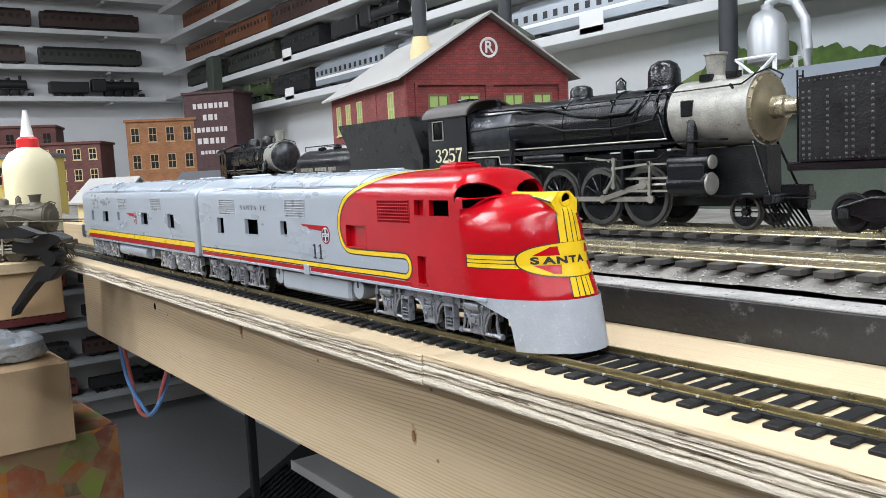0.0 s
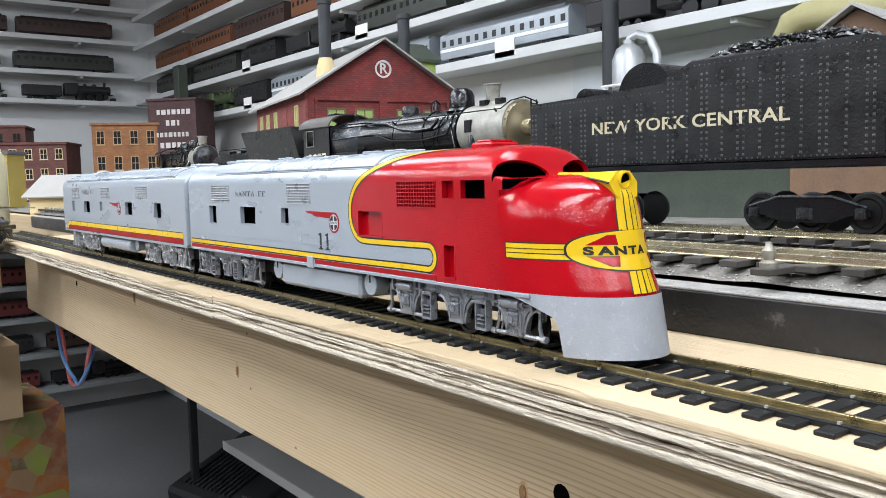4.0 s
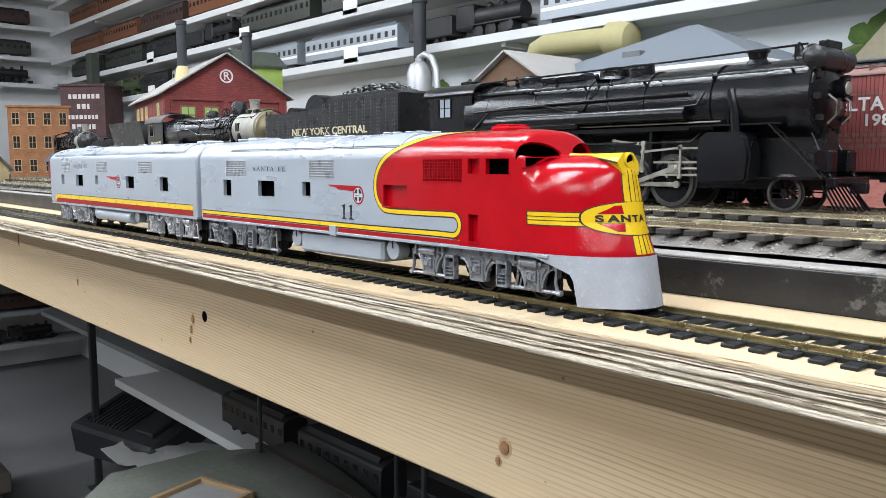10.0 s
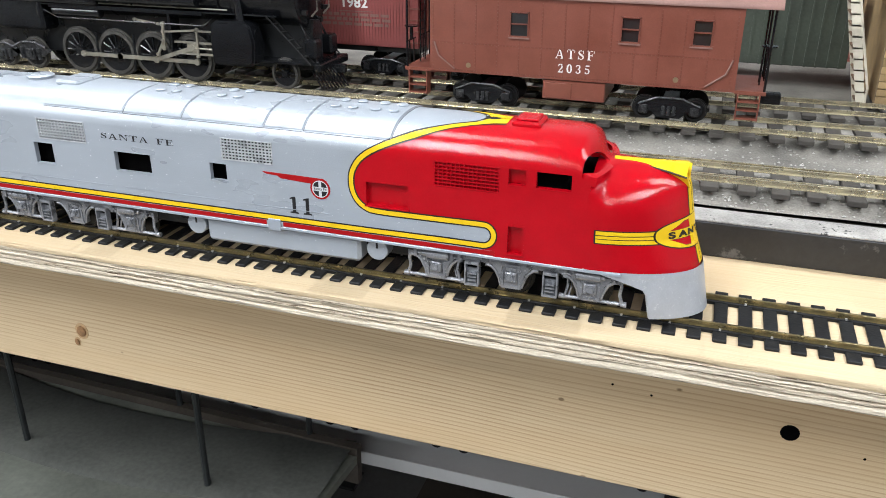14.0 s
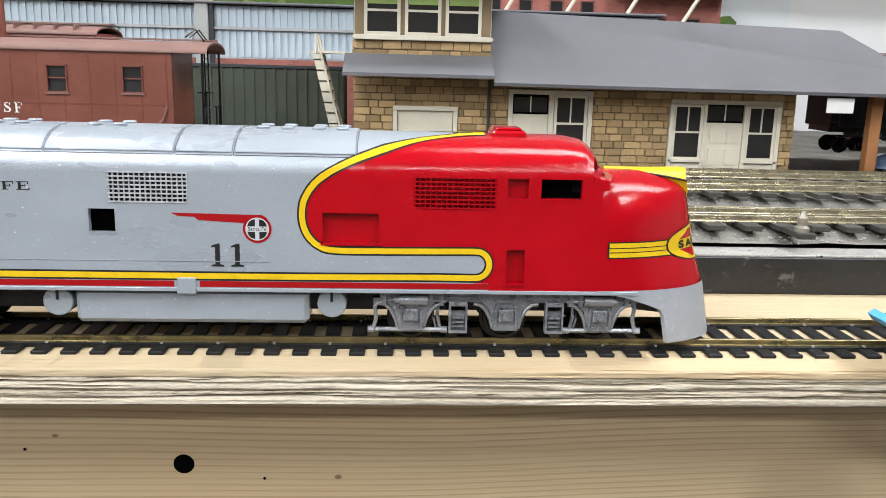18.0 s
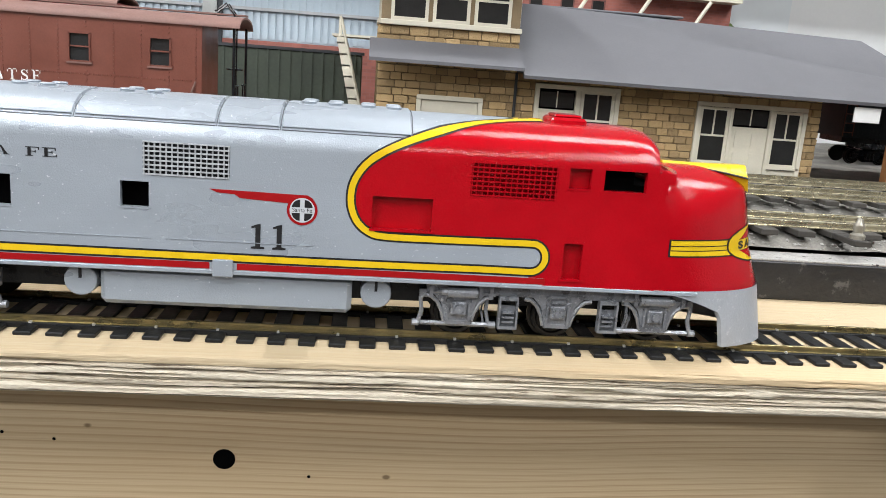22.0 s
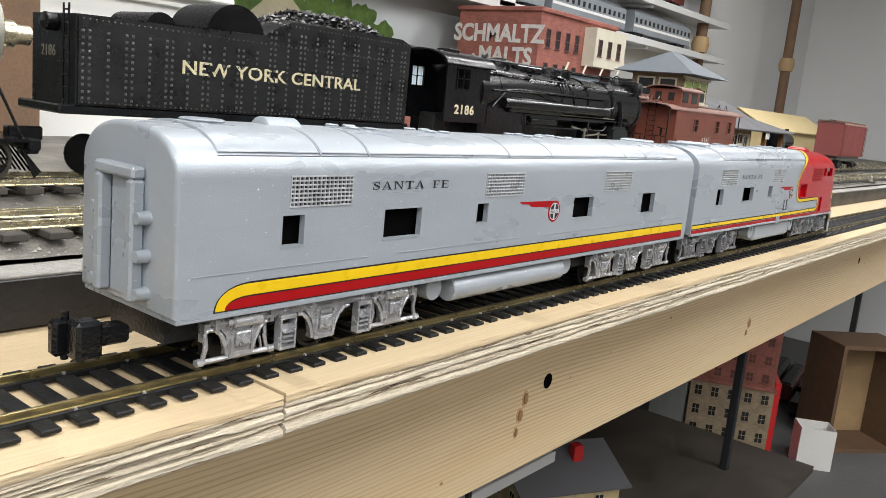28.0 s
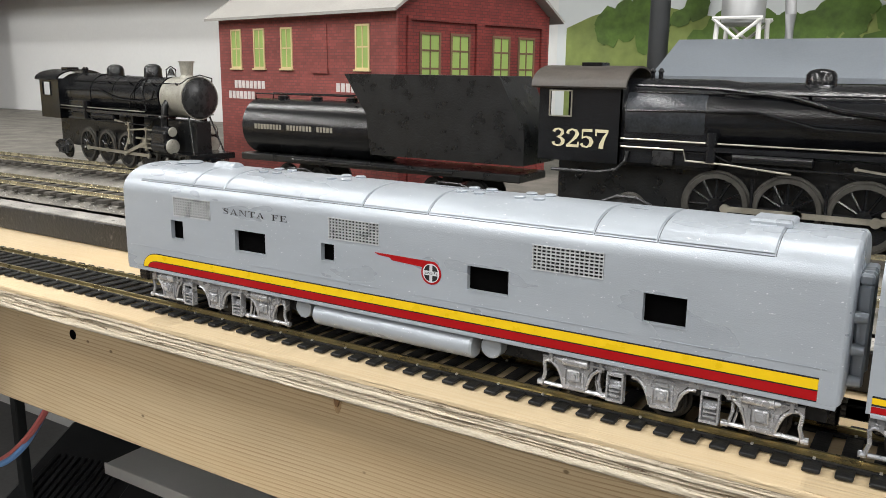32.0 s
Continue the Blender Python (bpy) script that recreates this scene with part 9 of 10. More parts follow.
M_CARBLUE = paint("pale_blue_enamel", (0.20, 0.27, 0.46), 0.25, 0.0, 0.08, 600, 40, 0.05, coat=0.6)
CAR.location = (0.432, 0.470, 0.0335)
secs = []
for x, h, w in ((-0.048, 0.010, 0.012), (-0.045, 0.016, 0.0165), (-0.030, 0.021, 0.018), (-0.022, 0.030, 0.0165), (-0.008, 0.034, 0.0155), (0.010, 0.033, 0.0155), (0.020, 0.024, 0.0175), (0.036, 0.021, 0.0175), (0.045, 0.016, 0.016), (0.048, 0.010, 0.012)):
    secs.append([(x, w * math.cos(t) * (1 if math.sin(t) < 0.3 else 0.92), 0.005 + (h - 0.005) * max(0, math.sin(t)) ** 0.8) for t in [math.pi * k / 12 for k in range(13)]])
body = part("body", loft(B(), secs, closed=True), M_CARBLUE, CAR, angle=60)
for s in (-1, 1):
    part("side_window", prism(B(), [(-0.018, 0.023), (0.012, 0.023), (0.008, 0.030), (-0.010, 0.030)], s * 0.0165 - 0.0006, s * 0.0165 + 0.0006), M_WINDOW, CAR)
    for x in (-0.030, 0.030):
        part("wheel", lathe(B(), (x, s * 0.013, 0.0075), (0, s, 0), [(0, 0.0075), (0.004, 0.0075), (0.0045, 0.004)], 16), M_BLACK_MATT, CAR)

# stones of the station front, the last of the station
sr = random.Random(21)
bm = B()
box(bm, -0.5, 0.5, -0.5, 0.5, -0.5, 0.5, 0.08)
bmesh.ops.recalc_face_normals(bm, faces=bm.faces)
ME_STONE = bpy.data.meshes.new("stone")
bm.to_mesh(ME_STONE)
bm.free()


def lay_stones(parent, x0, x1, z0, z1, holes, place, course=0.0079, longest=0.019):
    rows = max(1, round((z1 - z0) / course))
    hgt = (z1 - z0) / rows
    for r in range(rows):
        z = z0 + hgt * r
        x = x0
        while x < x1 - 0.002:
            w = min(sr.uniform(0.009, longest), x1 - x)
            if x1 - x - w < 0.005:
                w = x1 - x
            spans = [(x, x + w)]
            for h in holes:
                if z + hgt * 0.5 > h[2] and z + hgt * 0.5 < h[3]:
                    spans = [s for a, b in spans for s in ((a, min(b, h[0])), (max(a, h[1]), b)) if s[1] - s[0] > 0.002]
            for a, b in spans:
                ob = mesh_part("stone", ME_STONE, M_STONE, parent)
                t = sr.uniform(0.0018, 0.0052)
                ob.matrix_basis = place(((a + b) / 2, z + hgt / 2)) @ Matrix.Rotation(radians(sr.uniform(-2.5, 2.5)), 4, "Y") @ Matrix.Diagonal((b - a - sr.uniform(0.0004, 0.0012), t, hgt - sr.uniform(0.0003, 0.0012), 1))
            x += w


lay_stones(front, 0.0, SL, SZ0, SZ1, opens, lambda p: Matrix.Translation((p[0], 0.0010, p[1])), 0.0070, 0.0165)
lay_stones(tw, 0.0, 0.128, SZ1, 0.1560, [], lambda p: Matrix.Translation((p[0], 0.0022, p[1])))
lay_stones(tw, 0.0, 0.110, SZ1, 0.1560, [], lambda p: Matrix.Translation((0.0010, p[0], p[1])) @ Matrix.Rotation(radians(90), 4, "Z"))

# ---- buildings further back


def windowed_block(name, label, m, lx, ly, z0, z1, mw, rows, cols, trim, sides=(0,), cap=None, win=(0.5, 0.55)):
    """A plain brick block with rows of framed windows on its front and ends."""
    h = thing(name, label, "building", "layout buildings")
    h.matrix_basis = m
    block("wall", mw, h, 0, lx, 0, ly, z0, z1)
    block("cornice", cap or mw, h, -0.006, lx + 0.006, -0.006, ly + 0.006, z1, z1 + 0.010, 0.001)
    for s in sides:
        length = lx if s == 0 else ly
        n = cols if s == 0 else max(1, round(cols * ly / lx))
        base = {0: Matrix.Identity(4), 1: Matrix.Translation((lx, 0, 0)) @ Matrix.Rotation(radians(90), 4, "Z"), -1: Matrix.Translation((0, ly, 0)) @ Matrix.Rotation(radians(-90), 4, "Z")}[s]
        pw, ph = length / n, (z1 - z0) / rows
        for i in range(n):
            for j in range(rows):
                framed_window(h, base @ Matrix.Translation((pw * (i + 0.5 - win[0] / 2), 0, z0 + ph * (j + 0.25))), pw * win[0], ph * win[1], trim, M_WINDOW, (1, 1), sill=True)
    return h


def sign_bars(parent, m, rows, material, seed):
    r = random.Random(seed)
    bm = B()
    for z, x0, x1, h in rows:
        x = x0
        while x < x1:
            w = r.uniform(0.6, 1.0) * h
            box(bm, x, min(x + w, x1), -0.0010, 0.0004, z, z + h)
            x += w + h * 0.35
    bmesh.ops.transform(bm, matrix=m, verts=bm.verts)
    part("painted_sign", bm, material, parent, "faded unreadable painted lettering", kind="stuff")


pb = windowed_block("brick_warehouse", "tall dark purple brick warehouse with faded painted lettering", pose(-4.33, 0.80, 0, 0, 0, 40), 0.215, 0.15, 0.025, 0.430, M_BRICK_PURPLE, 1, 1, M_BRICK_PURPLE, (), win=(0.05, 0.05))
sign_bars(pb, Matrix.Identity(4), [(0.375, 0.04, 0.19, 0.020), (0.33, 0.08, 0.14, 0.022), (0.285, 0.03, 0.18, 0.018), (0.24, 0.05, 0.17, 0.022), (0.20, 0.06, 0.15, 0.014)], M_LETTER, 8)
ob_ = windowed_block("brick_mill", "orange brick mill with rows of windows", pose(-4.42, 0.60, 0, 0, 0, 62), 0.26, 0.16, 0.025, 0.335, M_BRICK_ORANGE, 3, 4, M_TAN, (0,))
rb_ = windowed_block("brick_factory", "red brick factory with many small windows", pose(-4.62, 0.15, 0, 0, 0, 62), 0.40, 0.2, 0.025, 0.260, M_BRICK_DULL, 3, 7, M_CREAM, (0,))
rb2 = windowed_block("brick_factory", "long dull red factory behind the other buildings", pose(-5.05, -0.15, 0, 0, 0, 70), 0.62, 0.2, 0.025, 0.350, M_BRICK_DULL, 3, 9, M_BRICK_DULL, (0,))
wr = gabled_house("brick_cottage", "red brick cottage with white base", pose(-3.92, 0.62, 0, 0, 0, 40), 0.16, 0.1, 0.025, 0.10, 0.03, M_BRICK_RED, M_BRICK_RED, M_SLATE)
yh = windowed_block("yellow_house", "small mustard yellow house", pose(-3.45, -0.02, 0, 0, 0, 60), 0.16, 0.12, 0.0, 0.18, M_YELLOWHOUSE, 2, 2, M_TAN, (0,), cap=M_SLATE)
ch = gabled_house("cream_cottage", "small cream cottage with grey roof", pose(-3.0, 0.10, 0, 0, 0, 30), 0.12, 0.10, 0.0, 0.075, 0.04, M_CREAM, M_CREAM, M_ROOF_DUSTY)
dk = thing("water_tank", "dark round water tank on a flat roof", "tank", "layout buildings")
dk.location = (-4.75, 0.12, 0)
part("tank", lathe(B(), (0, 0, 0.27), (0, 0, 1), [(0, 0.05), (0.13, 0.05), (0.15, 0.02)], 20), M_STACKBLACK, dk)
# soda shop with its painted side
SMB = thing("brick_shop", "salmon brick shop block with a big painted side sign", "building", "layout buildings")
SMB.location = (-0.032, 0.830, 0)
block("wall", M_BRICK_SALMON, SMB, 0, 0.372, 0, 0.245, 0.025, 0.345)
block("cornice", M_BRICK_SALMON, SMB, -0.006, 0.378, -0.006, 0.251, 0.345, 0.356, 0.002)
block("overhanging_bay", M_TRIM, SMB, 0.21, 0.372, -0.035, 0.0, 0.238, 0.335)
END = Matrix.Rotation(radians(-90), 4, "Z") @ FRONT
lettering("painted_sign", "SCHMALTZ", 0.058, M_LETTER, SMB, Matrix.Translation((-0.0008, 0.122, 0.290)) @ END, 0.0004, 0.92, 1.0, bold=0.002)
lettering("painted_sign", "MALTS", 0.058, M_LETTER, SMB, Matrix.Translation((-0.0008, 0.095, 0.236)) @ END, 0.0004, 0.92, 1.0, bold=0.002)
for i in range(4):
    framed_window(SMB, Matrix.Translation((0.03 + 0.045 * i, 0, 0.265)), 0.020, 0.045, M_BRICK_DULL, M_WINDOW, (0, 1))
    framed_window(SMB, Matrix.Translation((0.03 + 0.045 * i, 0, 0.185)), 0.020, 0.045, M_BRICK_DULL, M_WINDOW, (0, 1))
for i in range(3):
    framed_window(SMB, Matrix.Translation((0.225 + 0.050 * i, -0.035, 0.265)), 0.020, 0.042, M_BRICK_DULL, M_WINDOW, (0, 1))
    framed_window(SMB, Matrix.Translation((0.22 + 0.050 * i, 0.0, 0.165)), 0.022, 0.045, M_BRICK_DULL, M_WINDOW, (0, 1))
for i in range(4):
    part("brace", tube(B(), [(0.02 + 0.085 * i, -0.050, 0.16), (0.065 + 0.085 * i, -0.050, 0.235)], 0.0028, 6), M_TRIM, SMB)
CWB = windowed_block("white_corner_block", "white card building with a heavy moulded cornice", pose(-1.365, 0.800, 0), 0.275, 0.18, 0.025, 0.205, M_WHITE, 2, 6, M_TRIM, (0, 1), cap=M_WHITE)
block("cornice_step", M_WHITE, CWB, -0.012, 0.287, -0.012, 0.192, 0.215, 0.224, 0.002)
GYB = windowed_block("tan_card_building", "tan card building with plain windows", pose(-1.07, 0.86, 0), 0.22, 0.14, 0.025, 0.200, M_TAN, 2, 4, M_TRIM, (0,), cap=M_SLATE)

# ---------------------------------------------------------------- shelves with stored models
M_BROWNCAR = paint("dark_brown_coach", (0.045, 0.022, 0.017), 0.5, 0.0, 0.2, 300, 20, 0.1)
M_GREENCAR = paint("dark_olive_coach", (0.030, 0.034, 0.026), 0.5, 0.0, 0.2, 300, 20, 0.1)
M_ORANGECAR = paint("rusty_orange_coach", (0.15, 0.055, 0.022), 0.5, 0.0, 0.2, 300, 20, 0.1)
M_SILVERCAR = paint("silver_coach", (0.30, 0.33, 0.36), 0.4, 0.3, 0.12, 300, 20, 0.1)
M_GREENLOCO = paint("olive_green_loco", (0.055, 0.075, 0.030), 0.45, 0.0, 0.2, 300, 20, 0.1)
M_YELLOWCAR = paint("yellow_stripe_coach", (0.38, 0.25, 0.035), 0.5, 0.0, 0.2, 300, 20, 0.1)
M_REDCAR = paint("maroon_coach", (0.11, 0.018, 0.016), 0.5, 0.0, 0.2, 300, 20, 0.1)
M_BLACKCAR = paint("sooty_black_model", (0.012, 0.012, 0.013), 0.55, 0.0, 0.3, 300, 20, 0.1)


def shelf(label, x0, x1, y0, y1, z, name="wall_shelf", mt=None):
    s = tagged(new(name), label, "shelf", "wall shelves")
    block("board", mt or M_SHELF, s, x0, x1, y0, y1, z - 0.018, z, 0.002)
    along = (x1 - x0) > (y1 - y0)
    if along:
        block("front_lip", mt or M_SHELF, s, x0, x1, y0 - 0.004, y0 - 0.0002, z - 0.021, z + 0.002, 0.001)
    else:
        block("front_lip", mt or M_SHELF, s, x1 + 0.0002, x1 + 0.004, y0, y1, z - 0.021, z + 0.002, 0.001)
    for k in range(5):
        f = (k + 0.5) / 5
        if along:
            block("bracket", M_ENAMEL, s, x0 + (x1 - x0) * f - 0.008, x0 + (x1 - x0) * f + 0.008, y0 + 0.01, y1, z - 0.030, z - 0.0185, 0.001)
        else:
            block("bracket", M_ENAMEL, s, x0, x1 - 0.01, y0 + (y1 - y0) * f - 0.008, y0 + (y1 - y0) * f + 0.008, z - 0.030, z - 0.0185, 0.001)
    return s


def coach(mat, length=0.40, stripe=None, label="dark model railway coach stored on a shelf"):
    """A stored passenger coach; its base is z = 0."""
    c = thing("model_coach", label, "model coach", "stored coaches")
    h, w = 0.076, 0.031
    pr = [(-w, 0.018), (w, 0.018), (w, h)] + [(w * math.cos(t), h + 0.013 * math.sin(t)) for t in [math.pi * i / 8 for i in range(1, 8)]] + [(-w, h)]
    part("body", prism(B(), pr, 0, length, "yz"), mat, c)
    n = int(length / 0.032)
    bm = B()
    for i in range(n):
        x = length * (i + 0.3) / n
        for s in (-1, 1):
            box(bm, x, x + 0.014, s * w - 0.0008, s * w + 0.0008, 0.050, 0.066)
    part("window_strip", bm, M_WINDOW if mat is not M_SILVERCAR else M_BLACKCAR, c, kind="stuff")
    if stripe:
        part("side_band", box(B(), 0.001, length - 0.001, -w - 0.0008, w + 0.0008, 0.036, 0.044), stripe, c)
    part("roof_strip", prism(B(), [(-w * 0.75, h + 0.0085), (w * 0.75, h + 0.0085), (w * 0.5, h + 0.018), (-w * 0.5, h + 0.018)], 0.02, length - 0.02, "yz"), M_BLACKCAR if mat is not M_SILVERCAR else M_SILVERCAR, c)
    for x in (0.06, length - 0.06):
        b = part("bogie", box(B(), x - 0.035, x + 0.035, -0.024, 0.024, 0.008, 0.020, 0.003), M_BLACKCAR, c)
        for dx in (-0.022, 0.022):
            part("wheel", cyl(B(), (x + dx, -0.021, 0.009), (x + dx, 0.021, 0.009), 0.009, n=14), M_WHEEL, b)
    return c


def stored_engine(mat, label="black model steam engine stored on a shelf"):
    e = thing("model_engine", label, "model locomotive", "stored engines")
    part("boiler", lathe(B(), (0.08, 0, 0.058), (1, 0, 0), [(0, 0.024), (0.16, 0.022), (0.162, 0.016)], 18), mat, e)
    block("cab", mat, e, 0.02, 0.085, -0.028, 0.028, 0.030, 0.090, 0.004)
    block("running_board", mat, e, 0.06, 0.25, -0.028, 0.028, 0.036, 0.039)
    part("smokestack", cyl(B(), (0.215, 0, 0.078), (0.215, 0, 0.100), 0.007, n=12), mat, e)
    for x in (0.12, 0.165):
        part("dome", lathe(B(), (x, 0, 0.076), (0, 0, 1), [(0, 0.011), (0.010, 0.010), (0.015, 0.004)], 12), mat, e)
    block("pilot", mat, e, 0.245, 0.265, -0.022, 0.022, 0.006, 0.022, 0.003)
    for x in (0.095, 0.14, 0.185):
        for s in (-1, 1):
            part("wheel", lathe(B(), (x, s * 0.016, 0.020), (0, s, 0), [(0, 0.020), (0.004, 0.019), (0.005, 0.006)], 18), M_WHEEL, e)
    part("cylinder", cyl(B(), (0.215, -0.030, 0.024), (0.215, 0.030, 0.024), 0.011, n=12), mat, e)
    td = part("tender", box(B(), -0.17, 0.005, -0.028, 0.028, 0.022, 0.074, 0.003), mat, e)
    for x in (-0.14, -0.11, -0.06, -0.03):
        part("wheel", cyl(B(), (x, -0.021, 0.010), (x, 0.021, 0.010), 0.010, n=12), M_WHEEL, td)
    return e


protos = {}


def stock(kind, m):
    """A stored model at the pose m; the first of its kind is built, the rest are copies."""
    if kind not in protos:
        made = {
            "brown": lambda: coach(M_BROWNCAR, 0.44, label="dark brown model coach stored on a shelf"), "green": lambda: coach(M_GREENCAR, 0.46, label="dark green model coach stored on a shelf"),
            "orange": lambda: coach(M_ORANGECAR, 0.43, label="rusty orange model coach stored on a shelf"), "silver": lambda: coach(M_SILVERCAR, 0.47, M_WHITE, "silver model coach with pale band stored on a shelf"),
            "yellow": lambda: coach(M_BLACKCAR, 0.42, M_YELLOWCAR, "black model coach with yellow band stored on a shelf"), "red": lambda: coach(M_REDCAR, 0.40, label="maroon model coach stored on a shelf"),
            "black": lambda: stored_engine(M_BLACKCAR), "olive": lambda: stored_engine(M_GREENLOCO, "olive green model steam engine on a shelf"), "box": lambda: coach(M_BLACKCAR, 0.30, label="plain black model van stored on a shelf")}[kind]()
        made.matrix_basis = m
        protos[kind] = made
        return made
    return copy_thing(protos[kind], m)


for i, z in enumerate((0.390, 0.530, 0.650, 0.805, 0.950)):
    shelf("white wall shelf full of model trains", WALL_L + 0.13, 1.72, WALL_B - 0.115, WALL_B - 0.001, z)
rk = random.Random(3)
rows = [(0.390, ["red", "olive", "box", "silver", "silver", "silver", "black", "silver", "silver", "silver", "silver", "silver", "silver"]),
        (0.530, ["green", "green", "box", "black", "green", "green", "black", "red", "green", "silver", "silver", "green", "red"]),
        (0.650, ["orange", "orange", "brown", "orange", "red", "green", "brown", "brown", "red", "red", "brown", "brown", "red"]),
        (0.805, ["orange", "orange", "brown", "brown", "brown", "green", "brown", "brown", "brown", "brown", "brown", "brown"])]
lens = {"brown": 0.46, "green": 0.48, "orange": 0.45, "silver": 0.49, "yellow": 0.44, "red": 0.42, "black": 0.46, "olive": 0.46, "box": 0.33}
for z, kinds in rows:
    x = -5.05
    for k in kinds:
        if x > 1.3:
            break
        off = 0.175 if k in ("black", "olive") else 0.0
        stock(k, pose(x + off, WALL_B - 0.062, z, 0, 0, rk.uniform(-1, 1)))
        x += lens[k] + rk.uniform(0.015, 0.05)
# brackets and little white cards on the shelf edges
for x in (-3.95, -3.1, -2.45, -1.2, 0.1):
    for z in (0.390, 0.530):
        cd = block("shelf_card", M_WHITE, None, x, x + 0.07, WALL_B - 0.119, WALL_B - 0.1165, z - 0.012, z + 0.030)
        tagged(cd, "small white card on the shelf edge", "card", "cards on the shelves")
# upright at the corner
up = block("shelf_upright", M_BOARDGREEN, None, -4.62, -4.55, WALL_B - 0.160, WALL_B - 0.1155, GROUND, 0.62, 0.003)
tagged(up, "dark upright board with a yellow tag between the shelves", "post")
for z in (0.523, 0.666, 0.833, 1.0):
    shelf("white end wall shelf with model trains", WALL_L + 0.001, WALL_L + 0.125, -2.4, WALL_B - 0.02, z)
    y = 0.98
    q = 0
    while y > -1.6:
        k = (("black", "black") if z < 0.6 else ("green", "brown") if z < 0.8 else ("brown", "brown"))[q % 2]
        y -= lens[k]
        stock(k, pose(WALL_L + 0.066, y + (0.18 if k == "black" else 0), z, 0, 0, 90 + rk.uniform(-1, 1)))
        y -= rk.uniform(0.02, 0.06)
        q += 1
# lower shelves, below the table
for z in (-0.22, -0.38, -0.54, -0.72, -0.90):
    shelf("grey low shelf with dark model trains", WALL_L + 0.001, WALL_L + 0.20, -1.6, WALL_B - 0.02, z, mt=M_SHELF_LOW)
    y = 1.02
    q = 0
    while y > -0.9:
        k = ("brown", "box", "black", "red")[(q + int(-z * 100)) % 4]
        y -= lens[k]
        stock(k, pose(WALL_L + 0.12, y + (0.18 if k == "black" else 0), z, 0, 0, 90 + rk.uniform(-2, 2)))
        y -= rk.uniform(0.02, 0.06)
        q += 1
for z, kk in ((-0.40, ["brown", "yellow", "brown", "yellow", "red", "yellow", "brown", "red", "brown", "box", "red"]), (-0.72, ["brown", "yellow", "yellow", "box", "green", "red", "red", "green", "red", "brown", "red"])):
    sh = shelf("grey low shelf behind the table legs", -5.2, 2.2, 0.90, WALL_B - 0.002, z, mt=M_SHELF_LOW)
    x = -5.1
    for k in kk:
        stock(k, pose(x + (0.18 if k == "black" else 0), 1.02, z, 0, 0, rk.uniform(-3, 3)))
        x += lens[k] + 0.05

# ---------------------------------------------------------------- painted scenery on the wall
M_HILL = paint("painted_green_hill", (0.20, 0.25, 0.075), 0.85, 0.0, 0.35, 60, 12, 0.0)
M_TREES = paint("painted_trees", (0.085, 0.15, 0.030), 0.85, 0.0, 0.5, 90, 25, 0.0)
M_CHURCH = paint("painted_stone_church", (0.48, 0.43, 0.30), 0.85, 0.0, 0.15, 90, 14, 0.0)
M_SKYPAINT = paint("painted_pale_sky", (0.66, 0.70, 0.72), 0.8, 0.0, 0.05, 40, 2, 0.0)


def hill_top(x):
    """Height of the painted skyline, which rises to a wooded hill."""
    i = (x + 2.28) / 0.05
    return 0.235 + 0.045 * math.sin(i * 0.21 + 0.4) + 0.02 * math.sin(i * 0.67) + 0.125 * math.exp(-((x + 0.88) / 0.30) ** 2)


MU = thing("wall_mural", "painted wall scenery of green hills, trees and stone houses", "mural", kind="structure")
yw = WALL_B - 0.004
block("painted_sky", M_SKYPAINT, MU, -2.3, 0.6, yw, yw + 0.0035, 0.03, 0.372)
hp = [(-2.28, 0.03)] + [(-2.28 + 0.05 * i, hill_top(-2.28 + 0.05 * i)) for i in range(57)] + [(0.56, 0.03)]
part("painted_hill", prism(B(), hp, yw - 0.002, yw), M_HILL, MU)
bm = B()
rt = random.Random(8)
for i in range(330):
    x = rt.uniform(-2.2, 0.5)
    r = rt.uniform(0.012, 0.032)
    z = hill_top(x) + rt.uniform(-0.07, 0.020)
    n = 11
    prism(bm, [(x + r * (0.75 + 0.35 * rt.random()) * math.cos(2 * math.pi * k / n), z + r * (0.7 + 0.4 * rt.random()) * math.sin(2 * math.pi * k / n)) for k in range(n)], yw - 0.0030 - 0.000004 * i, yw - 0.0022)
part("painted_tree", bm, M_TREES, MU, kind="stuff")
for x, w, h in ((-1.03, 0.12, 0.10), (-0.88, 0.16, 0.12), (-0.62, 0.16, 0.10)):
    part("painted_house", prism(B(), [(x, 0.18), (x + w, 0.18), (x + w, 0.20 + h * 0.6), (x + w / 2, 0.20 + h * 1.25), (x, 0.20 + h * 0.6)], yw - 0.006, yw - 0.0045), M_CHURCH, MU)
    for k in range(3):
        block("painted_window", M_WINDOW, MU, x + w * (0.18 + 0.26 * k), x + w * (0.28 + 0.26 * k), yw - 0.0068, yw - 0.006, 0.205, 0.235)
part("painted_roof", prism(B(), [(-0.80, 0.29), (-0.66, 0.29), (-0.69, 0.345), (-0.78, 0.345)], yw - 0.0066, yw - 0.0061), M_SLATE_PALE, MU)

# insulated yellow pipe and wooden stand on the wall
M_PIPEYELLOW = paint("yellow_pipe_wrap", (0.38, 0.345, 0.17), 0.7, 0.0, 0.1, 200, 20, 0.2)
YP = thing("wrapped_pipe", "thick pale yellow wrapped pipe with rounded bends", "pipe")
part("pipe", tube(B(), [(-1.70, 1.08, 0.285), (-1.70, 1.07, 0.315), (-1.685, 1.065, 0.338), (-1.655, 1.06, 0.346), (-1.56, 1.06, 0.343), (-1.47, 1.06, 0.340)], 0.026, 16), M_PIPEYELLOW, YP)
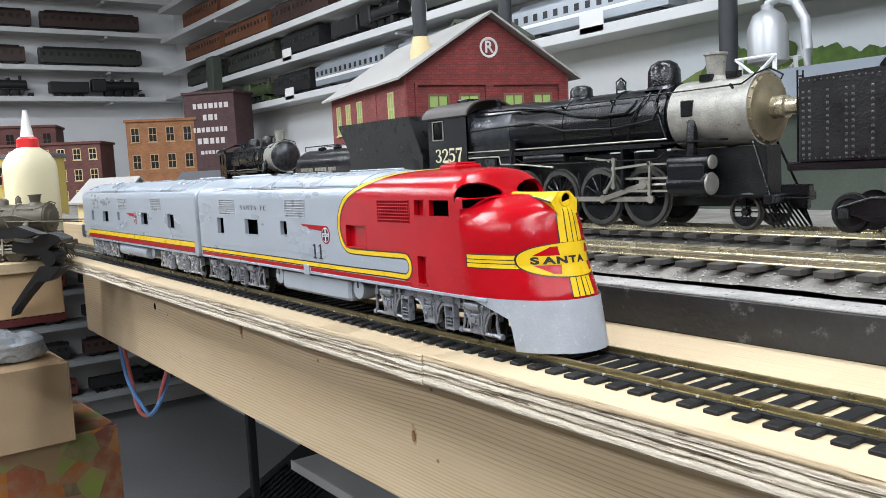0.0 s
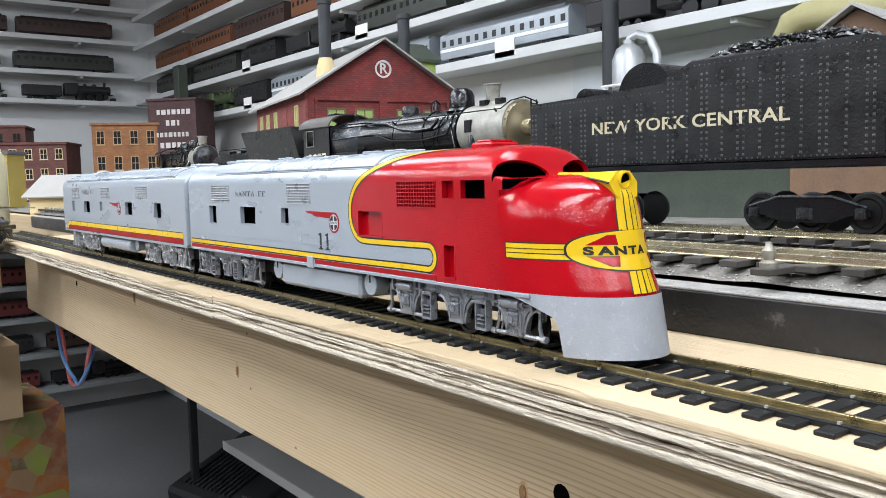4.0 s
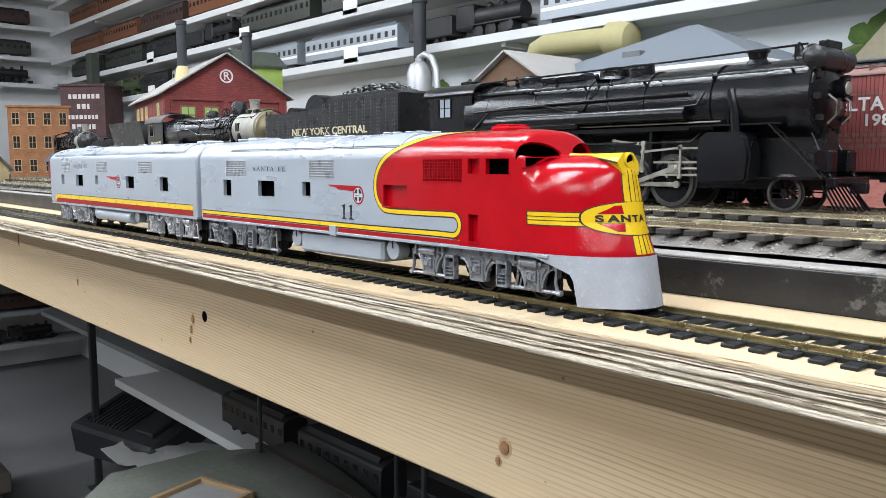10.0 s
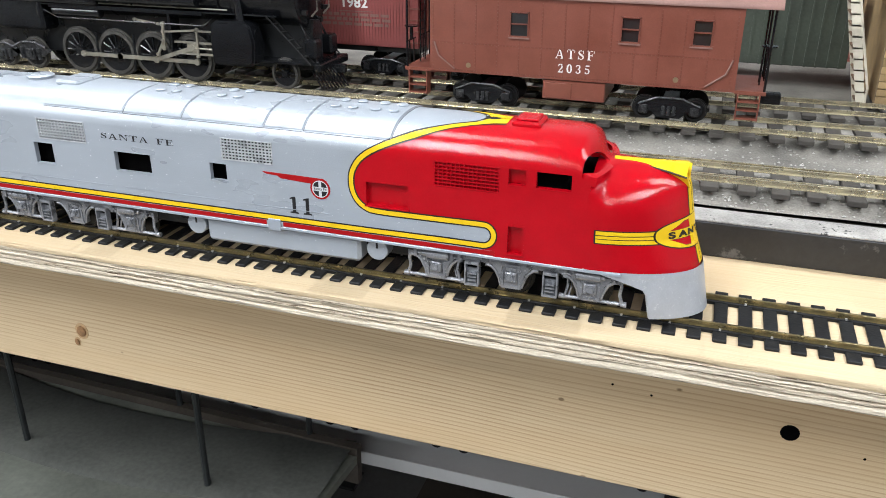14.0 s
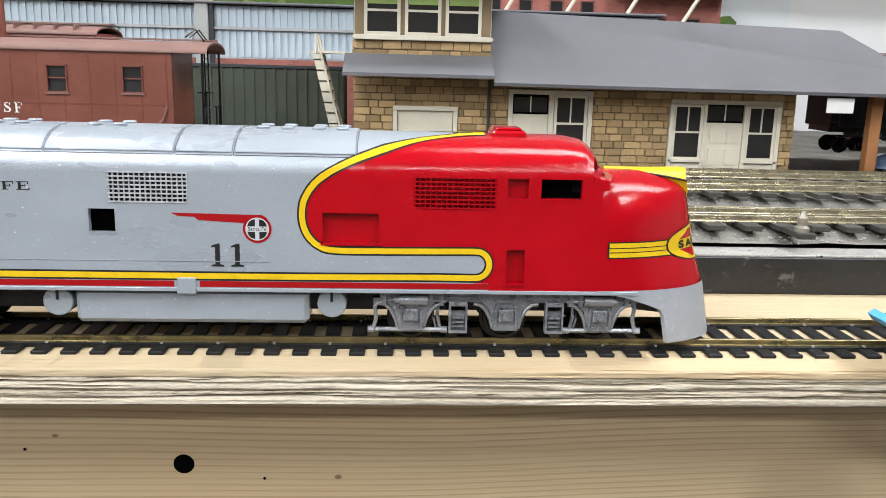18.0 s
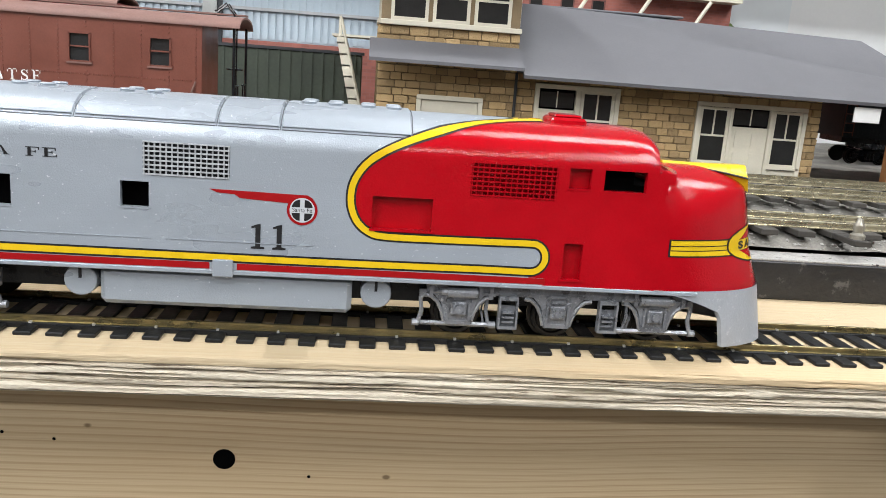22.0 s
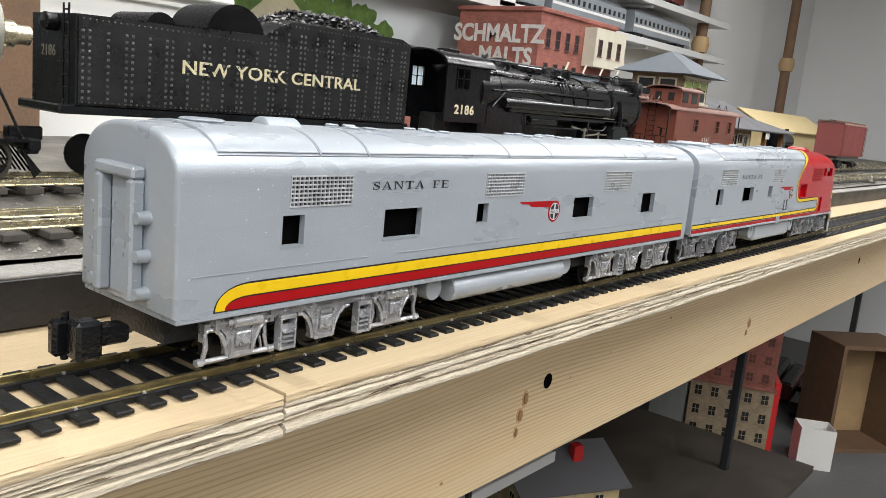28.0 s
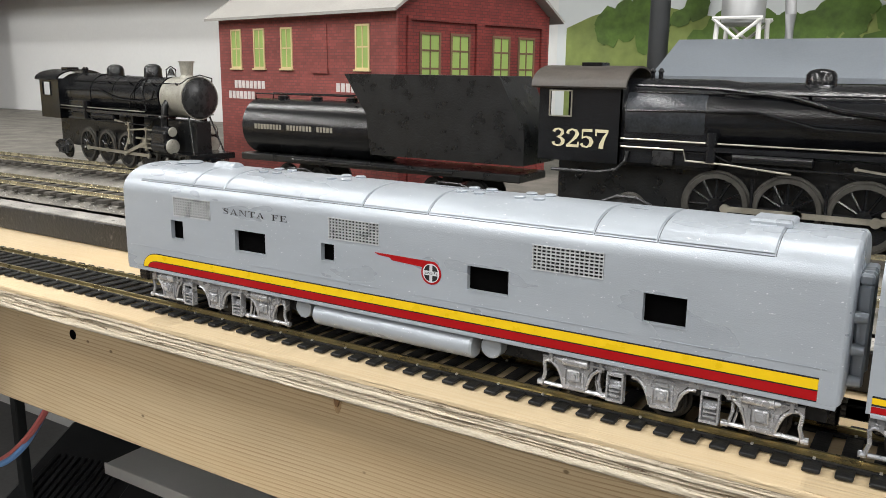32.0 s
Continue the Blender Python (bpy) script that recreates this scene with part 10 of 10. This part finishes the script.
part("elbow", lathe(B(), (-1.480, 1.06, 0.340), (1, 0, -0.1), [(0, 0.030), (0.002, 0.036), (0.030, 0.037), (0.055, 0.033), (0.062, 0.02)], 20), M_PIPEYELLOW, YP)
for x, y in ((1.53, 1.09), (2.35, 1.0)):
    pl = thing("shelf_pole", "brown upright pole that carries the shelves", "post", "shelf poles")
    pl.location = (x, y, 0)
    part("pole", cyl(B(), (0, 0, 0.026), (0, 0, CEIL - 0.002), 0.022, n=14), M_WOODBROWN, pl)
    part("clamp_ring", lathe(B(), (0, 0, 0.40), (0, 0, 1), [(0, 0.03), (0.03, 0.036), (0.06, 0.03)], 14), M_TAN, pl)

# ---------------------------------------------------------------- spring clamps on the board
M_CLAMP = paint("black_nylon_clamp", (0.008, 0.0085, 0.009), 0.36, 0.0, 0.15, 900, 80, 0.3)
M_CLAMPRED = paint("red_grip", (0.62, 0.018, 0.010), 0.4, 0.0, 0.06, 900, 60, 0.1)
M_CLAMPBLUE = paint("blue_pad", (0.08, 0.33, 0.60), 0.5, 0.0, 0.06, 900, 60, 0.1)
UPPER = [(-0.0244, 0.027), (-0.0145, 0.0307), (-0.006, 0.0335), (0, 0.0345), (0.0058, 0.0337), (0.0122, 0.0306), (0.0167, 0.0271), (0.0218, 0.0202), (0.0336, 0.0222), (0.0535, 0.0250), (0.056, 0.0098), (0.0361, 0.0065), (0.0072, 0.0025), (0.0013, 0.0086), (-0.0029, 0.0141), (-0.0048, 0.0171), (-0.008, 0.0186), (-0.016, 0.0188), (-0.021, 0.0236)]
LOWER = [(-0.0165, -0.0128), (-0.0018, -0.0098), (0.0099, -0.0098), (0.0167, -0.0109), (0.0435, -0.0409), (0.0664, -0.0663), (0.0684, -0.0785), (0.0454, -0.0532), (0.0221, -0.0304), (0.0131, -0.0324), (0.0044, -0.0297), (-0.0078, -0.0217)]
GRIP = [(-0.0071, 0.0339), (0.026, 0.0454), (0.03, 0.0449), (0.0603, 0.0410), (0.0623, 0.0290), (0.0323, 0.0302), (0.0165, 0.0286), (0.0105, 0.0325), (0, 0.0345)]
PAD = [(-0.0275, 0.025), (-0.0244, 0.027), (-0.021, 0.0236), (-0.016, 0.0188), (-0.0252, 0.0221)]


def spring_clamp(label, m_grip=None, m_pad=None):
    c = thing("spring_clamp", label, "clamp", "spring clamps on the board")
    for nm, poly, mt, y0, y1 in (("upper_jaw", UPPER, M_CLAMP, -0.010, 0.012), ("lower_jaw", LOWER, M_CLAMP, -0.009, 0.011), ("grip", GRIP, m_grip or M_CLAMPRED, 0.016, 0.034), ("pad", PAD, m_pad or M_CLAMPBLUE, -0.008, 0.020)):
        bm = prism(B(), poly, y0, y1)
        bmesh.ops.bevel(bm, geom=[e for e in bm.edges if abs(e.verts[0].co.y - e.verts[1].co.y) < 1e-6], offset=0.0012, segments=2, affect="EDGES")
        part(nm, bm, mt, c)
    hub = part("pivot", lathe(B(), (0, 0.012, 0), (0, -1, 0), [(0, 0.0105), (0.023, 0.0105), (0.025, 0.0092), (0.025, 0.0070), (0.0225, 0.0065)], 24), M_CLAMP, c)
    part("pivot_nut", lathe(B(), (0, -0.0100, 0), (0, -1, 0), [(0, 0.0062), (0.0022, 0.0062), (0.0024, 0.003), (0.0030, 0.0028)], 6), M_BLACK, hub)
    bm = B()
    tube(bm, [(0.012 + 0.0035 * math.cos(t), -0.004 + 0.0016 * t, -0.001 + 0.0060 * math.sin(t)) for t in [0.5 * k for k in range(14)]], 0.0012, 6)
    part("spring", bm, M_CLAMP, c)
    part("rib", prism(B(), [(0.0125, -0.0105), (0.016, -0.0112), (0.0665, -0.0680), (0.0640, -0.0690)], -0.0125, -0.009), M_CLAMP, c)
    return c


CL = spring_clamp("black spring clamp with red grip and blue pad")
CL.location = (0.1160, -0.055, 0.0032)
CL2 = spring_clamp("all-black spring clamp gripping the far end of the plywood", M_CLAMP, M_CLAMP)
CL2.matrix_basis = pose(-2.345, -0.074, 0.010, 0, 0, 222)

# ---------------------------------------------------------------- the return bench at the far end with clutter
RB = thing("side_bench", "pale plywood side bench with a thick brown edge", "bench", kind="structure")
block("top", M_PLY_TOP, RB, -3.7, -2.400, -0.42, -0.052, -0.012, 0.003, 0.001)
block("edge", M_TAN, RB, -3.7, -2.410, -0.41, -0.055, -0.075, -0.0125, 0.001)
M_GLUE = paint("cream_bottle_plastic", (0.72, 0.66, 0.44), 0.35, 0.0, 0.04, 300, 20, 0.02)
M_CAPRED = paint("red_cap_plastic", (0.60, 0.02, 0.02), 0.35, 0.0, 0.05)
M_LABEL = paint("pale_paper_label", (0.66, 0.63, 0.52), 0.6, 0.0, 0.06)
M_LABELYEL = paint("yellow_label_band", (0.72, 0.48, 0.02), 0.6, 0.0, 0.06)
M_CLEAR = paint("milky_nozzle", (0.72, 0.70, 0.66), 0.4, 0.0, 0.05)
GL = thing("glue_bottle", "cream plastic glue bottle with red cap and yellow label", "bottle")
GL.matrix_basis = pose(-2.690, -0.035, 0.003, 0, 0, -66)


def oval_ring(a, b, z, n=28):
    return [(a * math.copysign(abs(math.cos(t)) ** 0.8, math.cos(t)), b * math.copysign(abs(math.sin(t)) ** 0.8, math.sin(t)), z) for t in [2 * math.pi * k / n for k in range(n)]]


part("bottle", loft(B(), [oval_ring(0.040, 0.026, 0.0), oval_ring(0.045, 0.029, 0.004), oval_ring(0.045, 0.029, 0.130), oval_ring(0.043, 0.027, 0.146), oval_ring(0.034, 0.022, 0.160), oval_ring(0.020, 0.018, 0.168), oval_ring(0.015, 0.015, 0.172)]), M_GLUE, GL, angle=50)
for nm, mt, z0, z1 in (("label", M_LABEL, 0.030, 0.128), ("label_band", M_LABELYEL, 0.100, 0.113), ("label_stripe", M_CAPRED, 0.1135, 0.1255)):
    g = 0.0004 if nm == "label" else 0.0008
    part(nm, loft(B(), [[(p[0], p[1], z) for p in oval_ring(0.0453 + g, 0.0293 + g, z0) if p[1] < -0.008] for z in (z0, z1)], closed=False, ends=False), mt, GL)
bm = B()
for k in range(5):
    box(bm, -0.026, 0.018 + 0.002 * (k % 2), -0.0304, -0.0294, 0.040 + 0.010 * k, 0.0445 + 0.010 * k)
part("label_print", bm, M_TAN, GL, "unreadable brown label print")
part("cap", lathe(B(), (0, 0, 0.170), (0, 0, 1), [(0, 0.0175), (0.014, 0.0175), (0.018, 0.013)], 24), M_CAPRED, GL)
part("nozzle", lathe(B(), (0, 0, 0.187), (0, 0, 1), [(0, 0.011), (0.012, 0.009), (0.026, 0.0065), (0.046, 0.0035)], 16), M_CLEAR, GL)
M_OLIVE = paint("olive_brown_brass", (0.085, 0.074, 0.050), 0.5, 0.3, 0.25)
bg = steam_engine("brass_locomotive", "unpainted dull brass steam engine on the side bench", dict(
    axis=0.062, boiler_r=0.021, cab=(0.006, 0.050), smoke=0.150, front=0.190, smoke_mat=M_OLIVE, face_mat=M_OLIVE, stack=0.17, stack_h=0.014, domes=[(0.085, 0.009, 0.008), (0.12, 0.009, 0.009)], bell=0.145,
    cab_z=(0.030, 0.082), cab_win=(0.014, 0.032, 0.058, 0.074), cab_rise=0.010, board_z=0.044, rail=0.003, driver_r=0.017, drivers=[0.075, 0.11, 0.145], cyl=(0.155, 0.18), cyl_z=0.022, pilot_wheels=[(0.19, 0.009)], trail_wheels=[(0.04, 0.009)], crank=-25))
for o in bg.children_recursive:
    if o.data.materials[0] is M_BLACK:
        o.data.materials[0] = M_OLIVE
bg.matrix_basis = pose(-2.53, -0.205, 0.0, 0, 0, 48)
wt = thing("white_box", "small white card box on the side bench", "box")
wt.location = (-3.02, -0.30, 0.003)
block("carton", M_WHITE, wt, -0.04, 0.04, -0.06, 0.06, 0, 0.21, 0.001)
# twisted wires under the beam
M_WIRE_R = paint("red_wire", (0.55, 0.13, 0.12), 0.4, 0.0, 0.05)
M_WIRE_B = paint("blue_wire", (0.13, 0.30, 0.62), 0.4, 0.0, 0.05)
for mt, ph, col in ((M_WIRE_R, 0.0, "red"), (M_WIRE_B, math.pi, "blue")):
    wv = thing("loose_wire", "loose twisted %s wire hanging below the beam" % col, "wire", "wires below the beam")
    pts = []
    for i in range(61):
        t = i / 60
        x = -2.62 + 0.30 * t
        z = -0.120 - 0.150 * math.sin(math.pi * t ** 0.8) ** 0.8
        pts.append((x + 0.003 * math.cos(t * 13 + ph), 0.066 + 0.003 * math.sin(t * 13 + ph), z + 0.003 * math.sin(t * 13 + ph)))
    part("strand", tube(B(), pts, 0.0034, 7), mt, wv)

# ---------------------------------------------------------------- under the table
M_CARTON = paint("brown_carton", (0.64, 0.46, 0.27), 0.75, 0.0, 0.08, 200, 12, 0.1)
M_PLASTICBAG = paint("clear_plastic_bag", (0.55, 0.60, 0.66), 0.3, 0.0, 0.2, 120, 30, 0.5)
M_DECK = paint("grey_dusty_deck", (0.155, 0.165, 0.138), 0.8, 0.0, 0.35, 120, 6.0, 0.2)
M_IRON = paint("dark_iron_leg", (0.03, 0.034, 0.036), 0.5, 0.3, 0.2)


def fruit_print(name):
    m, nt, bs = shade_nodes(name)
    v = coords(nt)
    vo = nt.nodes.new("ShaderNodeTexVoronoi")
    vo.inputs["Scale"].default_value = 17
    link(nt, v, vo.inputs["Vector"])
    sep = nt.nodes.new("ShaderNodeSeparateColor")
    link(nt, vo.outputs["Color"], sep.inputs[0])
    c = ramp(nt, sep.outputs[0], [(0.0, (0.42, 0.28, 0.15)), (0.3, (0.42, 0.13, 0.06)), (0.5, (0.55, 0.20, 0.03)), (0.65, (0.13, 0.05, 0.09)), (0.8, (0.35, 0.42, 0.08)), (1.0, (0.42, 0.28, 0.15))])
    c = mixed(nt, ramp(nt, noise_tex(nt, v, 30, 3), [(0.42, (0, 0, 0)), (0.62, (0.6, 0.6, 0.6))]), c, (0.42, 0.28, 0.16))
    link(nt, c, bs.inputs["Base Color"])
    bs.inputs["Roughness"].default_value = 0.5
    return m


M_FRUIT = fruit_print("printed_fruit_carton")


def carton(name, label, m, lx, ly, h, mt, flaps=True):
    c = thing(name, label, "box", "cartons under the bench")
    c.matrix_basis = m
    for a, b, y0, y1 in ((0, lx, 0, 0.004), (0, lx, ly - 0.004, ly), (0, 0.004, 0.004, ly - 0.004), (lx - 0.004, lx, 0.004, ly - 0.004)):
        block("side", mt, c, a, b, y0, y1, 0, h, 0.001)
    block("bottom", mt, c, 0.004, lx - 0.004, 0.004, ly - 0.004, 0, 0.004)
    if flaps:
        bm = B()
        prism(bm, [(0, h), (-0.05, h + 0.035), (-0.052, h + 0.032), (0, h - 0.003)], 0.01, lx - 0.01, "yz")
        part("flap", bm, mt, c)
        block("lid", mt, c, 0.002, lx - 0.002, 0.002, ly - 0.002, h - 0.006, h - 0.002)
    return c


stand = thing("low_stand", "dark low stand that carries the cartons", "stand")
block("top", M_DARKWOOD, stand, -3.62, -3.10, -0.45, 0.24, -0.92, -0.86, 0.003)
for x in (-3.58, -3.16):
    for y in (-0.41, 0.19):
        block("leg", M_DARKWOOD, stand, x, x + 0.03, y, y + 0.03, FLOOR, -0.92)
carton("fruit_carton", "large carton printed with colourful fruit", pose(-3.60, -0.36, -0.86, 0, 0, 4), 0.36, 0.54, 0.36, M_FRUIT)
carton("brown_carton", "plain brown carton with a plastic bag on top", pose(-3.50, -0.30, -0.500, 0, 0, 2), 0.29, 0.385, 0.19, M_CARTON)
bm = B()
bmesh.ops.create_icosphere(bm, subdivisions=3, radius=0.075)
for v in bm.verts:
    n_ = noise.noise(v.co * 22) * 0.35 + noise.noise(v.co * 60) * 0.15
    v.co = Vector((v.co.x * (1 + n_), v.co.y * (1.1 + n_), max(-0.03, v.co.z * (0.6 + n_))))
bag = part("plastic_bag", bm, M_PLASTICBAG, None, angle=15)
bag.location = (-3.36, -0.02, -0.278)
tagged(bag, "crumpled clear plastic bag on the carton", "bag")
lg = thing("table_leg", "thin dark iron table leg", "leg", "table legs")
part("tube", box(B(), -0.011, 0.011, -0.011, 0.011, FLOOR, -0.061, 0.002), M_IRON, lg)
part("foot", box(B(), -0.03, 0.03, -0.03, 0.03, FLOOR, FLOOR + 0.008), M_IRON, lg)
lg.location = (-3.28, 0.555, 0)
for x, y in ((-1.0, 0.95), (0.60, 0.435), (0.30, 0.95), (1.9, 0.42)):
    copy_thing(lg, pose(x, y, 0))
# black crate and papers
M_CRATE = paint("grey_black_plastic", (0.035, 0.037, 0.040), 0.4, 0.0, 0.2, 300, 20, 0.1)
CR = thing("black_crate", "black plastic crate with a slatted lid, lying tilted", "crate")
CR.matrix_basis = pose(-3.33, 0.52, -0.92, 14, 6, 24)
block("body", M_CRATE, CR, -0.02, 0.36, -0.02, 0.34, 0.0, 0.12, 0.012)
for i in range(11):
    block("slat", M_CRATE, CR, 0.02 + 0.017 * i, 0.030 + 0.017 * i, 0.02, 0.20, 0.1205, 0.130, 0.001)
block("handle", M_CRATE, CR, 0.24, 0.32, 0.03, 0.29, 0.120, 0.138, 0.004)
for i, (x, y, z, rz) in enumerate(((-3.08, 0.50, -0.86, 12), (-2.98, 0.64, -0.87, 40))):
    bm = B()
    vs = [[bm.verts.new((0.05 * a, 0.05 * b, 0.03 * noise.noise(Vector((a * 0.9 + i * 5, b * 0.9, 0))) + 0.02 * (a == 0))) for a in range(6)] for b in range(4)]
    for r0, r1 in zip(vs, vs[1:]):
        for a in range(5):
            bm.faces.new((r0[a], r0[a + 1], r1[a + 1], r1[a]))
    bmesh.ops.solidify(bm, geom=bm.faces[:], thickness=0.003)
    pp = part("crumpled_paper", bm, M_WHITE, None, angle=20)
    pp.matrix_basis = pose(x, y, z, 0, 0, rz)
    tagged(pp, "crumpled white paper under the table", "paper", "papers under the table")
# lower deck of the layout
DZ = -0.52
dkp = [(-1.99, 0.17), (-1.86, 0.06), (-1.70, -0.03), (-1.50, -0.10), (-0.75, -0.06), (-0.72, 0.427), (-1.93, 0.453), (-1.99, 0.36)]
tagged(part("lower_deck", prism(B(), dkp, DZ - 0.012, DZ, "xy"), M_DECK, None), "dusty grey lower deck of the layout", "board", kind="structure")
tagged(part("lower_deck_edge", prism(B(), [(-1.93, 0.454), (-0.72, 0.428), (-0.72, 0.441), (-1.93, 0.467)], DZ - 0.05, DZ + 0.012, "xy"), M_DARKWOOD, None), "dark rim of the lower deck", "board", kind="structure")
M_ROADBED = paint("dark_roadbed_felt", (0.088, 0.092, 0.082), 0.9, 0.0, 0.4, 150, 9, 0.3)
secs = []
for i in range(61):
    cx = -1.90 + 1.17 * i / 60
    cy = 0.40 + 0.050 * math.cos((cx + 1.85) * 4.2) - 0.02 * (cx + 1.5)
    secs.append([(cx, cy + o, DZ + h) for o, h in ((-0.075, 0.0005), (-0.066, 0.008), (0.066, 0.008), (0.075, 0.0005))])
rw = part("lower_roadbed", loft(B(), secs, closed=False, ends=False), M_ROADBED, None, angle=60)
tagged(rw, "curved dark roadbed strip on the lower deck", "roadbed", kind="structure")
for x, y in ((-1.88, 0.44), (-1.42, 0.44), (-1.18, 0.30), (-1.02, 0.44), (-0.80, 0.44), (-0.88, 0.30)):
    rd_ = part("threaded_rod", cyl(B(), (0, 0, DZ), (0, 0, -0.30 if y < 0.5 else -0.061), 0.0045, n=8), M_IRON, None)
    rd_.location = (x, y, 0)
    tagged(rd_, "thin dark threaded rod standing on the lower deck", "rod", "threaded rods")
TR = thing("trolley_car", "tan model trolley car on the lower deck", "model coach", "lower deck models")
TR.matrix_basis = pose(-1.05, 0.945, -0.40, 0, 0, 3)
block("body", M_TAN, TR, 0, 0.19, -0.028, 0.028, 0.012, 0.068, 0.004)
block("roof", M_CREAM, TR, 0.005, 0.185, -0.026, 0.026, 0.068, 0.080, 0.005)
for i in range(7):
    for s in (-1, 1):
        block("window", M_WINDOW, TR, 0.012 + 0.025 * i, 0.030 + 0.025 * i, s * 0.0284 - 0.0006, s * 0.0284 + 0.0006, 0.040, 0.060)
for x in (0.04, 0.15):
    part("wheel", cyl(B(), (x, -0.022, 0.010), (x, 0.022, 0.010), 0.010, n=14), M_WHEEL, TR)
for x, y, rz, k in ((-1.42, -0.01, 24, "box"),):
    stock(k, pose(x - 0.2, y, DZ - 0.0, 0, 0, rz))
shelf("white low shelf behind the lower deck", -2.9, -0.3, 0.50, 0.66, -0.57)
xq = -2.25
for k in ("box", "box", "black", "box", "orange"):
    stock(k, pose(xq + (0.18 if k == "black" else 0), 0.565, -0.57, 0, 0, 0))
    xq += lens[k] + 0.03
M_PAPERGREY = paint("dusty_grey_card", (0.30, 0.30, 0.29), 0.8, 0.0, 0.2, 300, 25, 0.2)
TY = thing("shallow_tray", "shallow tan-rimmed tray with a dusty grey inside", "tray", "lower deck models")
TY.matrix_basis = pose(-1.63, 0.085, DZ, 0, 0, 107)
block("bottom", M_PAPERGREY, TY, 0, 0.24, 0, 0.12, 0.0, 0.006)
for a, b, c, d in ((0, 0.24, -0.010, 0.0), (0, 0.24, 0.12, 0.13), (-0.010, 0.0, -0.010, 0.13), (0.24, 0.25, -0.010, 0.13)):
    block("rim", M_TAN, TY, a, b, c, d, 0.0, 0.014, 0.001)
UB = thing("timber_rack", "pale timber rack with notches on the lower deck", "rack", "lower deck models")
UB.matrix_basis = pose(-1.555, 0.135, DZ, 0, 0, 12)
for i in range(5):
    block("slat", M_TAN, UB, 0.06 * i, 0.06 * i + 0.045, 0, 0.010, 0, 0.045, 0.001)
block("rail", M_TAN, UB, 0, 0.30, 0.011, 0.020, 0.02, 0.03)
LB = thing("cream_moulding", "cream plastic moulding lying on the low shelf", "moulding")
LB.matrix_basis = pose(-2.62, 0.93, -0.40, 0, 0, 0)
block("bar", M_CREAM, LB, -0.35, 0.30, -0.03, 0.03, -0.018 + 0.018, 0.05, 0.006)
block("ridge", M_CREAM, LB, -0.34, 0.29, -0.032, -0.02, 0.05, 0.062, 0.004)
# models stored under the right end
lowz = -0.86
tagged(block("under_shelf", M_DARKWOOD, None, -0.75, 0.85, 0.25, 0.88, lowz - 0.02, lowz), "dark shelf board under the table", "shelf", kind="structure")
M_BUFF = brickwork("buff_brick", (0.40, 0.31, 0.20), (0.30, 0.24, 0.17), 0.010, 0.004)
OH = windowed_block("brick_tower_block", "tall salmon and cream brick block stored under the table", pose(1.05, 0.735, 0, 0, 0, -65), 0.28, 0.20, FLOOR, -0.770, M_BUFF, 4, 5, M_BUFF, (0,), cap=M_BRICK_SALMON)
block("upper_storey", M_BRICK_SALMON, OH, 0.004, 0.276, 0.004, 0.196, -0.760, -0.480)
for i in range(5):
    for j in range(4):
        framed_window(OH, Matrix.Translation((0.018 + 0.053 * i, 0.004, -0.745 + 0.066 * j)), 0.026, 0.034, M_BRICK_SALMON, M_BRICK_DULL, (1, 1))
block("red_side", M_CAPRED, OH, 0.2805, 0.300, 0.01, 0.19, FLOOR, -0.74)
CH = gabled_house("cream_house", "cream card house with a dark grey roof and red chimney", pose(-0.21, 0.61, 0, 0, 0, -28), 0.26, 0.24, lowz, -0.735, 0.055, M_CREAM, M_CREAM, M_SLATE, 0.02)
for i in range(3):
    framed_window(CH, Matrix.Translation((0.03 + 0.08 * i, 0, -0.80)), 0.028, 0.040, M_TRIM, M_WINDOW, (1, 1))
    framed_window(CH, Matrix.Translation((0, 0.21 - 0.07 * i, -0.80)) @ Matrix.Rotation(radians(-90), 4, "Z"), 0.028, 0.040, M_TRIM, M_WINDOW, (1, 1))
block("chimney", M_CAPRED, CH, 0.16, 0.185, 0.06, 0.085, -0.72, -0.665)
gb = block("grey_panel", M_PIER, None, 1.055, 1.085, 0.75, 0.88, FLOOR, -0.10, 0.003)
tagged(gb, "grey upright panel under the table", "panel")
wc = carton("white_carton", "white card box under the table", pose(1.28, 0.40, FLOOR, 0, 0, -60), 0.12, 0.10, 0.15, M_WHITE, False)
br_ = thing("brown_bookcase", "brown wooden open case under the table", "case")
br_.matrix_basis = pose(1.52, 0.36, FLOOR, 0, 0, -40)
for a, b, c, d, e, f in ((0, 0.015, 0, 0.2, 0, 0.42), (0.285, 0.30, 0, 0.2, 0, 0.42), (0.015, 0.285, 0.185, 0.2, 0, 0.42), (0.015, 0.285, 0, 0.185, 0.405, 0.42), (0.015, 0.285, 0, 0.185, 0, 0.015)):
    block("panel", M_WOODBROWN, br_, a, b, c, d, e, f)
block("back_lining", M_TAN, br_, 0.016, 0.284, 0.178, 0.184, 0.016, 0.404)
for i in range(6):
    stock(("box", "silver", "brown", "black", "red", "green")[i], pose(1.95, 0.35 + 0.075 * i, FLOOR, 0, 0, 8))


def motions():
    for unit in (LEAD, BOOSTER):
        walk(unit, [(t, pose(x, 0, 0)) for t, x in RUN])


motions()
